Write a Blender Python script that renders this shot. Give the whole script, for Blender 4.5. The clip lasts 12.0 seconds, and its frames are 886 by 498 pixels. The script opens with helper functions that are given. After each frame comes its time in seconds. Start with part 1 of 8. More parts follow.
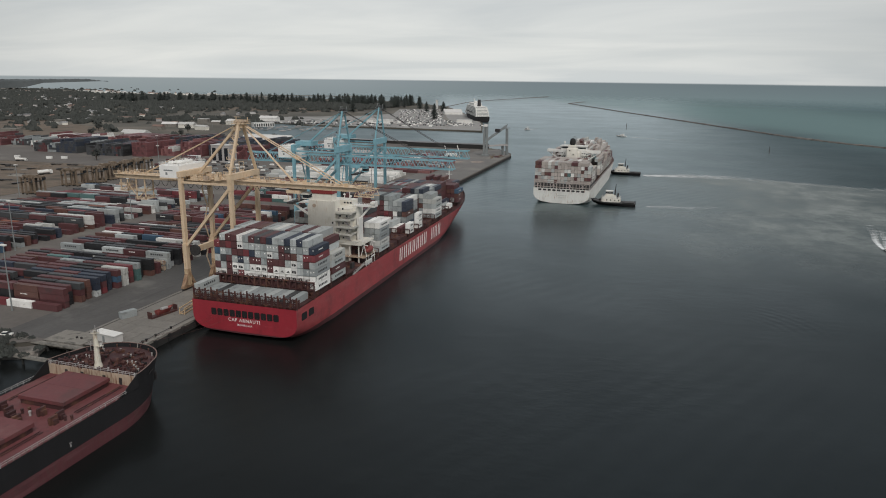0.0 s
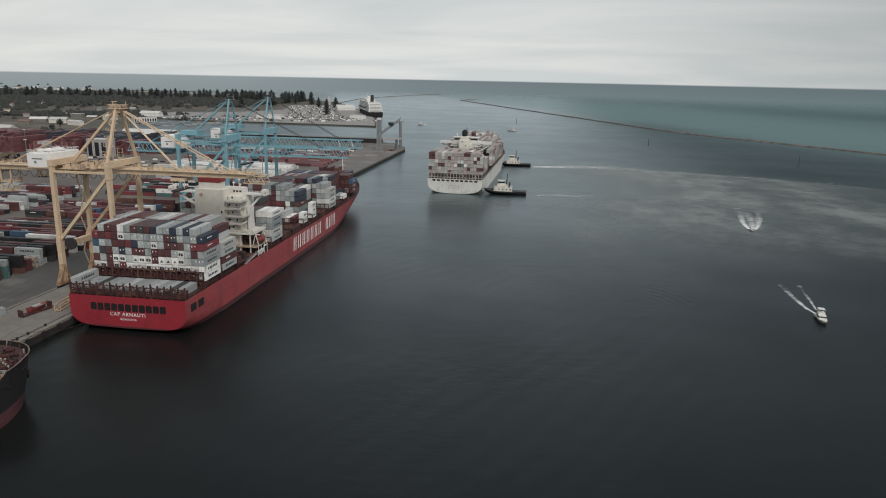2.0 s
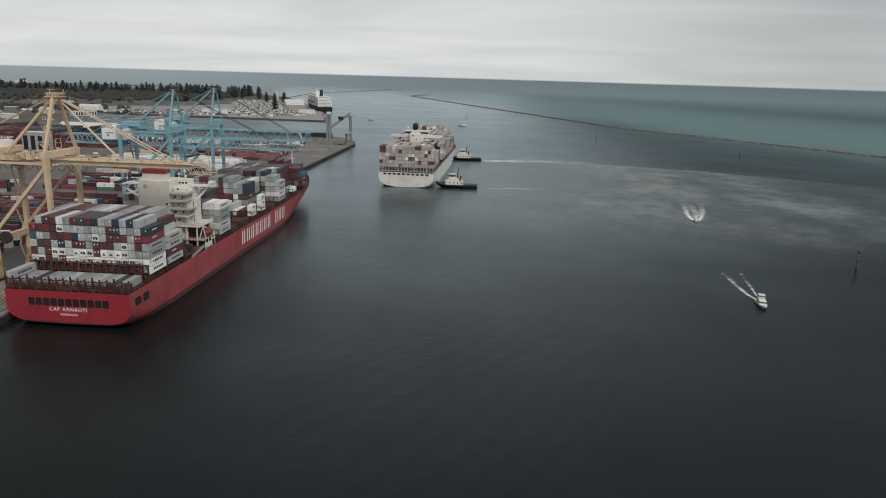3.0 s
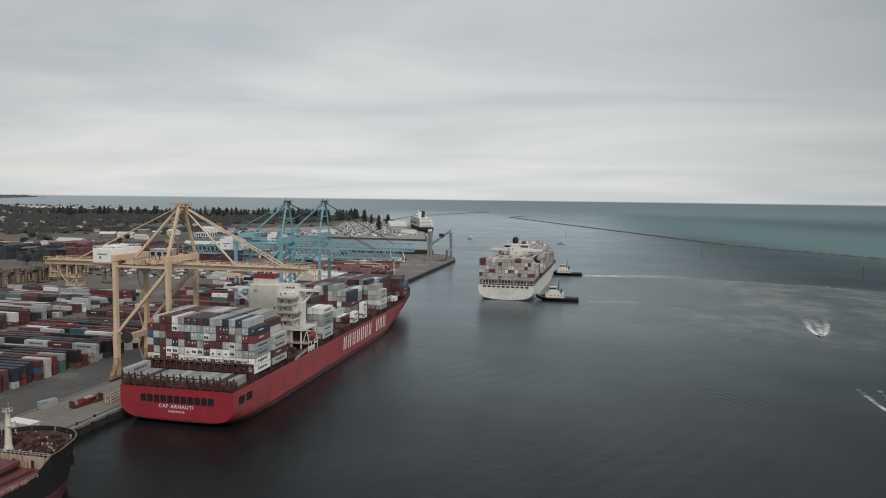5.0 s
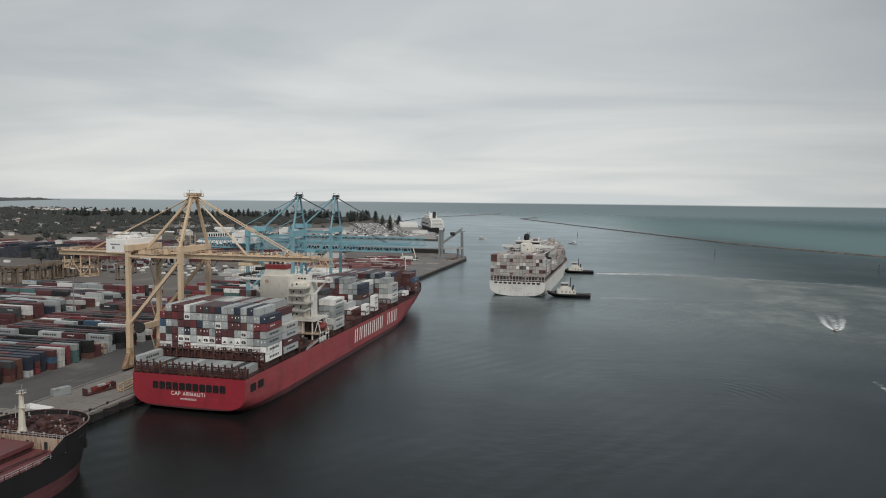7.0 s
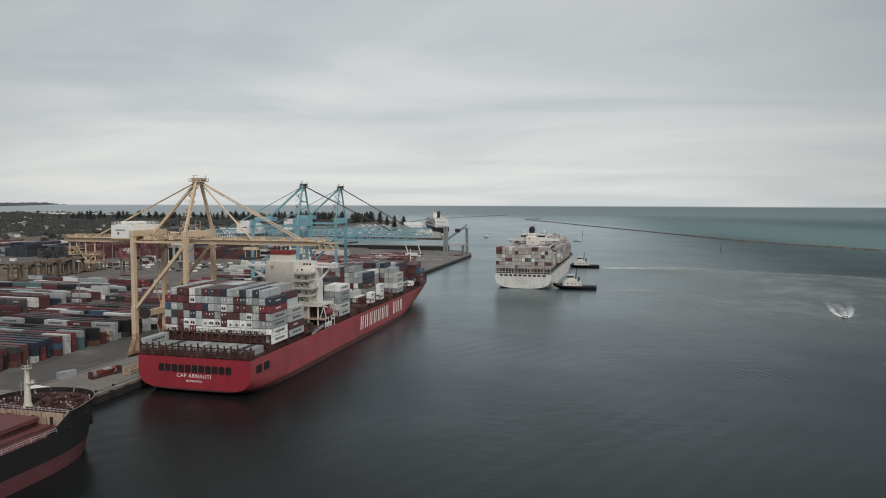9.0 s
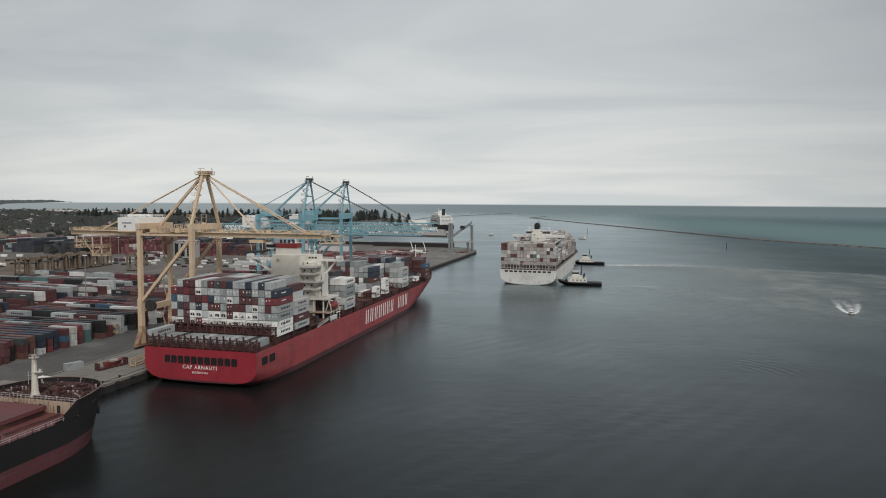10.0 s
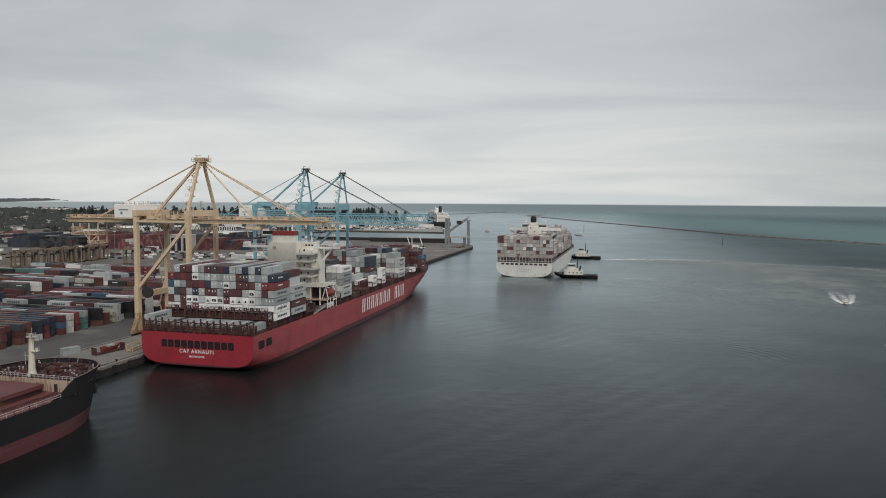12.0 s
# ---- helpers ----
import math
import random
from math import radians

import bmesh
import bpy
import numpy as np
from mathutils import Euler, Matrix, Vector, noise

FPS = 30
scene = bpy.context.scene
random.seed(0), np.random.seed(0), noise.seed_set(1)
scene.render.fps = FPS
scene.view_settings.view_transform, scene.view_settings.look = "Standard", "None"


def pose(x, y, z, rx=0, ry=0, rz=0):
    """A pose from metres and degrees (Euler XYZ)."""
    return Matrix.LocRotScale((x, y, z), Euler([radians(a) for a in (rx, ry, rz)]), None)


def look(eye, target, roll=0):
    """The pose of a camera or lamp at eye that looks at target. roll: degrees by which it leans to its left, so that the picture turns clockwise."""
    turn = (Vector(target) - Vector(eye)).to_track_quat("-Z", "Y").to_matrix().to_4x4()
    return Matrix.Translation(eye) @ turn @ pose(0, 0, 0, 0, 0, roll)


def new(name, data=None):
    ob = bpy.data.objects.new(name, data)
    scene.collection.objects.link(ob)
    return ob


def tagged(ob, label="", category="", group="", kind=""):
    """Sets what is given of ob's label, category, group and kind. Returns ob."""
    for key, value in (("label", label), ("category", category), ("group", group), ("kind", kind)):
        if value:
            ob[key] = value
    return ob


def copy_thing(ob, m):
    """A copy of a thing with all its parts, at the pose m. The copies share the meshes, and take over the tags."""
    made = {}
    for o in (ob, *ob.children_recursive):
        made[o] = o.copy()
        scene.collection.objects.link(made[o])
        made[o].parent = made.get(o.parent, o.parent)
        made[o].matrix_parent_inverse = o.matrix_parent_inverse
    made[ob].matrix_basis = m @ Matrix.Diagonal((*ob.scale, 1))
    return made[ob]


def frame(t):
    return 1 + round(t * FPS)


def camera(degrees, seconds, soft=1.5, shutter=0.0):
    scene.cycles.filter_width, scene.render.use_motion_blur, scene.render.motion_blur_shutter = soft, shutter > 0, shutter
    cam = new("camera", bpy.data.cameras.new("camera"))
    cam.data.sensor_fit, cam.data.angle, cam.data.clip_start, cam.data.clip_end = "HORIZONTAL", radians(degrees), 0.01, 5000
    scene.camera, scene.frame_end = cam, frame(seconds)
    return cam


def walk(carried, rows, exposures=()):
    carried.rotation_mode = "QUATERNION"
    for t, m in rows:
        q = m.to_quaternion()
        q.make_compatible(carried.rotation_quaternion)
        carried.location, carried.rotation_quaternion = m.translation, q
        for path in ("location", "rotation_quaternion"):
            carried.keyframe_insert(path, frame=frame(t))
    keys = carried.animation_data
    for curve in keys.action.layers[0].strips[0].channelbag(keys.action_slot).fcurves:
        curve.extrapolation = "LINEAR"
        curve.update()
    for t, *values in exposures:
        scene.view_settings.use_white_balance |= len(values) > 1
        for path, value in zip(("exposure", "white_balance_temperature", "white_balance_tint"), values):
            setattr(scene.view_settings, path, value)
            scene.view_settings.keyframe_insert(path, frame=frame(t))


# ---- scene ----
cam = camera(65.1, 12.0, soft=1.0)

PATH = [
    (0, (165.507, -208.524, 92.722), (164.947, -206.664, 92.244), 0.7),
    (0.5, (165.925, -208.849, 91.421), (165.397, -206.979, 90.946), 0.7),
    (1, (166.234, -209.11, 90.297), (165.764, -207.224, 89.823), 0.8),
    (1.5, (166.604, -209.552, 89.077), (166.235, -207.643, 88.605), 1.0),
    (2, (166.805, -210.07, 87.777), (166.533, -208.147, 87.298), 1.2),
    (2.5, (166.997, -210.437, 86.754), (166.824, -208.509, 86.252), 1.4),
    (2.7, (166.914, -210.501, 86.443), (166.783, -208.569, 85.942), 1.7),
    (4.3, (165.539, -209.136, 79.737), (165.209, -207.181, 79.474), 0.61),
    (4.5, (165.451, -208.778, 79.447), (165.045, -206.832, 79.225), 0.63),
    (5, (165.436, -208.098, 78.45), (165.011, -206.149, 78.302), 0.73),
    (5.5, (165.448, -208.083, 77.073), (165.017, -206.134, 76.949), 0.78),
    (6, (165.533, -208.196, 75.849), (165.085, -206.251, 75.715), 0.65),
    (6.5, (165.487, -208.215, 74.52), (165.044, -206.27, 74.383), 0.74),
    (7, (165.315, -207.82, 73.212), (164.859, -205.878, 73.072), 0.64),
    (9, (164.784, -207.218, 65.129), (164.315, -205.278, 64.998), 0.21),
    (9.5, (164.539, -207.304, 64.021), (164.066, -205.365, 63.888), 0.22),
    (10, (164.552, -207.417, 63.08), (164.07, -205.481, 62.945), 0.33),
    (10.5, (164.584, -207.715, 62.084), (164.104, -205.778, 61.946), 0.36),
    (11, (164.856, -208.03, 60.763), (164.378, -206.093, 60.626), 0.4),
    (11.5, (164.93, -208.245, 59.493), (164.455, -206.307, 59.355), 0.38),
    (12, (165.034, -208.577, 58.035), (164.561, -206.638, 57.898), 0.35),
]
walk(cam, [(t, look(eye, target, roll)) for t, eye, target, roll in PATH])


# ---------------- world, sun, exposure ----------------
def build_world():
    w = bpy.data.worlds.new("overcast_sky")
    scene.world = w
    w.use_nodes = True
    nt = w.node_tree
    N, L = nt.nodes, nt.links
    for n in list(N):
        N.remove(n)

    def node(kind, **kw):
        n = N.new(kind)
        for k, v in kw.items():
            n.inputs[k].default_value = v
        return n

    def math_node(op, a, b=None):
        n = N.new("ShaderNodeMath")
        n.operation = op
        for i, v in enumerate((a, b)):
            if v is None:
                continue
            if isinstance(v, (int, float)):
                n.inputs[i].default_value = v
            else:
                L.new(v, n.inputs[i])
        return n.outputs[0]

    def mix(fac, a, b):
        n = N.new("ShaderNodeMix")
        n.data_type = "RGBA"
        for i, v in ((0, fac), (6, a), (7, b)):
            if isinstance(v, (int, float, tuple)):
                n.inputs[i].default_value = v
            else:
                L.new(v, n.inputs[i])
        return n.outputs[2]

    tc = N.new("ShaderNodeTexCoord")
    sep = N.new("ShaderNodeSeparateXYZ")
    L.new(tc.outputs["Generated"], sep.inputs[0])
    up = sep.outputs[2]
    # cloud deck seen in perspective
    lift = math_node("ADD", math_node("MAXIMUM", up, 0.0), 0.10)
    cx = math_node("DIVIDE", sep.outputs[0], lift)
    cy = math_node("DIVIDE", sep.outputs[1], lift)
    comb = N.new("ShaderNodeCombineXYZ")
    L.new(math_node("MULTIPLY", cx, 0.45), comb.inputs[0])
    L.new(math_node("MULTIPLY", cy, 0.80), comb.inputs[1])
    big = node("ShaderNodeTexNoise", Scale=0.70, Detail=5.0, Roughness=0.52, Distortion=0.5)
    L.new(comb.outputs[0], big.inputs["Vector"])
    ramp = N.new("ShaderNodeValToRGB")
    ramp.color_ramp.elements[0].position, ramp.color_ramp.elements[1].position = 0.40, 0.66
    L.new(big.outputs[0], ramp.inputs[0])
    grad = N.new("ShaderNodeValToRGB")
    e = grad.color_ramp.elements
    e[0].position, e[0].color = 0.0, (0.60, 0.635, 0.64, 1)
    e[1].position, e[1].color = 1.0, (0.34, 0.37, 0.41, 1)
    for p, c in ((0.04, (0.62, 0.645, 0.64, 1)), (0.13, (0.53, 0.56, 0.575, 1)), (0.22, (0.41, 0.45, 0.48, 1)), (0.40, (0.36, 0.39, 0.43, 1))):
        x = e.new(p)
        x.color = c
    L.new(up, grad.inputs[0])
    bright = mix(1.0, grad.outputs[0], (0.86, 0.86, 0.82, 1))
    clouds = mix(math_node("MULTIPLY", ramp.outputs[0], 0.55), grad.outputs[0], bright)
    sky = N.new("ShaderNodeTexSky")
    sky.sky_type = "NISHITA"
    sky.sun_disc = False
    sky.sun_elevation, sky.sun_rotation = radians(48), radians(-40)
    sky_dim = mix(0.94, sky.outputs[0], (0.42, 0.45, 0.48, 1))
    veil = mix(0.95, sky_dim, clouds)
    # sky colour darkened to both sides of north-north-west, in place of lens falloff
    facing = math_node("ADD", math_node("MULTIPLY", sep.outputs[0], -0.31), math_node("MULTIPLY", sep.outputs[1], 0.951))
    thick = N.new("ShaderNodeMapRange")
    thick.interpolation_type = "SMOOTHSTEP"
    thick.inputs[1].default_value, thick.inputs[2].default_value = 0.99, 0.72
    thick.inputs[3].default_value, thick.inputs[4].default_value = 0.0, 0.42
    L.new(facing, thick.inputs[0])
    veil = mix(thick.outputs[0], veil, (0.20, 0.22, 0.235, 1))
    # the sea beyond the sheet of water: pale to the west, slate blue to the north-east
    below = N.new("ShaderNodeMapRange")
    below.interpolation_type = "SMOOTHSTEP"
    below.inputs[1].default_value, below.inputs[2].default_value = -0.0020, -0.0044
    L.new(up, below.inputs[0])
    side = N.new("ShaderNodeValToRGB")
    e = side.color_ramp.elements
    e[0].position, e[0].color = 0.0, (0.300, 0.335, 0.345, 1)
    e[1].position, e[1].color = 1.0, (0.128, 0.168, 0.183, 1)
    for p, c in ((0.30, (0.275, 0.315, 0.330, 1)), (0.5, (0.185, 0.225, 0.243, 1)), (0.72, (0.150, 0.188, 0.202, 1))):
        e.new(p).color = c
    span = N.new("ShaderNodeMapRange")
    span.inputs[1].default_value, span.inputs[2].default_value = -0.80, 0.45
    L.new(sep.outputs[0], span.inputs[0])
    L.new(span.outputs[0], side.inputs[0])
    near = N.new("ShaderNodeMapRange")
    near.inputs[1].default_value, near.inputs[2].default_value = -0.006, -0.035
    L.new(up, near.inputs[0])
    horizon_sea = mix(near.outputs[0], side.outputs[0], mix(span.outputs[0], (0.24, 0.28, 0.29, 1), (0.148, 0.215, 0.220, 1)))
    far_sea = mix(below.outputs[0], veil, horizon_sea)
    bg = node("ShaderNodeBackground", Strength=1.0)
    L.new(far_sea, bg.inputs[0])
    out = N.new("ShaderNodeOutputWorld")
    L.new(bg.outputs[0], out.inputs[0])


build_world()
sun = new("sun", bpy.data.lights.new("sun", "SUN"))
sun.data.energy, sun.data.angle, sun.data.color = 2.15, radians(30), (1.0, 0.955, 0.91)
sun.matrix_world = look((120, -160, 220), (0, 0, 0))
scene.view_settings.exposure = 0.0


# ---------------- materials ----------------
def mat(name, color, rough=0.6, metal=0.0, var=0.25, scale=0.6, fine=6.0, bump=0.0, dirt=None, dirt_amount=0.0, per_object=0.0, streak=False, island=False, stretch=None, wear=()):
    """A painted or mineral surface with two scales of variation, optional dirt or rust patches and upright streaks."""
    m = bpy.data.materials.new(name)
    m.use_nodes = True
    nt = m.node_tree
    N, L = nt.nodes, nt.links
    bsdf = N["Principled BSDF"]
    bsdf.inputs["Roughness"].default_value = rough
    bsdf.inputs["Metallic"].default_value = metal
    tc = N.new("ShaderNodeTexCoord")
    mp = N.new("ShaderNodeMapping")
    L.new(tc.outputs["Object"], mp.inputs[0])
    if streak:
        mp.inputs["Scale"].default_value = (1, 1, 0.16)
    if stretch:
        mp.inputs["Scale"].default_value = stretch
    info = N.new("ShaderNodeObjectInfo")
    random_out = info.outputs["Random"]
    if island:
        g = N.new("ShaderNodeNewGeometry")
        fr = N.new("ShaderNodeMath")
        fr.operation = "ADD"
        L.new(random_out, fr.inputs[0])
        L.new(g.outputs["Random Per Island"], fr.inputs[1])
        wrap = N.new("ShaderNodeMath")
        wrap.operation = "FRACT"
        L.new(fr.outputs[0], wrap.inputs[0])
        random_out = wrap.outputs[0]
    off = N.new("ShaderNodeVectorMath")
    off.operation = "MULTIPLY_ADD"
    L.new(random_out, off.inputs[0])
    off.inputs[1].default_value = (91, 57, 33)
    L.new(mp.outputs[0], off.inputs[2])
    big = N.new("ShaderNodeTexNoise")
    big.inputs["Scale"].default_value, big.inputs["Detail"].default_value = scale, 4
    small = N.new("ShaderNodeTexNoise")
    small.inputs["Scale"].default_value, small.inputs["Detail"].default_value = fine, 3
    for n in (big, small):
        L.new(off.outputs[0], n.inputs["Vector"])
    add = N.new("ShaderNodeMath")
    add.operation = "MULTIPLY_ADD"
    add.inputs[1].default_value, add.inputs[2].default_value = 0.4, 0.0
    L.new(small.outputs[0], add.inputs[0])
    mix0 = N.new("ShaderNodeMath")
    mix0.operation = "MULTIPLY_ADD"
    mix0.inputs[1].default_value = 0.6
    L.new(big.outputs[0], mix0.inputs[0])
    L.new(add.outputs[0], mix0.inputs[2])
    mr = N.new("ShaderNodeMapRange")
    mr.inputs[1].default_value, mr.inputs[2].default_value = 0.3, 0.7
    mr.inputs[3].default_value, mr.inputs[4].default_value = 1 - var, 1 + var
    L.new(mix0.outputs[0], mr.inputs[0])
    value = mr.outputs[0]
    if per_object:
        ob = N.new("ShaderNodeMapRange")
        ob.inputs[3].default_value, ob.inputs[4].default_value = 1 - per_object, 1 + per_object
        L.new(random_out, ob.inputs[0])
        mul = N.new("ShaderNodeMath")
        mul.operation = "MULTIPLY"
        L.new(value, mul.inputs[0])
        L.new(ob.outputs[0], mul.inputs[1])
        value = mul.outputs[0]
    tint = N.new("ShaderNodeVectorMath")
    tint.operation = "SCALE"
    tint.inputs[0].default_value = color
    L.new(value, tint.inputs["Scale"])
    col = tint.outputs[0]
    if dirt:
        ramp = N.new("ShaderNodeMapRange")
        ramp.inputs[1].default_value, ramp.inputs[2].default_value = 0.62 - 0.25 * dirt_amount, 0.75 - 0.15 * dirt_amount
        L.new(small.outputs[0] if streak else big.outputs[0], ramp.inputs[0])
        mx = N.new("ShaderNodeMix")
        mx.data_type = "RGBA"
        L.new(ramp.outputs[0], mx.inputs[0])
        L.new(col, mx.inputs[6])
        mx.inputs[7].default_value = (*dirt, 1)
        col = mx.outputs[2]
    for wc, ws, lo, hi in wear:
        wm = N.new("ShaderNodeMapping")
        wm.inputs["Scale"].default_value = ws
        L.new(tc.outputs["Object"], wm.inputs[0])
        wn = N.new("ShaderNodeTexNoise")
        wn.inputs["Scale"].default_value, wn.inputs["Detail"].default_value, wn.inputs["Roughness"].default_value = 1.0, 6, 0.65
        L.new(wm.outputs[0], wn.inputs["Vector"])
        wr = N.new("ShaderNodeMapRange")
        wr.inputs[1].default_value, wr.inputs[2].default_value, wr.inputs[4].default_value = lo, hi, 0.85
        L.new(wn.outputs[0], wr.inputs[0])
        mx = N.new("ShaderNodeMix")
        mx.data_type = "RGBA"
        L.new(wr.outputs[0], mx.inputs[0])
        L.new(col, mx.inputs[6])
        mx.inputs[7].default_value = (*wc, 1)
        col = mx.outputs[2]
    L.new(col, bsdf.inputs["Base Color"])
    if bump:
        b = N.new("ShaderNodeBump")
        b.inputs["Strength"].default_value, b.inputs["Distance"].default_value = bump, 0.1
        L.new(small.outputs[0], b.inputs["Height"])
        L.new(b.outputs[0], bsdf.inputs["Normal"])
    return m


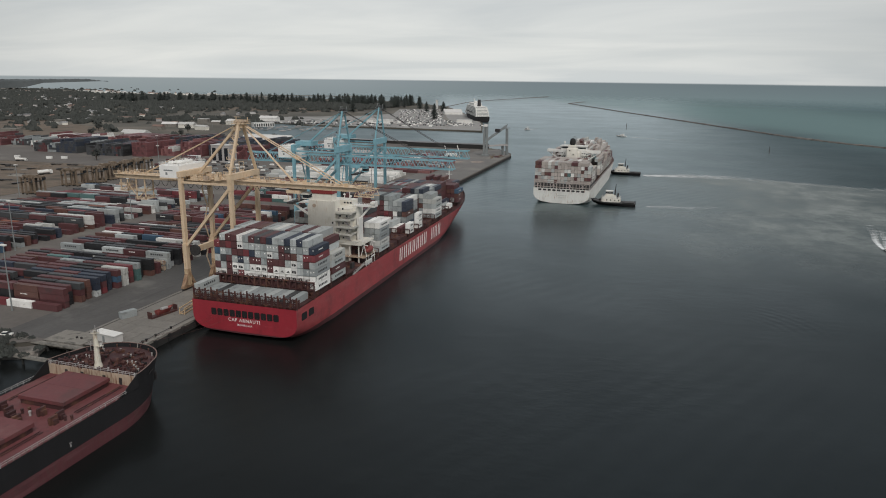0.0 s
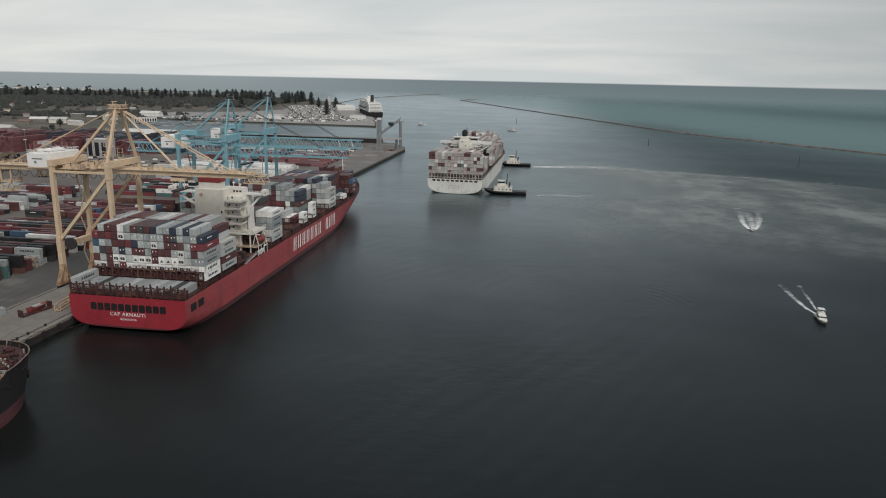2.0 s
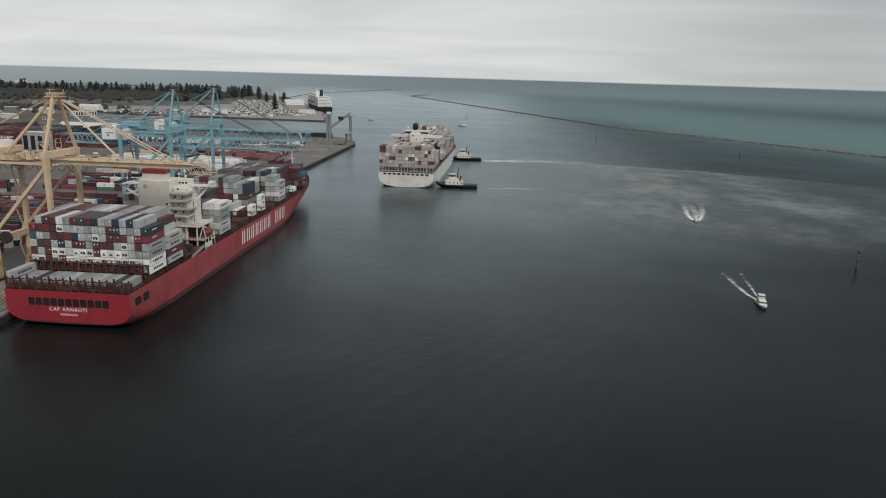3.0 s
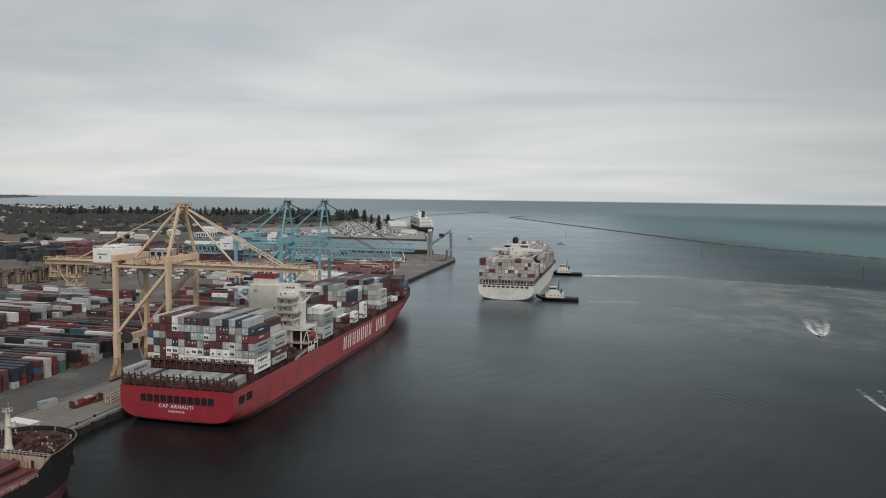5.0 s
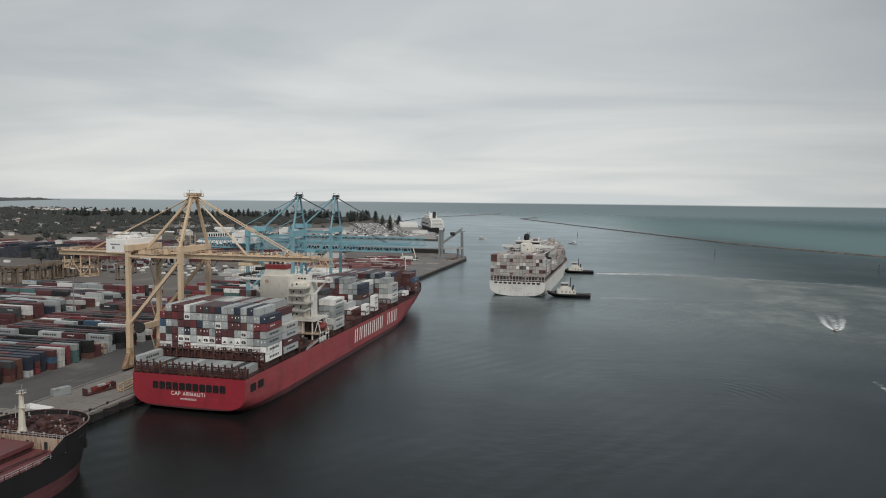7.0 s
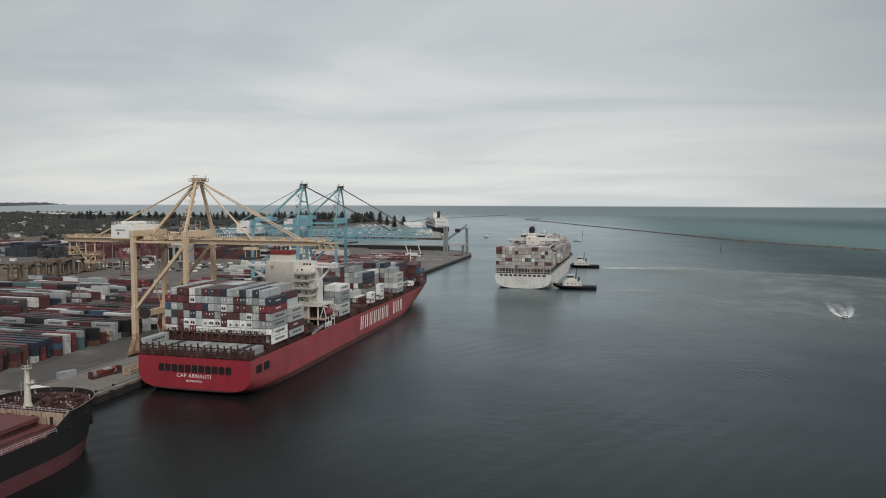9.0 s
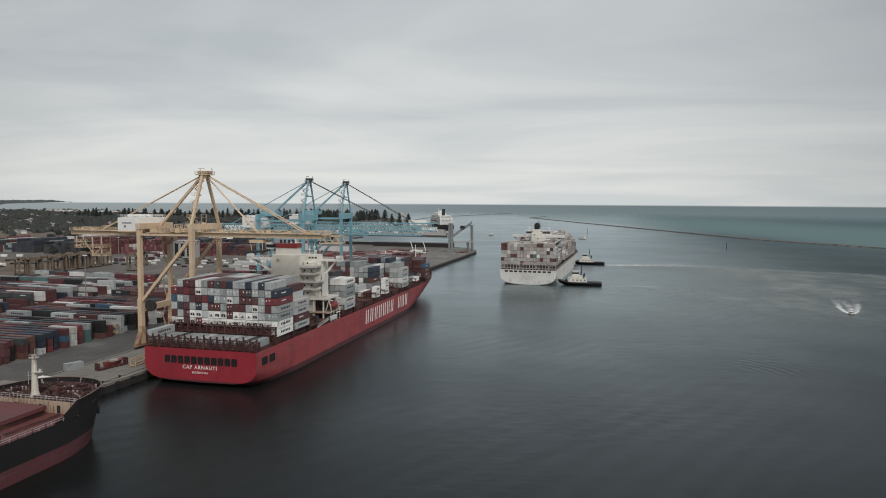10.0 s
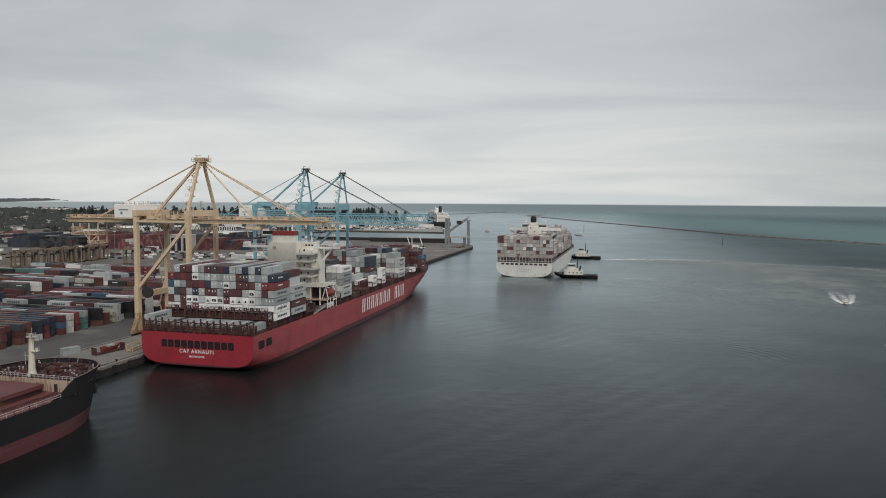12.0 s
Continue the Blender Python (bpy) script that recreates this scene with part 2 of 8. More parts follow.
RUST = (0.13, 0.06, 0.035)
M = dict(
    asphalt=mat("asphalt", (0.080, 0.076, 0.073), 0.85, var=0.22, scale=0.05, fine=0.7, bump=0.2, dirt=(0.15, 0.145, 0.135), dirt_amount=0.1, wear=[((0.045, 0.043, 0.042), (0.18, 0.012, 1), 0.54, 0.72), ((0.11, 0.105, 0.10), (0.05, 0.02, 1), 0.54, 0.75)]),
    asphalt_mid=mat("asphalt_mid", (0.150, 0.142, 0.134), 0.85, var=0.2, scale=0.04, fine=0.6, bump=0.2, dirt=(0.20, 0.185, 0.165), dirt_amount=0.3),
    hardstand=mat("hardstand", (0.27, 0.262, 0.25), 0.85, var=0.25, scale=0.02, fine=0.3, dirt=(0.17, 0.165, 0.155), dirt_amount=0.45),
    kerb_dark=mat("kerb_dark", (0.115, 0.098, 0.084), 0.85, var=0.3, scale=0.3, fine=2.0, dirt=(0.06, 0.052, 0.045), dirt_amount=0.4),
    rusty=mat("rusty_steel", (0.30, 0.20, 0.125), 0.75, var=0.35, scale=0.4, fine=2.0, dirt=(0.16, 0.08, 0.045), dirt_amount=0.6),
    patch=mat("pale_patch", (0.27, 0.22, 0.19), 0.9, var=0.25, scale=0.15, fine=1.0),
    concrete=mat("quay_concrete", (0.175, 0.162, 0.145), 0.85, var=0.22, scale=0.12, fine=1.5, bump=0.2, dirt=(0.11, 0.105, 0.10), dirt_amount=0.3, per_object=0.08, wear=[((0.26, 0.25, 0.235), (0.35, 0.02, 1), 0.58, 0.76), ((0.08, 0.075, 0.07), (0.25, 0.12, 1), 0.56, 0.74)]),
    kerb=mat("old_concrete", (0.21, 0.195, 0.172), 0.85, var=0.25, scale=0.3, fine=2.5, bump=0.3, dirt=(0.09, 0.085, 0.075), dirt_amount=0.4),
    wall=mat("wet_wall", (0.020, 0.019, 0.018), 0.85, var=0.3, scale=0.4, fine=3),
    yard=mat("yard_pavement", (0.116, 0.103, 0.093), 0.85, var=0.2, scale=0.03, fine=0.4, dirt=(0.17, 0.155, 0.135), dirt_amount=0.25),
    earth=mat("dry_earth", (0.155, 0.118, 0.088), 0.95, var=0.4, scale=0.03, fine=0.25, dirt=(0.07, 0.058, 0.045), dirt_amount=0.7, stretch=(1, 2.2, 1)),
    scrub=mat("scrub_ground", (0.085, 0.078, 0.064), 0.95, var=0.35, scale=0.008, fine=0.08, dirt=(0.15, 0.13, 0.105), dirt_amount=0.4),
    sand=mat("sand", (0.42, 0.38, 0.31), 0.95, var=0.15, scale=0.05, fine=0.5),
    rock=mat("rock", (0.12, 0.11, 0.10), 0.9, var=0.5, scale=0.12, fine=1.0, wear=[((0.24, 0.21, 0.185), (0.09, 0.09, 0.3), 0.52, 0.66)]),
    ship_red=mat("ship_red_paint", (0.315, 0.050, 0.056), 0.55, var=0.16, scale=0.16, fine=1.3, dirt=(0.20, 0.055, 0.055), dirt_amount=0.35, stretch=(1, 0.3, 0.45), wear=[((0.34, 0.10, 0.10), (0.2, 0.06, 0.45), 0.50, 0.80), ((0.16, 0.036, 0.038), (0.3, 0.12, 0.12), 0.50, 0.72), ((0.10, 0.04, 0.034), (0.5, 0.45, 0.05), 0.60, 0.74), ((0.42, 0.28, 0.26), (0.6, 0.35, 1.4), 0.66, 0.80)]),
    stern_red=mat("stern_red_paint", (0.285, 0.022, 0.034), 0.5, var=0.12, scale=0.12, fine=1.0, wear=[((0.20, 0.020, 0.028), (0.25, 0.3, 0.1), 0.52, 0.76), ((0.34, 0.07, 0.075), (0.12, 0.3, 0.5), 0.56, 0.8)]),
    boot=mat("boot_topping", (0.085, 0.022, 0.026), 0.6, var=0.3, scale=0.15, fine=1.4, dirt=(0.05, 0.028, 0.028), dirt_amount=0.5, streak=True),
    ship_maroon=mat("lashing_maroon", (0.058, 0.021, 0.020), 0.6, var=0.3, scale=0.5, dirt=RUST, dirt_amount=0.4),
    deck_brown=mat("deck_brown", (0.052, 0.020, 0.020), 0.7, var=0.3, scale=0.2, fine=2, dirt=RUST, dirt_amount=0.4),
    cap=mat("cap_rail", (0.17, 0.11, 0.095), 0.7, var=0.3, scale=0.6, fine=3.0),
    deck_red=mat("deck_red", (0.135, 0.040, 0.042), 0.65, var=0.22, scale=0.12, fine=1.6, dirt=(0.10, 0.04, 0.04), dirt_amount=0.45, wear=[((0.17, 0.085, 0.08), (0.15, 0.1, 0.2), 0.54, 0.76), ((0.06, 0.03, 0.03), (0.6, 0.6, 0.6), 0.58, 0.74)]),
    hull_black=mat("hull_black", (0.0055, 0.005, 0.0062), 0.85, var=0.4, scale=0.2, fine=2, streak=True, wear=[((0.022, 0.012, 0.012), (0.5, 0.3, 0.08), 0.62, 0.80), ((0.011, 0.0105, 0.012), (0.2, 0.06, 0.5), 0.56, 0.78)]),
    hull_rust=mat("antifouling_red", (0.095, 0.025, 0.030), 0.65, var=0.25, scale=0.15, fine=1.2, dirt=(0.085, 0.035, 0.034), dirt_amount=0.5, streak=True, wear=[((0.16, 0.075, 0.078), (0.3, 0.06, 0.6), 0.52, 0.74), ((0.045, 0.02, 0.022), (0.2, 0.1, 0.3), 0.54, 0.7)]),
    hull_white=mat("hull_white", (0.64, 0.635, 0.60), 0.5, var=0.12, scale=0.1, fine=1.2, dirt=(0.36, 0.24, 0.17), dirt_amount=0.15, streak=True, wear=[((0.30, 0.15, 0.09), (0.5, 0.5, 0.06), 0.64, 0.76), ((0.45, 0.42, 0.38), (0.2, 0.06, 0.2), 0.54, 0.75)]),
    white=mat("white_paint", (0.70, 0.69, 0.66), 0.5, var=0.1, scale=0.3, fine=2, dirt=(0.45, 0.36, 0.28), dirt_amount=0.12, streak=True),
    cream=mat("cream_paint", (0.68, 0.655, 0.590), 0.5, var=0.10, scale=0.25, fine=2, dirt=(0.50, 0.40, 0.30), dirt_amount=0.02, streak=True, wear=[((0.42, 0.27, 0.17), (0.7, 0.7, 0.09), 0.66, 0.80), ((0.52, 0.48, 0.41), (0.25, 0.25, 0.2), 0.54, 0.76)]),
    mast_cream=mat("mast_cream", (0.56, 0.53, 0.45), 0.6, var=0.12, scale=0.4, fine=2.5, dirt=(0.34, 0.24, 0.16), dirt_amount=0.3, streak=True),
    house_white=mat("house_white", (0.80, 0.79, 0.765), 0.5, var=0.06, scale=0.3, fine=2, wear=[((0.62, 0.58, 0.52), (0.5, 0.5, 0.1), 0.60, 0.80)]),
    rail=mat("rail_grey", (0.36, 0.34, 0.33), 0.6, var=0.2),
    stained=mat("stained_cream", (0.42, 0.33, 0.25), 0.6, var=0.2, scale=0.4, fine=1.5, dirt=(0.20, 0.11, 0.07), dirt_amount=0.5, streak=True),
    funnel_red=mat("funnel_red", (0.22, 0.034, 0.034), 0.5, var=0.1),
    letter=mat("letter_white", (0.78, 0.77, 0.74), 0.5, var=0.06),
    crane_yellow=mat("crane_yellow", (0.62, 0.480, 0.335), 0.5, var=0.13, scale=0.25, fine=2.5, dirt=(0.42, 0.28, 0.16), dirt_amount=0.2, streak=True, wear=[((0.36, 0.22, 0.12), (0.5, 0.5, 0.12), 0.58, 0.78), ((0.50, 0.36, 0.22), (0.15, 0.15, 0.15), 0.52, 0.74)]),
    leg_worn=mat("worn_leg_paint", (0.52, 0.39, 0.25), 0.65, var=0.25, scale=0.3, fine=2.0, dirt=(0.24, 0.13, 0.07), dirt_amount=0.6, streak=True),
    crane_blue=mat("crane_blue", (0.200, 0.395, 0.460), 0.5, var=0.15, scale=0.25, fine=2.5, dirt=(0.18, 0.25, 0.27), dirt_amount=0.3, streak=True),
    crane_grey=mat("crane_grey", (0.21, 0.225, 0.225), 0.5, var=0.15, scale=0.3),
    steel=mat("dark_steel", (0.045, 0.042, 0.042), 0.5, 0.3, var=0.3, scale=1.0),
    black=mat("black_rubber", (0.012, 0.012, 0.012), 0.8, var=0.3, scale=1.0),
    glass=mat("dark_window", (0.02, 0.024, 0.028), 0.12, var=0.1),
    carrier=mat("carrier_tan", (0.19, 0.145, 0.105), 0.6, var=0.2, scale=0.6, dirt=(0.10, 0.07, 0.05), dirt_amount=0.4),
    boat_dull=mat("boat_dull_red", (0.20, 0.045, 0.04), 0.6, var=0.25, scale=0.8, fine=3),
    roof_tile=mat("roof_tile", (0.20, 0.13, 0.105), 0.8, var=0.2, scale=0.4, per_object=0.3),
    roof_pale=mat("roof_pale", (0.52, 0.51, 0.49), 0.6, var=0.12, scale=0.3, per_object=0.15),
    roof_grey=mat("roof_grey", (0.22, 0.22, 0.225), 0.7, var=0.2, scale=0.4, per_object=0.35),
    bark=mat("bark", (0.08, 0.06, 0.045), 0.9, var=0.3, scale=2),
    # greyer and paler than the woods, distance haze put into the colour
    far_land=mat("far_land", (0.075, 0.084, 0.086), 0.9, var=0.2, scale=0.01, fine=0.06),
    pine=mat("pine_needles", (0.034, 0.042, 0.037), 0.8, var=0.35, scale=0.3, fine=2, per_object=0.2),
    leaf=mat("scrub_leaves", (0.043, 0.047, 0.042), 0.8, var=0.4, scale=0.05, fine=0.5),
)
C = {}
# dullred and rose: reds muted in the paint to stand in for distance haze
for key, c in dict(maroon=(0.100, 0.038, 0.040), dullred=(0.150, 0.058, 0.060), brown=(0.115, 0.055, 0.045), navy=(0.032, 0.040, 0.060), slate=(0.055, 0.057, 0.060), black=(0.022, 0.022, 0.024), grey=(0.40, 0.42, 0.415), midgrey=(0.27, 0.29, 0.29), pale=(0.48, 0.48, 0.455), white=(0.72, 0.71, 0.68), red=(0.175, 0.040, 0.046), blue=(0.05, 0.095, 0.15), teal=(0.08, 0.15, 0.145), orange=(0.24, 0.085, 0.055), tan=(0.39, 0.345, 0.315), rose=(0.25, 0.115, 0.112)).items():
    C[key] = mat("container_" + key, c, 0.55, var=0.14, scale=0.35, fine=2.5, dirt=tuple(0.55 * v + 0.02 for v in c), dirt_amount=0.1 if key in ("white", "pale") else 0.3, per_object=0.16, island=True)


def water_material():
    m = bpy.data.materials.new("harbour_water")
    m.use_nodes = True
    nt = m.node_tree
    N, L = nt.nodes, nt.links
    N.remove(N["Principled BSDF"])
    geo = N.new("ShaderNodeNewGeometry")
    sep = N.new("ShaderNodeSeparateXYZ")
    L.new(geo.outputs["Position"], sep.inputs[0])

    def op(kind, a, b=None, c=None):
        n = N.new("ShaderNodeMath")
        n.operation = kind
        for i, v in enumerate((a, b, c)):
            if v is None:
                continue
            if isinstance(v, (int, float)):
                n.inputs[i].default_value = v
            else:
                L.new(v, n.inputs[i])
        return n.outputs[0]

    def ramp(v, a, b):
        n = N.new("ShaderNodeMapRange")
        n.interpolation_type = "SMOOTHSTEP"
        n.inputs[1].default_value, n.inputs[2].default_value = a, b
        L.new(v, n.inputs[0])
        return n.outputs[0]

    def noise_at(sx, sy, detail=4, rough=0.5):
        mp = N.new("ShaderNodeMapping")
        mp.inputs["Scale"].default_value = (sx, sy, 1)
        L.new(geo.outputs["Position"], mp.inputs[0])
        n = N.new("ShaderNodeTexNoise")
        n.inputs["Scale"].default_value, n.inputs["Detail"].default_value, n.inputs["Roughness"].default_value = 1, detail, rough
        L.new(mp.outputs[0], n.inputs["Vector"])
        return n.outputs[0]

    def mix(f, a, b):
        n = N.new("ShaderNodeMix")
        n.data_type = "RGBA"
        for i, v in ((0, f), (6, a), (7, b)):
            if isinstance(v, (float, tuple)):
                n.inputs[i].default_value = v
            else:
                L.new(v, n.inputs[i])
        return n.outputs[2]

    X, Y = sep.outputs[0], sep.outputs[1]
    # distance to the seaward side of the long breakwater
    s = op("ADD", op("SUBTRACT", X, 491), op("MULTIPLY", op("SUBTRACT", Y, 964), 0.391))
    s2 = op("ADD", s, op("MULTIPLY", noise_at(0.004, 0.0015), 260))
    shallow = op("MULTIPLY", ramp(s2, 40, 300), op("SUBTRACT", 1.0, ramp(s2, 450, 1700)))
    up_channel = ramp(op("ADD", Y, op("MULTIPLY", X, -0.35)), 100, 900)
    # water stirred up by the tugs
    reach = op("SUBTRACT", X, 170)
    edge = op("SUBTRACT", op("SUBTRACT", 539, op("MULTIPLY", op("MULTIPLY", reach, reach), 0.00098)), Y)
    edge = op("ADD", edge, op("MULTIPLY_ADD", noise_at(0.02, 0.02), 24, -12))
    churn = op("MULTIPLY", op("MULTIPLY", ramp(edge, 0, 10), ramp(Y, 110, 290)), op("MULTIPLY", op("MULTIPLY", ramp(X, 120, 230), op("MULTIPLY_ADD", ramp(X, 320, 520), -0.6, 1.0)), op("MULTIPLY_ADD", op("MULTIPLY", ramp(noise_at(0.012, 0.009, 6, 0.68), 0.36, 0.66), ramp(noise_at(0.045, 0.04, 6, 0.68), 0.20, 0.62)), 0.95, 0.34)))
    patches = ramp(noise_at(0.004, 0.009), 0.3, 0.7)
    fairway = mix(patches, (0.0022, 0.0088, 0.0108, 1), (0.0060, 0.0185, 0.0210, 1))
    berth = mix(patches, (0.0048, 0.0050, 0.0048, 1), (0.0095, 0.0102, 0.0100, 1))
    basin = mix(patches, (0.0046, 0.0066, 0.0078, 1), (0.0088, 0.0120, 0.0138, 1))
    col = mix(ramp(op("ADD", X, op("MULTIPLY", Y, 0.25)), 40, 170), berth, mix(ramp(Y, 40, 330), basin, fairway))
    # body colour lightened up the channel in place of stronger sky reflection
    col = mix(op("MULTIPLY", up_channel, 0.8), col, (0.032, 0.056, 0.063, 1))
    col = mix(shallow, col, (0.130, 0.194, 0.196, 1))
    col = mix(op("MULTIPLY", churn, 0.9), col, (0.215, 0.236, 0.232, 1))
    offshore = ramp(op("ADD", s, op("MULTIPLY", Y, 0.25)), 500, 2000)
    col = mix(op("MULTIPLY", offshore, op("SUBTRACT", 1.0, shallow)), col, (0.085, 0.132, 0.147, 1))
    body = N.new("ShaderNodeBsdfDiffuse")
    L.new(col, body.inputs["Color"])
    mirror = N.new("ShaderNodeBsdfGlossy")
    # the reflected sky is tinted teal in this colour
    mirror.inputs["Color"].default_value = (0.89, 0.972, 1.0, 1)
    fresnel = N.new("ShaderNodeFresnel")
    fresnel.inputs["IOR"].default_value = 1.236
    # open water is rougher than the sheltered harbour
    L.new(op("MULTIPLY_ADD", up_channel, 0.04, 0.27), mirror.inputs["Roughness"])
    outside = ramp(s2, 40, 300)
    # reflection dimmed towards the east here, in place of lens falloff
    east_dim = ramp(X, 130, 420)
    slick = ramp(op("ADD", op("MULTIPLY", noise_at(0.0075, 0.010, 6, 0.62), 0.7), op("MULTIPLY", noise_at(0.03, 0.022, 5, 0.65), 0.3)), 0.36, 0.64)
    # reflection strength cut near the berth to paint in the hull's dark reflection
    gain = op("MULTIPLY", op("MULTIPLY", op("MULTIPLY_ADD", ramp(Y, 150, 520), -0.10, op("MULTIPLY_ADD", up_channel, -0.22, 1.0)), op("MULTIPLY_ADD", slick, 0.20, 0.92)), op("MULTIPLY", op("MULTIPLY_ADD", east_dim, -0.70, 1.18), op("MULTIPLY_ADD", ramp(op("ADD", X, op("MULTIPLY", Y, 0.3)), 30, 130), 0.38, 0.62)))
    bump = N.new("ShaderNodeBump")
    bump.inputs["Strength"].default_value, bump.inputs["Distance"].default_value = 0.35, 0.5
    gusts = ramp(noise_at(0.010, 0.016, 4, 0.6), 0.36, 0.66)
    small = op("ADD", op("MULTIPLY", noise_at(0.16, 0.24, 3, 0.55), 0.42), op("MULTIPLY", noise_at(0.45, 0.6, 3), 0.15))
    # a low swell from the boats, running across the basin
    swell = op("MULTIPLY", op("SINE", op("ADD", op("ADD", op("MULTIPLY", X, 0.62), op("MULTIPLY", Y, -0.36)), op("MULTIPLY", noise_at(0.02, 0.02, 3), 9.0))), op("MULTIPLY", ramp(noise_at(0.008, 0.008, 3), 0.4, 0.65), 0.10))
    # rings left where a launch turned
    rx, ry = op("SUBTRACT", X, 196), op("SUBTRACT", Y, 60)
    reach2 = op("SQRT", op("ADD", op("MULTIPLY", rx, rx), op("MULTIPLY", ry, ry)))
    patch = op("MULTIPLY", op("MULTIPLY", ramp(reach2, 16, 26), op("SUBTRACT", 1.0, ramp(reach2, 36, 50))), op("MULTIPLY", ramp(rx, 8, 20), ramp(ry, 2, 14)))
    rings = op("MULTIPLY", op("MULTIPLY", op("SINE", op("MULTIPLY", reach2, 1.5)), 0.10), patch)
    h = op("ADD", op("MULTIPLY", small, op("MULTIPLY_ADD", gusts, 0.9, 0.35)), op("ADD", swell, rings))
    L.new(h, bump.inputs["Height"])
    for n in (mirror, fresnel):
        L.new(bump.outputs[0], n.inputs["Normal"])
    surface = N.new("ShaderNodeMixShader")
    L.new(op("MINIMUM", op("MULTIPLY", fresnel.outputs[0], gain), 0.9), surface.inputs[0])
    L.new(body.outputs[0], surface.inputs[1])
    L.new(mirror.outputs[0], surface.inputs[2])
    chop = N.new("ShaderNodeBsdfDiffuse")
    L.new(col, chop.inputs["Color"])
    both = N.new("ShaderNodeMixShader")
    L.new(op("MINIMUM", op("ADD", op("MULTIPLY_ADD", outside, 0.5, op("MULTIPLY", east_dim, 0.34)), op("MULTIPLY", churn, 0.72)), 0.9), both.inputs[0])
    L.new(surface.outputs[0], both.inputs[1])
    L.new(chop.outputs[0], both.inputs[2])
    # the sheet thins out into the open sea of the backdrop
    away = N.new("ShaderNodeVectorMath")
    away.operation = "LENGTH"
    L.new(geo.outputs["Position"], away.inputs[0])
    clear = N.new("ShaderNodeBsdfTransparent")
    sheet = N.new("ShaderNodeMixShader")
    L.new(ramp(away.outputs["Value"], 1900, 4500), sheet.inputs[0])
    L.new(both.outputs[0], sheet.inputs[1])
    L.new(clear.outputs[0], sheet.inputs[2])
    L.new(sheet.outputs[0], N["Material Output"].inputs["Surface"])
    return m


def foam_material():
    m = bpy.data.materials.new("foam")
    m.use_nodes = True
    nt = m.node_tree
    N, L = nt.nodes, nt.links
    bsdf = N["Principled BSDF"]
    bsdf.inputs["Base Color"].default_value = (0.78, 0.80, 0.80, 1)
    bsdf.inputs["Roughness"].default_value = 0.8
    geo = N.new("ShaderNodeNewGeometry")
    n = N.new("ShaderNodeTexNoise")
    n.inputs["Scale"].default_value, n.inputs["Detail"].default_value = 0.28, 6
    fm = N.new("ShaderNodeMapping")
    fm.inputs["Scale"].default_value = (0.45, 1.0, 1.0)
    L.new(geo.outputs["Position"], fm.inputs[0])
    L.new(fm.outputs[0], n.inputs["Vector"])
    at = N.new("ShaderNodeAttribute")
    at.attribute_name = "dense"
    mr = N.new("ShaderNodeMath")
    mr.operation = "ADD"
    L.new(n.outputs[0], mr.inputs[0])
    L.new(at.outputs["Fac"], mr.inputs[1])
    r = N.new("ShaderNodeMapRange")
    r.inputs[1].default_value, r.inputs[2].default_value = 0.60, 1.25
    r.inputs[4].default_value = 0.9
    L.new(mr.outputs[0], r.inputs[0])
    L.new(r.outputs[0], bsdf.inputs["Alpha"])
    return m


M["water"], M["foam"] = water_material(), foam_material()


# ---------------- building helpers ----------------
def part(name, bm, material, parent, label=""):
    me = bpy.data.meshes.new(name)
    bm.to_mesh(me)
    bm.free()
    me.materials.append(material)
    ob = new(name, me)
    if parent is not None:
        ob.parent = parent
    if label:
        ob["label"] = label
    return ob


def thing(name, label, category, group="", at=(0, 0, 0), rz=0.0):
    e = new(name)
    e.empty_display_size = 0.5
    e.matrix_basis = pose(*at, 0, 0, rz)
    return tagged(e, label, category, group)


def setting(name, bm, material, label, category="structure"):
    return tagged(part(name, bm, material, None), label, category, "", "structure")


def B(*boxes):
    """One bmesh of boxes (x0, x1, y0, y1, z0, z1)."""
    bm = bmesh.new()
    for b in boxes:
        add_box(bm, *b)
    return bm


def add_box(bm, x0, x1, y0, y1, z0, z1):
    v = [bm.verts.new((x, y, z)) for z in (z0, z1) for x, y in ((x0, y0), (x1, y0), (x1, y1), (x0, y1))]
    for f in ((3, 2, 1, 0), (4, 5, 6, 7), (0, 1, 5, 4), (1, 2, 6, 5), (2, 3, 7, 6), (3, 0, 4, 7)):
        bm.faces.new([v[i] for i in f])
    return v


def beam(bm, p, q, w, h=None):
    """A straight box beam from p to q, w wide and h deep."""
    p, q, h = Vector(p), Vector(q), h or w
    d = (q - p).normalized()
    side = d.cross(Vector((0, 0, 1)))
    side = side.normalized() if side.length > 1e-3 else Vector((1, 0, 0))
    up = side.cross(d).normalized()
    v = [bm.verts.new(c + side * (sx * w / 2) + up * (sy * h / 2)) for c in (p, q) for sx, sy in ((-1, -1), (1, -1), (1, 1), (-1, 1))]
    for f in ((0, 1, 2, 3), (7, 6, 5, 4), (4, 5, 1, 0), (5, 6, 2, 1), (6, 7, 3, 2), (7, 4, 0, 3)):
        bm.faces.new([v[i] for i in f])


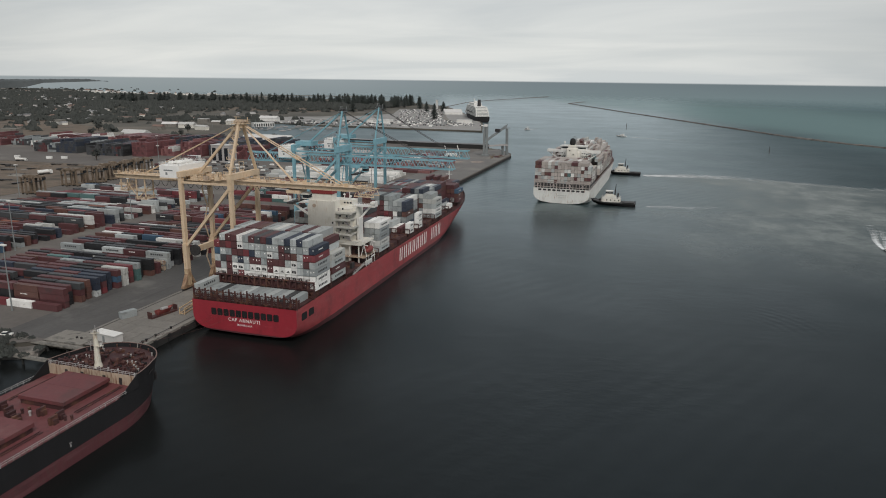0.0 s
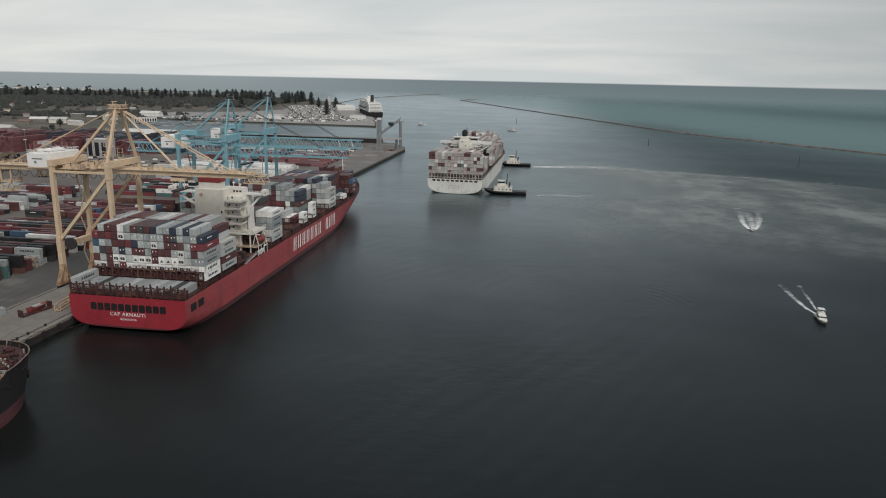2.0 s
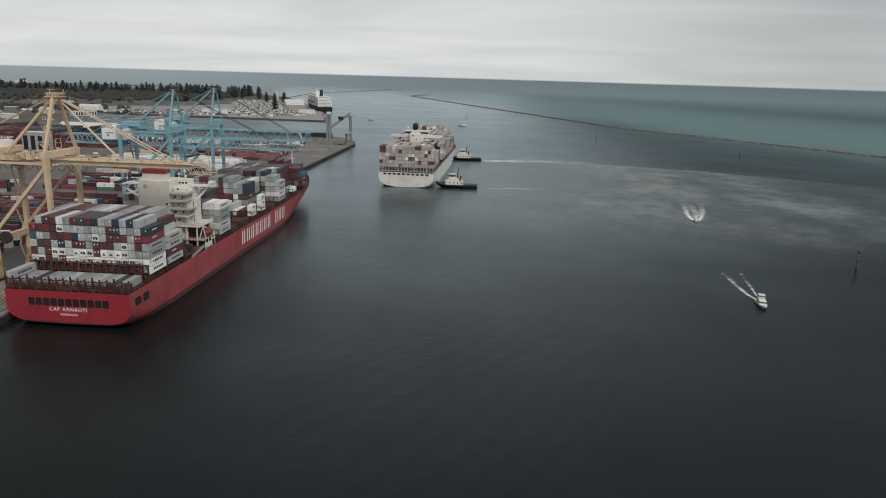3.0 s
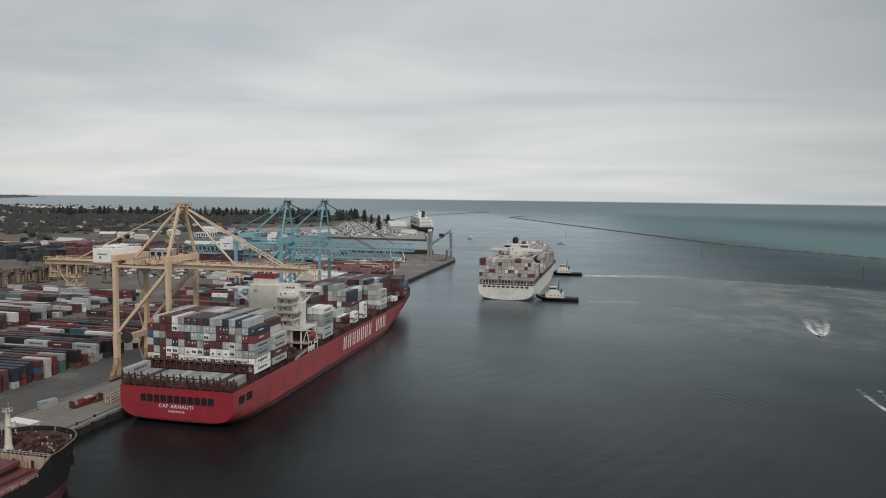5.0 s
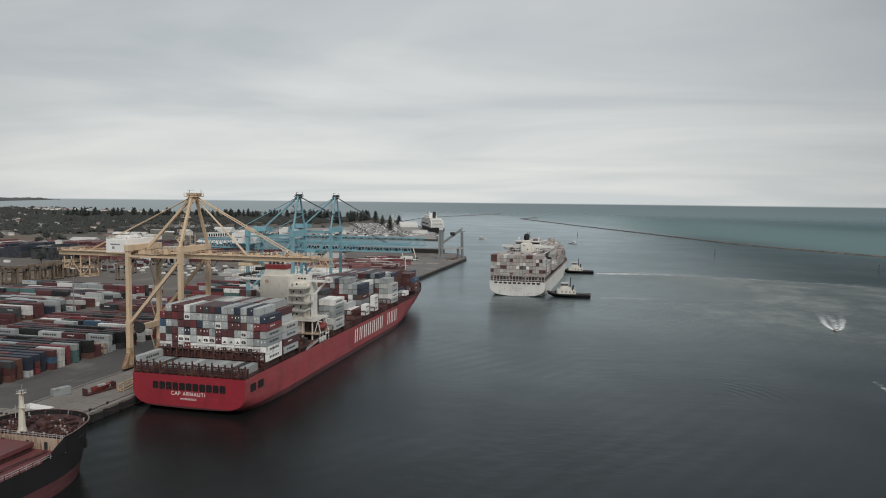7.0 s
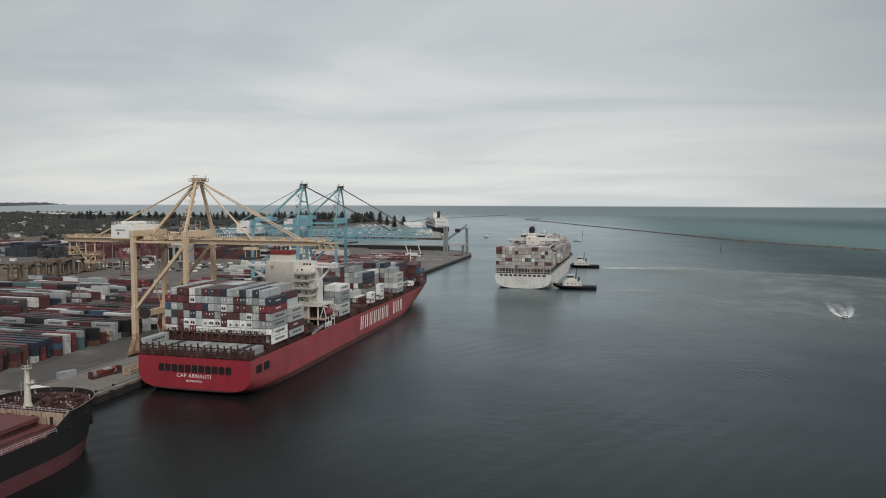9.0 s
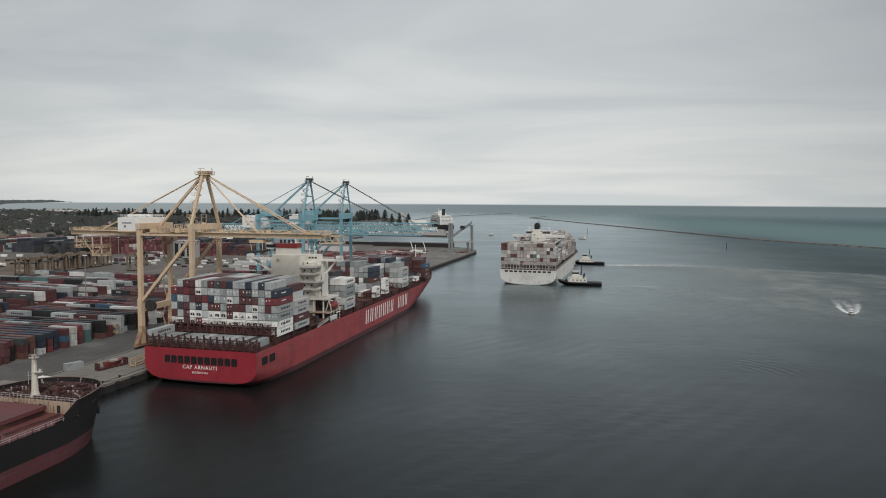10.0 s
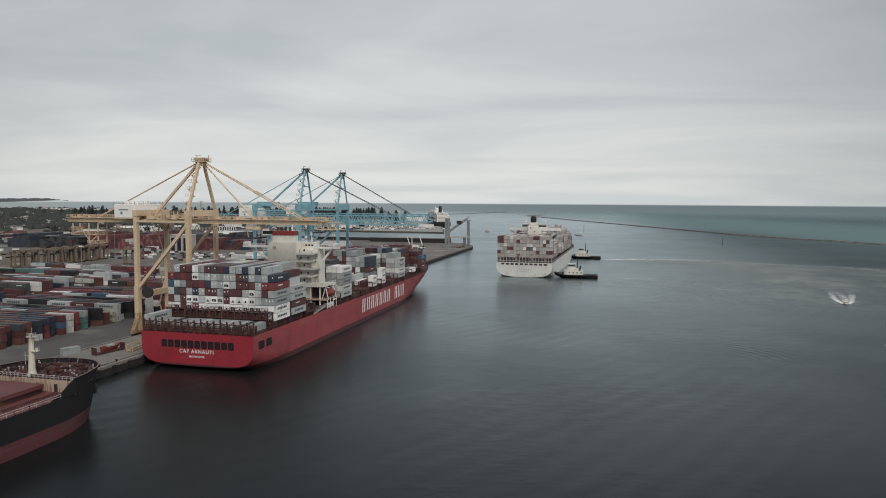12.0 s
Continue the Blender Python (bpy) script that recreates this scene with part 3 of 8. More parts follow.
def rod(bm, p, q, r, r2=None, n=8):
    p, q = Vector(p), Vector(q)
    d = (q - p).normalized()
    a = d.orthogonal().normalized()
    b = d.cross(a)
    r2 = r if r2 is None else r2
    rings = [[bm.verts.new(c + (a * math.cos(6.28318 * i / n) + b * math.sin(6.28318 * i / n)) * k) for i in range(n)] for c, k in ((p, r), (q, r2))]
    for i in range(n):
        bm.faces.new((rings[0][i], rings[0][(i + 1) % n], rings[1][(i + 1) % n], rings[1][i]))
    bm.faces.new(rings[0][::-1])
    bm.faces.new(rings[1])


def prism(bm, outline, z0, z1):
    lo = [bm.verts.new((x, y, z0)) for x, y in outline]
    hi = [bm.verts.new((x, y, z1)) for x, y in outline]
    n = len(lo)
    bm.faces.new(hi)
    bm.faces.new(lo[::-1])
    for i in range(n):
        bm.faces.new((lo[i], lo[(i + 1) % n], hi[(i + 1) % n], hi[i]))
    bmesh.ops.recalc_face_normals(bm, faces=bm.faces)


def beams(segments, w, h=None):
    bm = bmesh.new()
    for p, q in segments:
        beam(bm, p, q, w, h)
    return bm


def rails(bm, pts, height=1.1, gap=2.0, r=0.04):
    """A guard rail along a line of points."""
    for p, q in zip(pts, pts[1:]):
        p, q = Vector(p), Vector(q)
        for k in (0.55, 1.0):
            beam(bm, p + Vector((0, 0, height * k)), q + Vector((0, 0, height * k)), r * 2)
        n = max(1, int((q - p).length / gap))
        for i in range(n + 1):
            c = p.lerp(q, i / n)
            beam(bm, c, c + Vector((0, 0, height)), r * 2)


# ---------------- sea, land, quay ----------------
bm = bmesh.new()
bmesh.ops.create_circle(bm, cap_ends=True, radius=16000, segments=96)
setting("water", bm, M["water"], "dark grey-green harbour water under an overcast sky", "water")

LAND = [(4.5, -31), (4.5, 255), (0.3, 330), (0.3, 620), (-4, 640), (-30, 690), (-80, 722), (-222, 723), (-345, 690), (-440, 760), (-520, 880), (-600, 1010),
        (-560, 1050), (-470, 1015), (-330, 1012), (-128, 1000), (-180, 1215), (-285, 1500), (-400, 1800), (-505, 2025), (-760, 2370), (-1000, 2420), (-1500, 2640), (-1876, 2750), (-2008, 2702),
        (-2200, 2659), (-2396, 2694), (-2672, 2845), (-3040, 3071), (-3300, 3260), (-3900, 3300), (-9000, 3300), (-9000, -3000), (-90, -3000), (-85, -300), (-62, -70), (-46, -42), (-29, -31)]
bm = bmesh.new()
prism(bm, LAND, -6, 2.9)
ground = setting("ground", bm, M["scrub"], "dry scrub and earth land behind the port", "ground")

bm = bmesh.new()
prism(bm, [(-52, -31), (-52, 632), (-52, 698), (-80, 719), (-222, 720), (-342, 687), (-480, 610), (-760, 570), (-770, 430), (-600, 352), (-400, 366), (-300, 330), (-300, 60), (-140, -60), (-60, -70), (-46, -42), (-29, -31)][::-1], 2.6, 3.0)
setting("yard_pavement", bm, M["yard"], "worn grey asphalt of the container yard", "pavement")
bm = bmesh.new()
prism(bm, [(-24, -31), (-24, 632), (-31, 684), (-52, 660), (-52, -31)][::-1], 2.6, 3.02)
setting("road", bm, M["asphalt"], "dark asphalt road along the quay apron", "road")
bm = bmesh.new()
prism(bm, [(-24, -31), (4.3, -31), (4.3, 96), (-24, 96)], 2.6, 2.98)
apron = setting("quay_apron", bm, M["concrete"], "pale concrete quay apron with slab joints", "pavement")
bm = bmesh.new()
prism(bm, [(-24, 96), (4.3, 96), (4.3, 255), (0.1, 330), (0.1, 620), (-4.2, 639.5), (-30, 688), (-31, 684), (-24, 632)], 2.6, 2.985)
setting("quay_road", bm, M["asphalt_mid"], "dark asphalt surface of the outer quay", "pavement")
bm = bmesh.new()
prism(bm, [(-52, 300), (-1.2, 300), (-1.2, 619.5), (-5.4, 639), (-31, 687), (-52, 660)], 2.6, 3.045)
setting("quay_end", bm, M["asphalt_mid"], "worn mid-grey asphalt of the quay end", "pavement")
for x, y in ((-43.6, 531.7), (-21.8, 540.0)):
    bm = bmesh.new()
    prism(bm, [(x + 7.5 * math.cos(a) * (1 + 0.15 * math.sin(3 * a)), y + 9 * math.sin(a)) for a in [6.28318 * i / 20 for i in range(20)]], 2.9, 3.055)
    setting("pale_patch", bm, M["patch"], "pale worn patch on the quay asphalt", "pavement")
for name, outline, key, label in (
        ("shore_road", [(-221, 1131), (-233, 1137), (-474, 1826), (-460, 1830)], "kerb", "pale road along the far shore"),
        ("dirt_strip", [(-302, 70), (-302, 328), (-400, 364), (-600, 350), (-770, 426), (-900, 330), (-760, 150), (-420, 40)], "earth", "bare brown earth beside the yard"),
        ("brown_field", [(-650, 560), (-700, 760), (-1150, 960), (-1500, 900), (-1200, 600), (-800, 440)], "earth", "brown dry field behind the stacks"),
        ("hardstand", [(-132, 1006), (-184, 1215), (-290, 1500), (-395, 1780), (-440, 1790), (-560, 1740), (-480, 1480), (-520, 1330), (-640, 1240), (-640, 1060), (-560, 1052), (-470, 1018), (-330, 1015)], "hardstand", "grey paved hardstand round the marina"),
        ("park_grass", [(-700, 1450), (-640, 1700), (-900, 1900), (-1500, 1800), (-1400, 1600), (-1000, 1450)], "earth", "dry grass park below the pines")):
    bm = bmesh.new()
    prism(bm, outline, 2.7, 2.985 if name == "shore_road" else 2.96)
    bmesh.ops.recalc_face_normals(bm, faces=bm.faces)
    setting(name, bm, M[key], label, "ground")
setting("quay_kerb", B((3.2, 4.6, -31.2, 255, 2.5, 3.32)), M["kerb"], "weathered concrete kerb along the quay edge", "kerb")
bm = bmesh.new()
v = [(3.2, 255), (4.6, 255), (0.4, 330), (0.4, 620.2), (-3.8, 640.3), (-29.8, 690.3), (-30.6, 689.2), (-5.1, 639.4), (-1.0, 620), (-1.0, 330)]
prism(bm, v, 2.5, 3.32)
setting("quay_kerb.001", bm, M["kerb_dark"], "dark brown timber kerb along the outer quay edge", "kerb")
bm = B((4.45, 4.62, -31.1, 255, -4, 2.46))
prism(bm, [(4.45, 255), (4.62, 255), (0.45, 330), (0.45, 620.3), (-3.7, 640.5), (-29.7, 690.5), (-30, 690.2), (-4.0, 640.2), (0.2, 620), (0.2, 330)], -4, 2.46)
setting("quay_wall", bm, M["wall"], "dark wet quay wall below the kerb", "wall")
# crane rails
for x, y1 in ((-22.3, 600), (1.5, 252)):
    setting("crane_rail", B((x - 0.12, x + 0.12, -25, y1, 2.9, 3.1)), M["steel"], "steel crane rail set in the quay", "rail")
# slabs of the quay near the moored ships
slab_me = None
for i in range(4):
    for j in range(16):
        if slab_me is None:
            b = bmesh.new()
            add_box(b, 0.06, 5.8, 0.06, 6.9, -0.3, 0)
            slab = part("slab", b, M["concrete"], apron)
            slab_me = slab.data
        else:
            slab = new("slab", slab_me)
            slab.parent = apron
        slab.location = (-21.8 + i * 5.87, -30.5 + j * 7.0, 3.04)
# piles and fenders
for j in range(12):
    y = -28 + j * 7.5
    b = bmesh.new()
    add_box(b, 4.6, 5.3, y - 0.7, y + 0.7, 0.3, 2.9)
    tagged(part("fender", b, M["black"], None), "black rubber fender on the quay wall", "fender", "quay fenders")


def line_strip(pts, w, z0, z1, rough=0.0, seed=3, step=12):
    """A long rubble bank along a line: a trapezoid with an uneven crest."""
    rnd = random.Random(seed)
    P = []
    for p, q in zip(pts, pts[1:]):
        p, q = Vector((*p, 0)), Vector((*q, 0))
        n = max(1, int((q - p).length / step))
        P += [p.lerp(q, i / n) for i in range(n)]
    P.append(Vector((*pts[-1], 0)))
    bm = bmesh.new()
    rows = []
    for i, p in enumerate(P):
        d = (P[min(i + 1, len(P) - 1)] - P[max(i - 1, 0)]).normalized()
        s = Vector((-d.y, d.x, 0))
        row = []
        for k, z in ((-1, z0), (-0.45, z1), (0.45, z1), (1, z0)):
            j = rough * rnd.uniform(-1, 1)
            row.append(bm.verts.new(p + s * (k * w + j) + Vector((0, 0, z + (rough * rnd.uniform(-0.5, 0.5) if z == z1 else 0)))))
        rows.append(row)
    for a, b in zip(rows, rows[1:]):
        for k in range(3):
            bm.faces.new((a[k], b[k], b[k + 1], a[k + 1]))
    bm.faces.new(rows[0])
    bm.faces.new(rows[-1][::-1])
    bmesh.ops.recalc_face_normals(bm, faces=bm.faces)
    return bm


setting("breakwater", line_strip([(700, 655), (491, 964), (452, 1016), (389, 1127), (316, 1319), (214, 1588), (61, 1990), (-176, 2640), (-140, 2900)], 6.5, -3, 2.0, 1.0, step=7), M["rock"], "long dark rubble breakwater across the bay", "breakwater")
setting("breakwater.001", line_strip([(-505, 2025), (-560, 2500), (-547, 2827), (-424, 3740)], 4, -3, 1.5, 0.5, 5), M["rock"], "dark rubble mole beyond the headland", "breakwater")
setting("far_jetty", line_strip([(-1900, 2900), (-1500, 2960), (-1250, 2990)], 8, -3, 2.5, 0.6, 6, 40), M["rock"], "low rock groyne off the far beach", "breakwater")
setting("beach", line_strip([(-1500, 2642), (-1876, 2752), (-2008, 2706), (-2200, 2663), (-2396, 2698), (-2672, 2849), (-3040, 3075), (-3290, 3260)], 15, -1, 3.3, 2, 8, 60), M["sand"], "pale sand beach along the far shore", "beach")


# ---------------- containers ----------------
def container_mesh(length, width=2.38, height=2.57, ends=False):
    """A box with recessed side and roof panels between its frame posts."""
    bm = bmesh.new()
    add_box(bm, -length / 2, length / 2, -width / 2, width / 2, 0.02, height)
    sides = [f for f in bm.faces if abs(f.normal.y) > 0.9 or f.normal.z > 0.9]
    front = [f for f in bm.faces if abs(f.normal.x) > 0.9]
    bmesh.ops.inset_individual(bm, faces=sides, thickness=0.16, depth=-0.05)
    if ends:
        bmesh.ops.inset_individual(bm, faces=front, thickness=0.13, depth=-0.07)
    return bm


def door_mesh(length, side, width=2.38, height=2.57):
    """One door leaf with a raised locking panel."""
    bm = bmesh.new()
    x = length / 2
    add_box(bm, x, x + 0.03, side * 0.575 - 0.53, side * 0.575 + 0.53, 0.16, height - 0.14)
    bm.normal_update()
    front = [f for f in bm.faces if f.normal.x > 0.9]
    bmesh.ops.inset_individual(bm, faces=front, thickness=0.2, depth=0.05)
    return bm


def reefer_mesh(length, shape=0):
    """The dark machinery on the end of a cooled container."""
    bm = bmesh.new()
    x = length / 2
    if shape == 0:
        add_box(bm, x, x + 0.06, -0.80, 0.0, 0.66, 0.80)
        add_box(bm, x, x + 0.06, -0.80, 0.62, 1.36, 1.58)
        rod(bm, (x, -0.52, 1.10), (x + 0.08, -0.52, 1.10), 0.36, n=10)
        rod(bm, (x, 0.44, 0.98), (x + 0.08, 0.44, 0.98), 0.42, n=10)
    else:
        add_box(bm, x, x + 0.06, -0.66, 0.66, 0.58, 0.80)
        rod(bm, (x, 0.06, 1.06), (x + 0.08, 0.06, 1.06), 0.30, n=10)
    return bm


def placard_mesh(length, shape=0):
    """A small white plate on a door leaf."""
    bm = bmesh.new()
    x = length / 2 + 0.082
    if shape:
        add_box(bm, x, x + 0.01, -0.72, -0.40, 1.30, 1.95)
    else:
        add_box(bm, x, x + 0.01, 0.42, 0.80, 1.55, 1.95)
    return bm


def bars_mesh(length, side, width=2.38, large=True):
    """The owner's lettering as a row of plain bars on a long side."""
    bm = bmesh.new()
    w = length * (0.6 if large else 0.30) / 6
    z1 = 1.75 if large else 1.72
    y0 = side * (width / 2 - 0.01)
    for k in range(6):
        x = -length * (0.28 if large else 0.05) + k * w
        add_box(bm, x, x + w * 0.74, min(y0, y0 + 0.03 * side), max(y0, y0 + 0.03 * side), 0.95 if large else 1.28, z1)
    return bm


CM, EXTRA, JOINED = {}, {}, {}


def container(key, length, m, door=False, bars=False, reefer=False, where="in the yard", single=True, plate=0):
    """One freight container, its long axis on its own x. The far ones are joined later, place by place."""
    dark_on = key in ("grey", "pale", "white", "midgrey", "tan")
    if not single:
        JOINED.setdefault(where, []).append((key, length, m, bars, dark_on))
        return None
    k = (key, length)
    if k not in CM:
        me = bpy.data.meshes.new("shipping_container")
        b = container_mesh(length)
        b.to_mesh(me)
        b.free()
        me.materials.append(C[key])
        CM[k] = me
    ob = new("shipping_container", CM[k])
    ob.matrix_basis = m
    words = {"midgrey": "mid-grey", "pale": "pale grey", "slate": "dark slate-grey", "tan": "beige"}.get(key, key)
    size = "twenty-foot" if length < 8 else "forty-foot"
    tagged(ob, f"{words} steel {size} shipping container stacked {where}", "shipping container", "containers " + where)

    def extra(kind, mesh_of, material):
        e = (kind, length, material.name, mesh_of(None))
        if e not in EXTRA:
            me = bpy.data.meshes.new(kind)
            b = mesh_of(length)
            b.to_mesh(me)
            b.free()
            me.materials.append(material)
            EXTRA[e] = me
        c = new(kind, EXTRA[e])
        c.parent = ob
    if door:
        for side in (-1, 1):
            extra("door", lambda n, side=side: side if n is None else door_mesh(n, side), C[key])
    if reefer:
        v = 1 if reefer == 2 else 0
        extra("cooling_unit", lambda n: v if n is None else reefer_mesh(n, v), M["steel"])
    for v in range(plate):
        extra("placard", lambda n, v=v: v if n is None else placard_mesh(n, v), M["letter"])
    if bars:
        for side in (-1, 1):
            extra("lettering", lambda n, side=side: side if n is None else bars_mesh(n, side, large=dark_on), C["slate"] if dark_on else M["letter"])
    return ob


def join_containers(where, label):
    """All far containers of one place as one object of framed boxes, and their lettering as plain bars."""
    rows = JOINED.pop(where)
    keys = sorted({r[0] for r in rows})
    tmpl = {}
    for length in {r[1] for r in rows}:
        b = container_mesh(length, ends=True)
        b.verts.index_update()
        tmpl[length] = (np.array([tuple(v.co) + (1.0,) for v in b.verts]), [tuple(v.index for v in f.verts) for f in b.faces])
        b.free()
    V, F, I, n = [], [], [], 0
    LV, LF, LI, ln = [], [], [], 0
    for key, length, m, bars, dark_on in rows:
        v, f = tmpl[length]
        V.append((v @ np.array(m).T)[:, :3])
        F += [tuple(i + n for i in q) for q in f]
        I += [keys.index(key)] * len(f)
        n += len(v)
        if bars:
            w, off, lo = (length * 0.1, -length * 0.28, 0.95) if dark_on else (length * 0.05, -length * 0.05, 1.28)
            for s_ in (-1, 1):
                for k in range(6):
                    a = off + k * w
                    q = np.array([(a, s_ * 1.212, lo, 1), (a + w * 0.74, s_ * 1.212, lo, 1), (a + w * 0.74, s_ * 1.212, 1.75, 1), (a, s_ * 1.212, 1.75, 1)]) @ np.array(m).T
                    LV.append(q[:, :3])
                    LF.append((ln, ln + 1, ln + 2, ln + 3))
                    LI.append(0 if dark_on else 1)
                    ln += 4
    me = bpy.data.meshes.new("container_stacks")
    me.from_pydata(np.concatenate(V).tolist(), [], F)
    for k in keys:
        me.materials.append(C[k])
    me.polygons.foreach_set("material_index", I)
    ob = tagged(new("container_stacks", me), label, "shipping containers", "", "stuff")
    if LV:
        me = bpy.data.meshes.new("container_lettering")
        me.from_pydata(np.concatenate(LV).tolist(), [], LF)
        me.materials.append(C["slate"])
        me.materials.append(M["letter"])
        me.polygons.foreach_set("material_index", LI)
        tagged(new("container_lettering", me), "plain bars of lettering on the stacked containers", "lettering", "", "stuff")
    return ob


def pick(rnd, table):
    r = rnd.random() * sum(w for _, w in table)
    for k, w in table:
        r -= w
        if r <= 0:
            return k
    return table[-1][0]


RED_SHIP_MIX = [("maroon", 20), ("brown", 9), ("midgrey", 16), ("grey", 24), ("pale", 7), ("navy", 3), ("slate", 8), ("white", 5), ("red", 2), ("blue", 1)]
FORE_MIX = [("maroon", 38), ("brown", 9), ("midgrey", 30), ("grey", 10), ("pale", 1), ("navy", 9), ("slate", 20), ("white", 2), ("red", 4), ("blue", 1)]
WHITE_SHIP_MIX = [("grey", 8), ("tan", 70), ("pale", 8), ("maroon", 9), ("brown", 14), ("white", 4), ("teal", 1.5)]
YARD_MIX = [("maroon", 36), ("brown", 18), ("slate", 9), ("black", 15), ("navy", 5), ("red", 8), ("grey", 4), ("midgrey", 5), ("white", 2), ("pale", 2), ("teal", 2), ("blue", 2), ("orange", 2)]


NEAR_MIX = [("maroon", 42), ("brown", 18), ("black", 19), ("slate", 7), ("navy", 6), ("red", 4), ("teal", 1), ("grey", 5), ("midgrey", 4), ("white", 3), ("blue", 2), ("orange", 1)]
AFT_KEYS = dict(x="black", t="teal", m="maroon", b="brown", g="grey", d="midgrey", k="slate", n="navy", w="white", F="white", r="red", u="blue", p="pale")
AFT_PLAN = ["mbmmbmmbmmmbmmbmw", "FFmFrFFFFFFFFFFFw", "mgmFFgFFFmFFFFgdd", "gkmgngmmdmmmgFgmg", "ugdmmrngdFgmmbgrr", "rmrmFgggdggmkgdgn", "ggmmwdmkmngdngngg"]


def ship_bay(rnd, x0, y, z, profile, mix, tier=2.74, pitch=2.52, full=False, where="on the red ship", after=None, single=True, special=None, solid=False):
    """Containers across a ship, col 0 on the port side; only stacked ones that can be seen are set."""
    n = len(profile)
    for c, tiers in enumerate(profile):
        for t in range(tiers):
            inner = 0 < c < n - 1 and profile[c - 1] > t and profile[c + 1] > t and t < tiers - 1
            if inner and not full and not solid and (after is None or t < after[c]):
                continue
            key = pick(rnd, mix)
            reefer = False
            if full:
                letter = AFT_PLAN[t][c]
                key, reefer = AFT_KEYS[letter], (2 if rnd.random() < 0.4 else 1) if letter == "F" else False
            m = Matrix.Translation((x0 + (c + 0.5) * pitch, y + 6.1, z + t * tier)) @ pose(0, 0, 0, 0, 0, -90)
            if special and c >= n - 3:
                key = special if isinstance(special, str) else special[t % len(special)]
            container(key, 12.19, m, door=full and not reefer, reefer=reefer, bars=(c == n - 1 and key != "slate") or rnd.random() < 0.1, where=where, single=single, plate=pick(rnd, [(0, 9), (1, 3), (2, 3)]) if full and not reefer else 0)


# ---------------- ships ----------------
def hull(length, beam_, deck, flare=1.0, stern_low=1.6, run=28.0, bow=78.0, sheer=4.0, draft=3.0, z_split=(-3.0, 1e9), levels=14, stations=56, transom=True, stern_knee=8.0, bow_blunt=2.0, fine=40.0, rake=34.0, flat=0.62, blunt_low=1.0):
    """Half-breadth loft: transom stern rounded below, parallel sides, flared bow. y=0 is the stern, x=0 the centre line."""
    half = beam_ / 2
    bm = bmesh.new()
    z_lo, z_hi = z_split
    grid = []
    for k in range(levels + 1):
        f = k / levels
        side_rows = []
        for i in range(stations + 1):
            u = i / stations
            y = length * (0.5 - 0.5 * math.cos(math.pi * u))
            # deck line rises towards the bow
            rise = sheer * max(0.0, (y - (length - bow * 0.8)) / (bow * 0.8)) ** 1.6
            top = min(deck + rise, z_hi) if z_hi < 1e8 else deck + rise
            z = z_lo + (top - z_lo) * f
            g = max(0.0, min(1.0, (z + 2) / (deck + 2)))
            ys, ye = length - bow - fine * (1 - g), length - rake * flare * (1 - g) ** 1.3
            yy = min(y, ye) if y > ys else y
            w = half
            if yy > ys:
                q = min(1.0, (yy - ys) / (ye - ys))
                w = half * max(0.0, 1 - q ** (1.7 + 0.5 * g)) ** (1 / (blunt_low + (bow_blunt - blunt_low) * g))
            low = stern_low * max(0.0, 1 - yy / run) - 9.0 * min(1.0, yy / run)
            if yy < run and z < stern_knee:
                q = (stern_knee - z) / (stern_knee - low)
                w *= flat + (1 - flat) * max(0.0, 1 - min(1.0, q) ** 3.0) ** 0.5
                if z < low:
                    w *= (z - z_lo) / max(0.01, low - z_lo)
                    z = low - 0.35 * (1 - w / half)
            side_rows.append((max(w, 0.0), yy, z))
        grid.append(side_rows)
    for s in (-1, 1):
        vs = [[bm.verts.new((s * w, y, z)) for w, y, z in row] for row in grid]
        for a, b in zip(vs, vs[1:]):
            for i in range(stations):
                q = (a[i], a[i + 1], b[i + 1], b[i])
                bm.faces.new(q if s > 0 else q[::-1])
        if s < 0:
            left = vs
    if transom:
        for k in range(levels):
            try:
                bm.faces.new((left[k][0], vs[k][0], vs[k + 1][0], left[k + 1][0]))
            except ValueError:
                pass
    bmesh.ops.remove_doubles(bm, verts=bm.verts, dist=0.02)
    bmesh.ops.recalc_face_normals(bm, faces=bm.faces)
    bm.normal_update()
    for f in bm.faces:
        f.smooth = True
    for e in bm.edges:
        if e.calc_face_angle(0) > 0.6:
            e.smooth = False
    return bm, grid[-1]


def deck_plate(outline, dz, thick=0.4):
    bm = bmesh.new()
    rows = [[(bm.verts.new((s * max(w - 0.15, 0.01), y, z + dz - t))) for s in (-1, 1)] for t in (0,) for w, y, z in outline]
    for a, b in zip(rows, rows[1:]):
        try:
            bm.faces.new((a[0], a[1], b[1], b[0]))
        except ValueError:
            pass
    bmesh.ops.remove_doubles(bm, verts=bm.verts, dist=0.02)
    bmesh.ops.recalc_face_normals(bm, faces=bm.faces)
    return bm


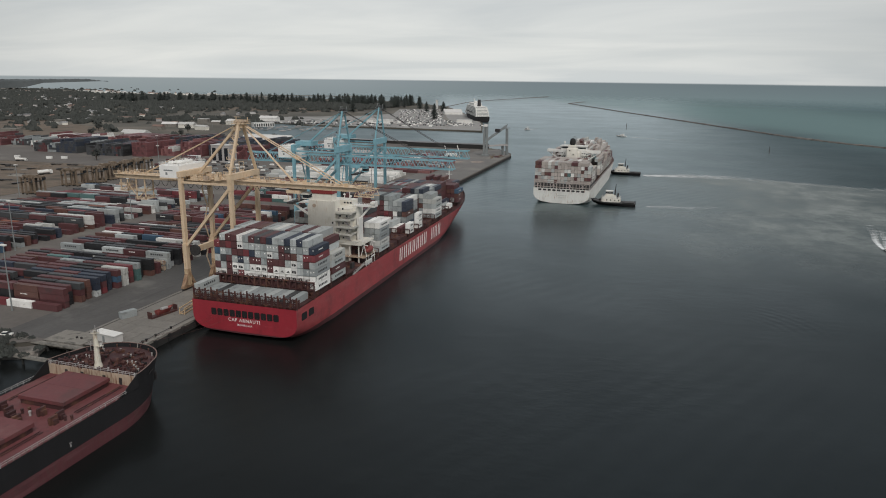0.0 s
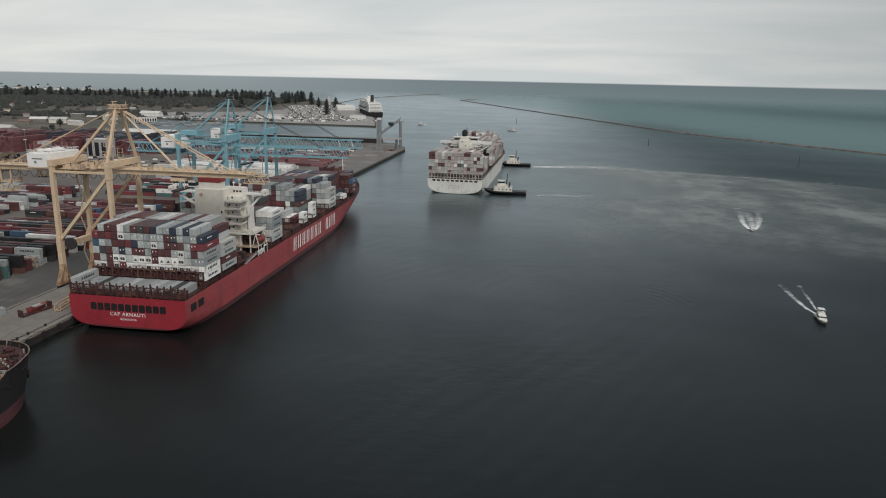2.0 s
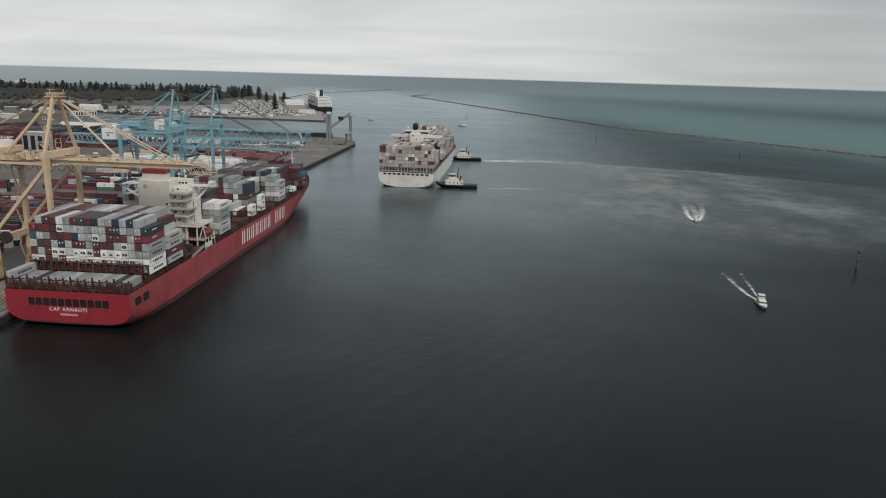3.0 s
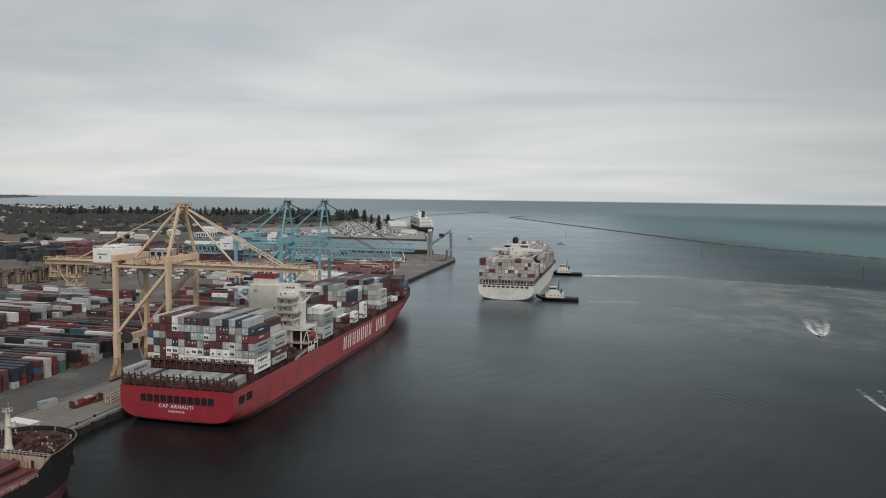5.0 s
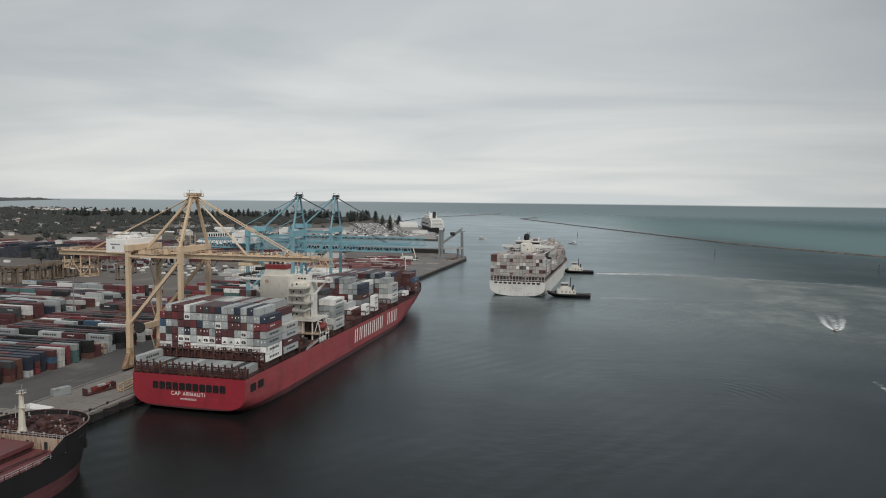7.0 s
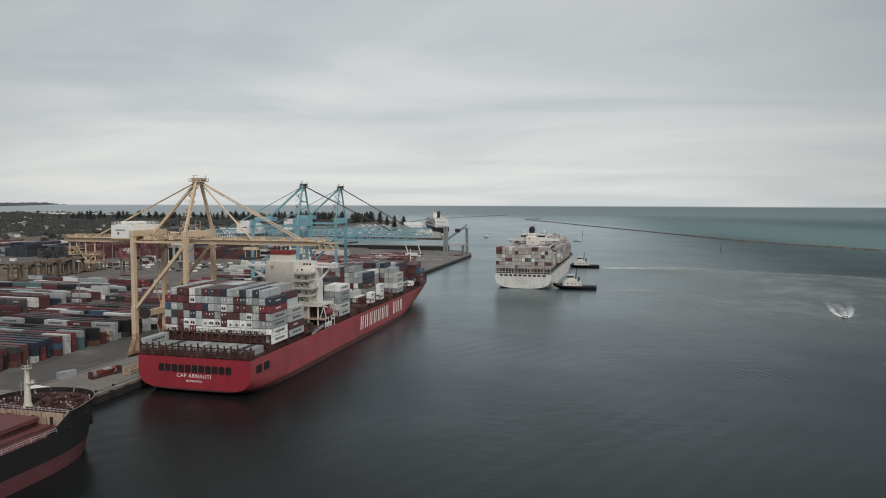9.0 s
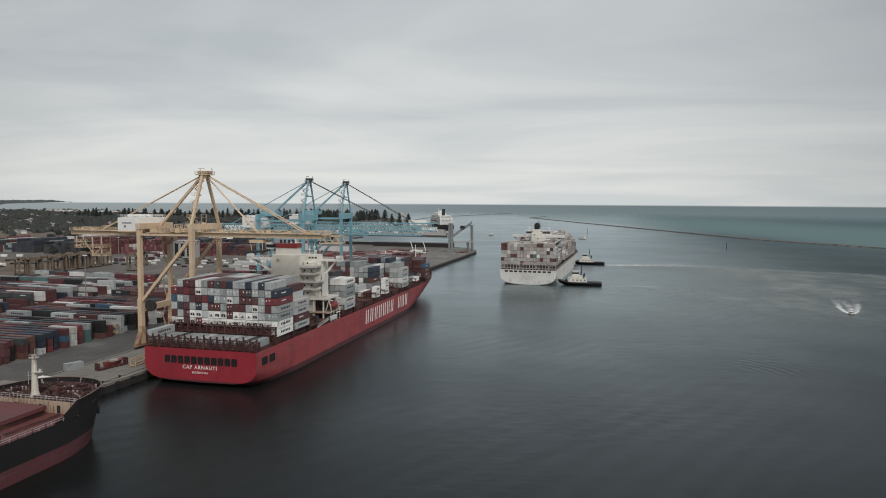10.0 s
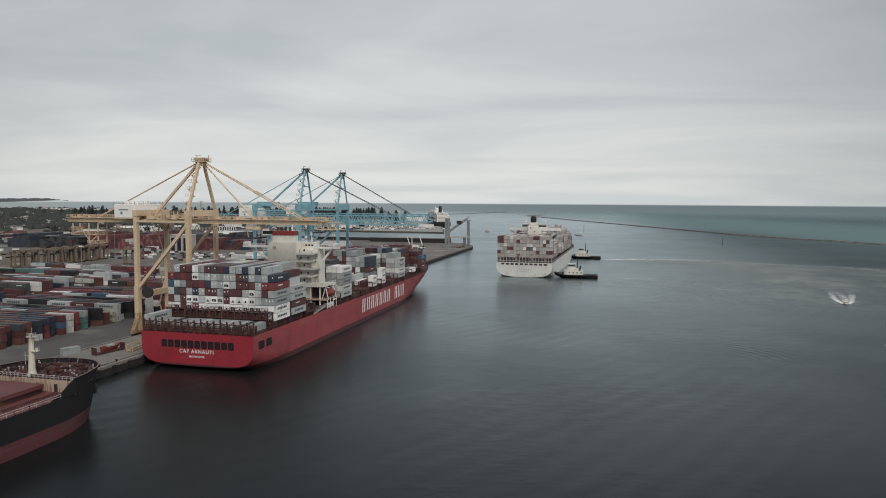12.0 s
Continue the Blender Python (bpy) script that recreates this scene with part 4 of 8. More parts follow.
def rounded_plate(axis, u0, u1, z0, z1, d0, d1, r=0.45):
    """A plate with rounded corners; axis x faces along y, axis y faces along x."""
    b = bmesh.new()
    pts = []
    for cu, cz, a0 in ((u1 - r, z1 - r, 0), (u0 + r, z1 - r, 90), (u0 + r, z0 + r, 180), (u1 - r, z0 + r, 270)):
        for k in range(4):
            a = radians(a0 + k * 30)
            pts.append((cu + r * math.cos(a), cz + r * math.sin(a)))
    rows = [[b.verts.new((u, d, z) if axis == "x" else (d, u, z)) for u, z in pts] for d in (d0, d1)]
    n = len(pts)
    b.faces.new(rows[0])
    b.faces.new(rows[1][::-1])
    for i in range(n):
        b.faces.new((rows[0][i], rows[1][i], rows[1][(i + 1) % n], rows[0][(i + 1) % n]))
    bmesh.ops.recalc_face_normals(b, faces=b.faces)
    return b


def text_part(words, width, height, at, parent, material, name="lettering"):
    """Words in the built-in font, set upright facing -y, fitted to a width and height."""
    cu = bpy.data.curves.new("words", "FONT")
    cu.body, cu.size, cu.extrude, cu.align_x, cu.space_character, cu.offset = words, 1.0, 0.02, "CENTER", 1.22, 0.008
    tmp = bpy.data.objects.new("words", cu)
    scene.collection.objects.link(tmp)
    me = bpy.data.meshes.new_from_object(tmp.evaluated_get(bpy.context.evaluated_depsgraph_get()))
    bpy.data.objects.remove(tmp)
    me.materials.clear()
    me.materials.append(material)
    co = np.array([tuple(v.co) for v in me.vertices])
    w, h = co[:, 0].max() - co[:, 0].min(), co[:, 1].max() - co[:, 1].min()
    ob = new(name, me)
    ob.parent = parent
    ob.matrix_basis = pose(*at, 90, 0, 0) @ Matrix.Diagonal((width / w, height / h, 1, 1))
    return ob


def red_ship():
    S = thing("container_ship", "large red container ship moored at the quay, stern towards the viewer", "ship", at=(28.0, -1.2, 0))
    bm, _ = hull(274, 42.8, 12.6, sheer=3.0, bow_blunt=1.7, z_split=(-3.0, 1.9))
    part("lower_hull", bm, M["boot"], S, "dark red boot-topping along the waterline")
    bm, top = hull(274, 42.8, 12.6, sheer=3.0, bow_blunt=1.7, z_split=(1.9, 1e9))
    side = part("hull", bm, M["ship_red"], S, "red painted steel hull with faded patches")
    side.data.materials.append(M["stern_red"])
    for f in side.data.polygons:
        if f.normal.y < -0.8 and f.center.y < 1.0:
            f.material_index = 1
    part("deck", deck_plate(top, -0.5), M["deck_brown"], S, "brown steel deck")
    # mooring ports in the transom and on the quarter
    # flat black plates stand in for the shade inside them
    for i in range(11):
        x = -12.4 + i * 2.56
        part("port_rim", rounded_plate("x", x - 1.22, x + 1.22, 7.3, 10.2, -0.05, 0.3, 0.6), M["stern_red"], side)
        part("mooring_port", rounded_plate("x", x - 1.09, x + 1.09, 7.42, 10.08, -0.07, 0.5, 0.5), M["hull_black"], side, "dark rounded opening in the stern")
        part("port_bar", B((x - 0.06, x + 0.06, -0.1, -0.05, 7.5, 8.3)), M["ship_maroon"], side)
    for y in (3.6, 8.9):
        part("port_rim", rounded_plate("y", y - 0.2, y + 4.3, 7.2, 10.4, 21.2, 21.46, 0.7), M["ship_red"], side)
        part("mooring_port", rounded_plate("y", y, y + 4.1, 7.4, 10.2, 20.9, 21.48, 0.6), M["hull_black"], side, "dark rounded opening in the ship's side")
    text_part("CAP ARNAUTI", 13.0, 1.3, (0.1, -0.09, 5.75), side, M["letter"])
    text_part("MONROVIA", 6.0, 0.75, (0.2, -0.09, 4.2), side, M["letter"])
    # big white lettering on the side as pairs of slanted bars
    for i in range(11):
        if i == 7:
            continue
        y = 104.0 + i * 6.35
        for dy in (0.0, 2.7):
            b = bmesh.new()
            v = [b.verts.new((21.42 + dx, y + dy + k, z)) for dx in (0, 0.06) for k, z in ((0, 4.6), (0.95, 4.6), (1.7, 11.0), (0.75, 11.0))]
            for f in ((0, 1, 2, 3), (7, 6, 5, 4), (4, 5, 1, 0), (5, 6, 2, 1), (6, 7, 3, 2), (7, 4, 0, 3)):
                b.faces.new([v[k] for k in f])
            part("lettering", b, M["letter"], side, "tall white bar of the owner's lettering")
    # bulwark rail at the bow, breakwater plate and foremast
    b = bmesh.new()
    pts = [(w - 0.1, y, z) for w, y, z in top if y > 222]
    for s in (-1, 1):
        for p, q in zip(pts, pts[1:]):
            beam(b, (s * p[0], p[1], p[2] + 0.5), (s * q[0], q[1], q[2] + 0.5), 0.25, 1.4)
    part("bulwark", b, M["ship_maroon"], S, "dark red bow bulwark")
    b = bmesh.new()
    rod(b, (0, 262, 15), (0, 262, 33), 0.55, 0.25)
    beam(b, (-2.2, 262, 27), (2.2, 262, 27), 0.3)
    part("foremast", b, M["white"], S, "white foremast")
    # lashing bridges: posts, rails and crosses between the bays
    for y, h in ((0.9, 4.6), (2.6, 3.4), (14.2, 6.2), (28.2, 5.6), (42.6, 5.6), (77.2, 5), (91.4, 5), (105.4, 5), (119.4, 5), (133.4, 5), (147.4, 5), (161.4, 5), (175.4, 5), (189.4, 5), (203.4, 5), (217.4, 5), (231.4, 4)):
        half = 21.2 if y < 190 else 21.2 - (y - 190) * 0.14
        b = bmesh.new()
        n = 17
        if 5 < y < 50:
            for i in range(n):
                x = -half + 2 * half * (i + 0.5) / n
                beam(b, (x, y + 0.25, 12.1), (x, y + 0.25, 12.2 + h * (0.8 if i % 2 else 0.62)), 0.2)
                add_box(b, x - 0.5, x + 0.5, y + 0.3, y + 0.7, 12.2 + h * 0.3, 12.2 + h * 0.48)
            for z in (12.4 + h, 12.4 + h * 0.55):
                beam(b, (-half, y + 0.6, z), (half, y + 0.6, z), 1.0, 0.12)
                rails(b, [(-half, y + 1.1, z), (half, y + 1.1, z)], 1.0, 2.4, 0.05)
        if y < 5:
            for i in range(3 * n):
                x = -half + 2 * half * (i + 0.5) / (3 * n)
                beam(b, (x, y, 12.1), (x, y, 12.4 + h * (0.62 if i % 3 else 0.78)), 0.16)
            for z in (12.9, 13.7, 14.5):
                beam(b, (-half, y + 0.1, z), (half, y + 0.1, z), 0.3, 0.34)
        for i in range(n + 1):
            x = -half + 2 * half * i / n
            beam(b, (x, y, 12.1), (x, y, 12.4 + h + (0.5 if y < 2 and i % 3 == 0 else 0)), 0.42 if y < 20 else 0.32)
        for z in ((13.2, 12.4 + h * 0.55, 12.4 + h) if y > 5 else (13.0, 12.4 + h * 0.78)):
            beam(b, (-half, y, z), (half, y, z), 0.3 if z > 15 and y > 5 else 0.26)
        for i in ((0, 3, 6, 9, 12, 15) if y < 20 else (1, 5, 10, 14)):
            x0, x1 = -half + 2 * half * i / n, -half + 2 * half * (i + 2) / n
            beam(b, (x0, y, 12.8), (x1, y, 12.2 + h), 0.2)
            beam(b, (x1, y, 12.8), (x0, y, 12.2 + h), 0.2)
        part("lashing_bridge", b, M["ship_maroon"], S, "dark red lashing bridge")
    # side rails and hatch coamings
    b = bmesh.new()
    rails(b, [(21.2, 1, 12.6), (21.2, 190, 12.6)], 1.2, 3.0, 0.05)
    rails(b, [(-21.2, 1, 12.6), (-21.2, 190, 12.6)], 1.2, 3.0, 0.05)
    part("deck_rail", b, M["ship_maroon"], S)
    for y in (29, 78, 92.2, 106.2, 120.2, 134.2, 148.2, 162.2, 176.2, 190.2, 204.2):
        half = 20.0 if y < 180 else 20.0 - (y - 180) * 0.22
        part("hatch_cover", B((-half, half, y, y + 12.6, 12.0, 14.9)), M["deck_brown"], S, "brown hatch cover")
    part("hatch_cover", B((-20.3, 20.3, 15.2, 27.4, 12.0, 15.1)), M["deck_brown"], S)
    part("deck_platform", B((-20.8, 20.8, 1.6, 13.6, 12.0, 12.6)), M["deck_brown"], S)
    # deck house
    casing = part("casing", B((-5.8, 6.7, 63.2, 69, 12, 40.3)), M["cream"], S, "cream engine casing")
    part("casing_wing", B((-8.8, -5.8, 64.2, 69, 12, 25.5)), M["cream"], S)
    funnel = part("funnel", B((-4.4, 5.2, 63.9, 68.6, 40.3, 43.2)), M["cream"], S)
    part("funnel_top", B((-4.6, 5.4, 63.7, 68.8, 43.2, 45.0)), M["funnel_red"], funnel, "dark red funnel band")
    for x in (-3.0, -1.2, 0.8, 2.8):
        b = bmesh.new()
        rod(b, (x, 66, 45.1), (x, 66, 46.6), 0.5)
        part("exhaust_pipe", b, M["steel"], funnel)
    b = bmesh.new()
    rod(b, (-3.1, 63.1, 37.9), (-3.1, 63.4, 37.9), 0.85, n=16)
    part("vent", b, M["stained"], casing, "dark ventilation opening")
    part("accommodation", B((-9.4, 14.0, 69, 77, 12, 37.2)), M["cream"], S, "cream accommodation block")
    tower = part("side_block", B((6.7, 12.8, 65.3, 69, 12, 37.0)), M["cream"], S, "cream stair block beside the casing")
    for k, (z, x1) in enumerate(((22.2, 16.4), (25.4, 14.4), (28.6, 15.6), (31.8, 13.6), (35.0, 14.6))):
        level = part("deck_level", B((6.7, x1, 63.4, 69, z, z + 0.25)), M["cream"], S)
        part("parapet", B((6.7, x1, 63.3, 63.42, z + 0.05, z + 1.0), (x1 - 0.12, x1, 63.45, 69, z + 0.05, z + 1.15)), M["cream"], level, "solid cream deck parapet")
        xa, xb = (10.4, 14.6) if k % 2 else (14.4, 10.6)
        if k < 4:
            b = bmesh.new()
            for dy in (0.0, 0.8):
                beam(b, (xa, 63.6 + dy, z + 0.2), (xb, 63.6 + dy, z + 3.3), 0.12, 0.3)
            for i in range(9):
                f = (i + 0.5) / 9
                beam(b, (xa + (xb - xa) * f, 63.6, z + 0.2 + 3.1 * f), (xa + (xb - xa) * f, 64.4, z + 0.2 + 3.1 * f), 0.3, 0.06)
            part("stair", b, M["rail"], level, "steep grey deck stair")
        for x in ((8.2, 11.4) if k % 2 else (9.6,)):
            part("window", rounded_plate("x", x - 0.35, x + 0.35, z + 1.45, z + 2.3, 65.22, 65.4, 0.2), M["glass"], tower)
        part("deck_door", rounded_plate("x", 7.2, 7.9, z + 0.3, z + 2.2, 65.22, 65.4, 0.12), M["steel"] if k == 0 else M["rail"], tower)
    for x, z in ((5.6, 30.4), (6.2, 22.8), (-5.2, 20.4), (-4.8, 27.0)):
        part("window", rounded_plate("x", x - 0.35, x + 0.35, z, z + 0.85, 63.08, 63.25, 0.2), M["glass"], casing)
    bridge = part("bridge", B((-9.6, 11.5, 70.5, 77, 37.2, 39.8)), M["cream"], S, "wheelhouse across the ship")
    for x in (-8.9, -7.6, 8.2, 9.6, 11.0):
        part("bridge_window", B((x - 0.45, x + 0.45, 70.4, 70.55, 38.4, 39.1)), M["glass"], bridge)
    for s in (-1, 1):
        wing = part("bridge_wing", B((min(s * 9.6, s * 22.4), max(s * 9.6, s * 22.4), 70.6, 74.2, 37.3, 37.9)), M["white"], S, "white bridge wing")
        b = bmesh.new()
        rails(b, [(s * 11.6, 70.7, 37.9), (s * 22.3, 70.7, 37.9), (s * 22.3, 74.1, 37.9)], 1.1, 1.1, 0.06)
        part("wing_rail", b, M["white"], wing)
        part("wing_cab", B((min(s * 20.2, s * 22.3), max(s * 20.2, s * 22.3), 71.0, 74.0, 37.9, 39.6)), M["white"], wing)
        part("wing_brace", beams([((s * (9.4 if s < 0 else 14), 72.4, 31.0), (s * 19.6, 72.4, 37.3))], 0.8), M["white"], wing)
    for x, y, h in ((7.4, 72, 3.0), (9.2, 73.5, 4.6), (10.6, 71.5, 2.2), (-8.6, 73, 3.4)):
        b = bmesh.new()
        rod(b, (x, y, 39.8), (x, y, 39.8 + h), 0.22, 0.14)
        rod(b, (x, y, 39.8 + h * 0.7), (x, y, 39.8 + h * 0.7 + 0.5), 0.55, n=10)
        part("aerial", b, M["white"], bridge, "white dome aerial")
    b = bmesh.new()
    rails(b, [(-9.5, 70.6, 39.8), (11.4, 70.6, 39.8)], 1.1, 1.3, 0.06)
    part("roof_rail", b, M["white"], bridge)
    b = bmesh.new()
    rod(b, (0, 74, 40.2), (0, 74, 48), 0.5, 0.25)
    beam(b, (-3, 74, 45), (3, 74, 45), 0.3)
    part("radar_mast", b, M["white"], S)
    part("white_screen", B((14.6, 15.8, 68.6, 72.6, 22.0, 32.4)), M["white"], S, "tall white panel beside the deck house")
    part("lower_house", B((-19.5, 8.4, 62, 77, 12, 16.8)), M["cream"], S)
    # boat deck with davits
    boat_deck = part("boat_deck", B((5.0, 19.2, 62.6, 77, 21.6, 22.2)), M["cream"], S, "cream boat deck with a deep edge beam")
    b = bmesh.new()
    rails(b, [(6.7, 62.8, 22.2), (19.0, 62.8, 22.2), (19.0, 77, 22.2)], 1.1, 1.5, 0.05)
    part("guard_rail", b, M["white"], S)
    for x in (9.0, 13.2, 17.6):
        part("deck_post", beams([((x, 63.4, 12.2), (x, 63.4, 21.3))], 0.55, 0.4), M["cream"], boat_deck)
    wall = part("deck_wall", B((9.0, 16.6, 66.2, 77, 12.0, 21.2)), M["deck_brown"], S, "brown wall under the boat deck")
    # doorways are black plates on the wall, painted for the dark inside
    for x, z0, z1, k in ((9.9, 13.0, 15.4, 1.0), (12.2, 16.9, 18.9, 1.6), (14.9, 13.2, 15.6, 1.2), (15.2, 17.0, 19.0, 1.4)):
        part("doorway", B((x - k / 2, x + k / 2, 66.05, 66.25, z0, z1)), M["black"], wall, "dark doorway")
    part("mid_deck", B((8.6, 20.4, 62.8, 77, 16.0, 16.35)), M["stained"], S)
    part("lower_boat_deck", B((8, 20.6, 43.5, 62.6, 13.6, 13.9)), M["deck_brown"], S)
    for x, y, w, h in ((10.5, 46.5, 2.2, 2.6), (14.0, 50.5, 3.0, 1.8), (17.0, 47.0, 1.6, 2.2), (11.0, 56.0, 2.6, 3.0), (16.2, 58.0, 2.4, 1.6), (18.6, 54.0, 1.2, 2.4)):
        part("deck_locker", B((x - w / 2, x + w / 2, y - 1.2, y + 1.2, 13.9, 13.9 + h)), M["ship_maroon"] if w > 2.3 else M["steel"], S)
    for y in (65.2, 73.6):
        b = bmesh.new()
        beam(b, (20.6, y, 16.2), (19.4, y, 21.4), 0.3)
        beam(b, (17.8, y, 16.2), (19.4, y, 21.6), 0.3)
        beam(b, (19.4, y, 21.6), (21.2, y, 21.2), 0.34)
        part("davit", b, M["white"], S, "white boat davit")
    b = bmesh.new()
    bmesh.ops.create_uvsphere(b, u_segments=18, v_segments=12, radius=1, matrix=Matrix.Translation((19.8, 69.4, 18.7)) @ Matrix.Diagonal((1.5, 3.9, 1.55, 1)))
    add_box(b, 19.1, 20.5, 66.6, 68.6, 19.6, 20.7)
    part("lifeboat", b, M["boat_dull"], S, "dull red covered lifeboat in its davits")
    b = bmesh.new()
    for y in (63.2, 66.2, 69.6, 72.6):
        beam(b, (21.15, y, 12.4), (21.15, y, 16.4 if y < 64 else 17.0), 0.2)
    add_box(b, 21.05, 21.25, 62.4, 69.0, 13.0, 15.0)
    beam(b, (21.15, 69, 15.6), (21.15, 73.0, 15.6), 0.4)
    part("ladder_frame", b, M["white"], S, "white steel frame of the boarding ladder")
    gangway = part("gangway", beams([((21.3, 49.0, 12.7), (21.3, 60.5, 14.2))], 0.7, 0.35), M["rail"], S, "grey boarding gangway")
    b = bmesh.new()
    rails(b, [(21.6, 49.0, 12.9), (21.6, 60.5, 14.4)], 1.0, 1.2)
    part("gangway_rail", b, M["rail"], gangway)
    # cargo
    rnd = random.Random(11)
    x0, dy = 28.0 - 21.42, -1.2
    low = [1] * 17
    low[0] = 2
    for c in range(17):
        key = "grey" if c == 0 else pick(rnd, [("grey", 4), ("pale", 1), ("midgrey", 9), ("slate", 3), ("maroon", 0.6)])
        if c == 16:
            continue
        for t in range(low[c]):
            container(key, 12.19, Matrix.Translation((x0 + (c + 0.5) * 2.52, dy + 7.7, 12.7 + t * 2.74)) @ pose(0, 0, 0, 0, 0, -90), door=True, bars=c == 0, where="on the red ship")
    prof1 = [6] + [7] * 15 + [6]
    ship_bay(rnd, x0, dy + 15.3, 15.2, prof1, RED_SHIP_MIX, full=True)
    ship_bay(rnd, x0, dy + 29.3, 15.2, [7] * 14 + [7, 6, 4], RED_SHIP_MIX, special=("grey", "maroon", "grey", "pale"))
    ship_bay(rnd, x0, dy + 78.4, 15.2, [6] * 5 + [5] * 9 + [5, 5, 5], [("grey", 5), ("midgrey", 10), ("maroon", 9), ("slate", 6), ("white", 1)], solid=True, special=("grey", "pale", "midgrey", "midgrey", "white"))
    fwd = [[5] * 8 + [2] * 4 + [1, 0, 0, 0, 0], [5] * 10 + [2, 1, 1, 0, 0, 0, 0], [3] * 6 + [2] * 5 + [1, 2, 1, 1, 0, 0], [6] * 11 + [5] * 3 + [1, 0, 0], [5] * 13 + [1, 0, 0, 0],
           [5] * 9 + [6] * 5 + [5, 5, 4], [5] * 13 + [1, 0, 0], [5] * 13 + [1, 1, 0], [5] * 12 + [1, 0, 0], [4] * 11 + [4, 4, 4, 3], [4, 4, 5, 4, 5, 4, 5, 4, 4, 4]]
    y = 92.4
    for i, prof in enumerate(fwd):
        table = [("white", 9), ("maroon", 5), ("grey", 3), ("brown", 2)] if i == 2 else FORE_MIX if i < 8 else [("maroon", 12), ("navy", 4), ("grey", 5), ("brown", 6), ("blue", 2)]
        ship_bay(rnd, 28.0 - len(prof) * 1.26, dy + y, 15.2, prof, table, single=False, solid=True, special=("grey", "white", "grey", "pale") if i == 5 else None)
        y += 14.0
    # short white boxes on the outer hatch edge
    for y, n in ((121.5, 2), (135.5, 3)):
        for t in range(n):
            container("white", 6.06, Matrix.Translation((48.0, y, 15.2 + t * 2.74)) @ pose(0, 0, 0, 0, 0, -90), bars=True, where="on the red ship", single=False)
    for x, y, t in ((47.0, 197.0, 0),):
        container("white", 6.06, Matrix.Translation((x, y, 15.2 + t * 2.74)) @ pose(0, 0, 0, 0, 0, -90), where="on the red ship", single=False)
    join_containers("on the red ship", "grey, maroon and white containers stacked on the red ship's foredeck")


def white_ship():
    S = thing("container_ship", "white container ship leaving harbour with a loaded deck", "ship", at=(99.6, 322.5, 0), rz=-1.6)
    bm, top = hull(268, 43, 11.5, sheer=3.0, stern_low=0.5, stern_knee=9.0, flat=0.42)
    side = part("hull", bm, M["hull_white"], S, "white steel hull with rust streaks")
    part("deck", deck_plate(top, -0.4), M["deck_brown"], S)
    # dark plates on the transom take the place of shaded openings
    for i in range(10):
        x = -16.5 + i * 3.65
        part("mooring_port", rounded_plate("x", x - 1.3, x + 1.3, 9.5, 10.9, -0.08, 0.6, 0.5), M["steel"], side, "dark opening in the stern")
    for z, w in ((6.0, 9.0), (4.2, 4.5)):
        for k in range(9):
            part("lettering", B((-w / 2 + k * w / 9, -w / 2 + (k + 0.7) * w / 9, -0.1, 0.1, z, z + 0.7)), C["pale"], side, "faint grey bar of unreadable lettering")
    b = bmesh.new()
    for i in range(18):
        x = -21 + 42 * i / 17
        beam(b, (x, 0.8, 11.2), (x, 0.8, 16.5 if i % 3 else 18.2), 0.45)
    for z in (12.6, 16.5):
        beam(b, (-21, 0.8, z), (21, 0.8, z), 0.4)
    for i in (0, 5, 10, 14):
        beam(b, (-21 + 42 * i / 17, 0.8, 12), (-21 + 42 * (i + 2) / 17, 0.8, 16), 0.3)
        beam(b, (-21 + 42 * (i + 2) / 17, 0.8, 12), (-21 + 42 * i / 17, 0.8, 16), 0.3)
    part("lashing_bridge", b, C["tan"], S, "pale lashing bridge at the stern")
    # dark steel stands in for the shaded gaps behind the lashing posts
    part("hatch_platform", B((-20.5, 20.5, 1.5, 45, 11, 15.0)), M["steel"], S)
    def block(name, x0, x1, y0, y1, z0, z1, key, parent, label="", k=0.25):
        bb = B((x0, x1, y0, y1, z0, z1))
        bmesh.ops.bevel(bb, geom=bb.edges[:], offset=k, segments=1, affect="EDGES")
        return part(name, bb, M[key], parent, label)
    casing = block("casing", -4.3, 4.3, 44, 53, 11, 41.6, "cream", S, "cream funnel casing", 0.5)
    block("casing_top", -3.2, 3.2, 44.8, 52, 41.5, 44.2, "cream", casing, "", 0.4)
    block("casing_step", 4.3, 6.6, 46.5, 54, 11, 38.5, "cream", casing)
    for x, z in ((-2.2, 33.5), (1.6, 36.2), (-1.4, 39.2)):
        part("vent", B((x - 0.5, x + 0.5, 43.9, 44.05, z, z + 0.9)), M["steel"], casing)
    b = bmesh.new()
    rings = []
    for z, r_ in ((44.2, 2.0), (45.0, 2.3), (47.4, 2.35), (48.8, 1.9), (49.5, 1.0)):
        rings.append([b.verts.new((0.2 + r_ * math.cos(a), 47.5 + 1.25 * r_ * math.sin(a), z)) for a in [6.28318 * i / 16 for i in range(16)]])
    for p, q in zip(rings, rings[1:]):
        for i in range(16):
            b.faces.new((p[i], p[(i + 1) % 16], q[(i + 1) % 16], q[i]))
    b.faces.new(rings[-1])
    part("funnel", b, M["black"], S, "black rounded funnel")
    house = block("accommodation", -10.3, 10.3, 55, 67, 11, 37.0, "white", S, "white accommodation block")
    for k, z in enumerate((19.5, 22.6, 25.7, 28.8, 31.9, 35.0)):
        part("deck_edge", B((-12.6, 12.6, 54.2, 67.6, z, z + 0.35)), M["white"], house)
        for x in (-9, -7, 7.6, 9.2):
            part("window", B((x - 0.35, x + 0.35, 54.9, 55.08, z + 1.2, z + 2.1)), M["glass"], house)
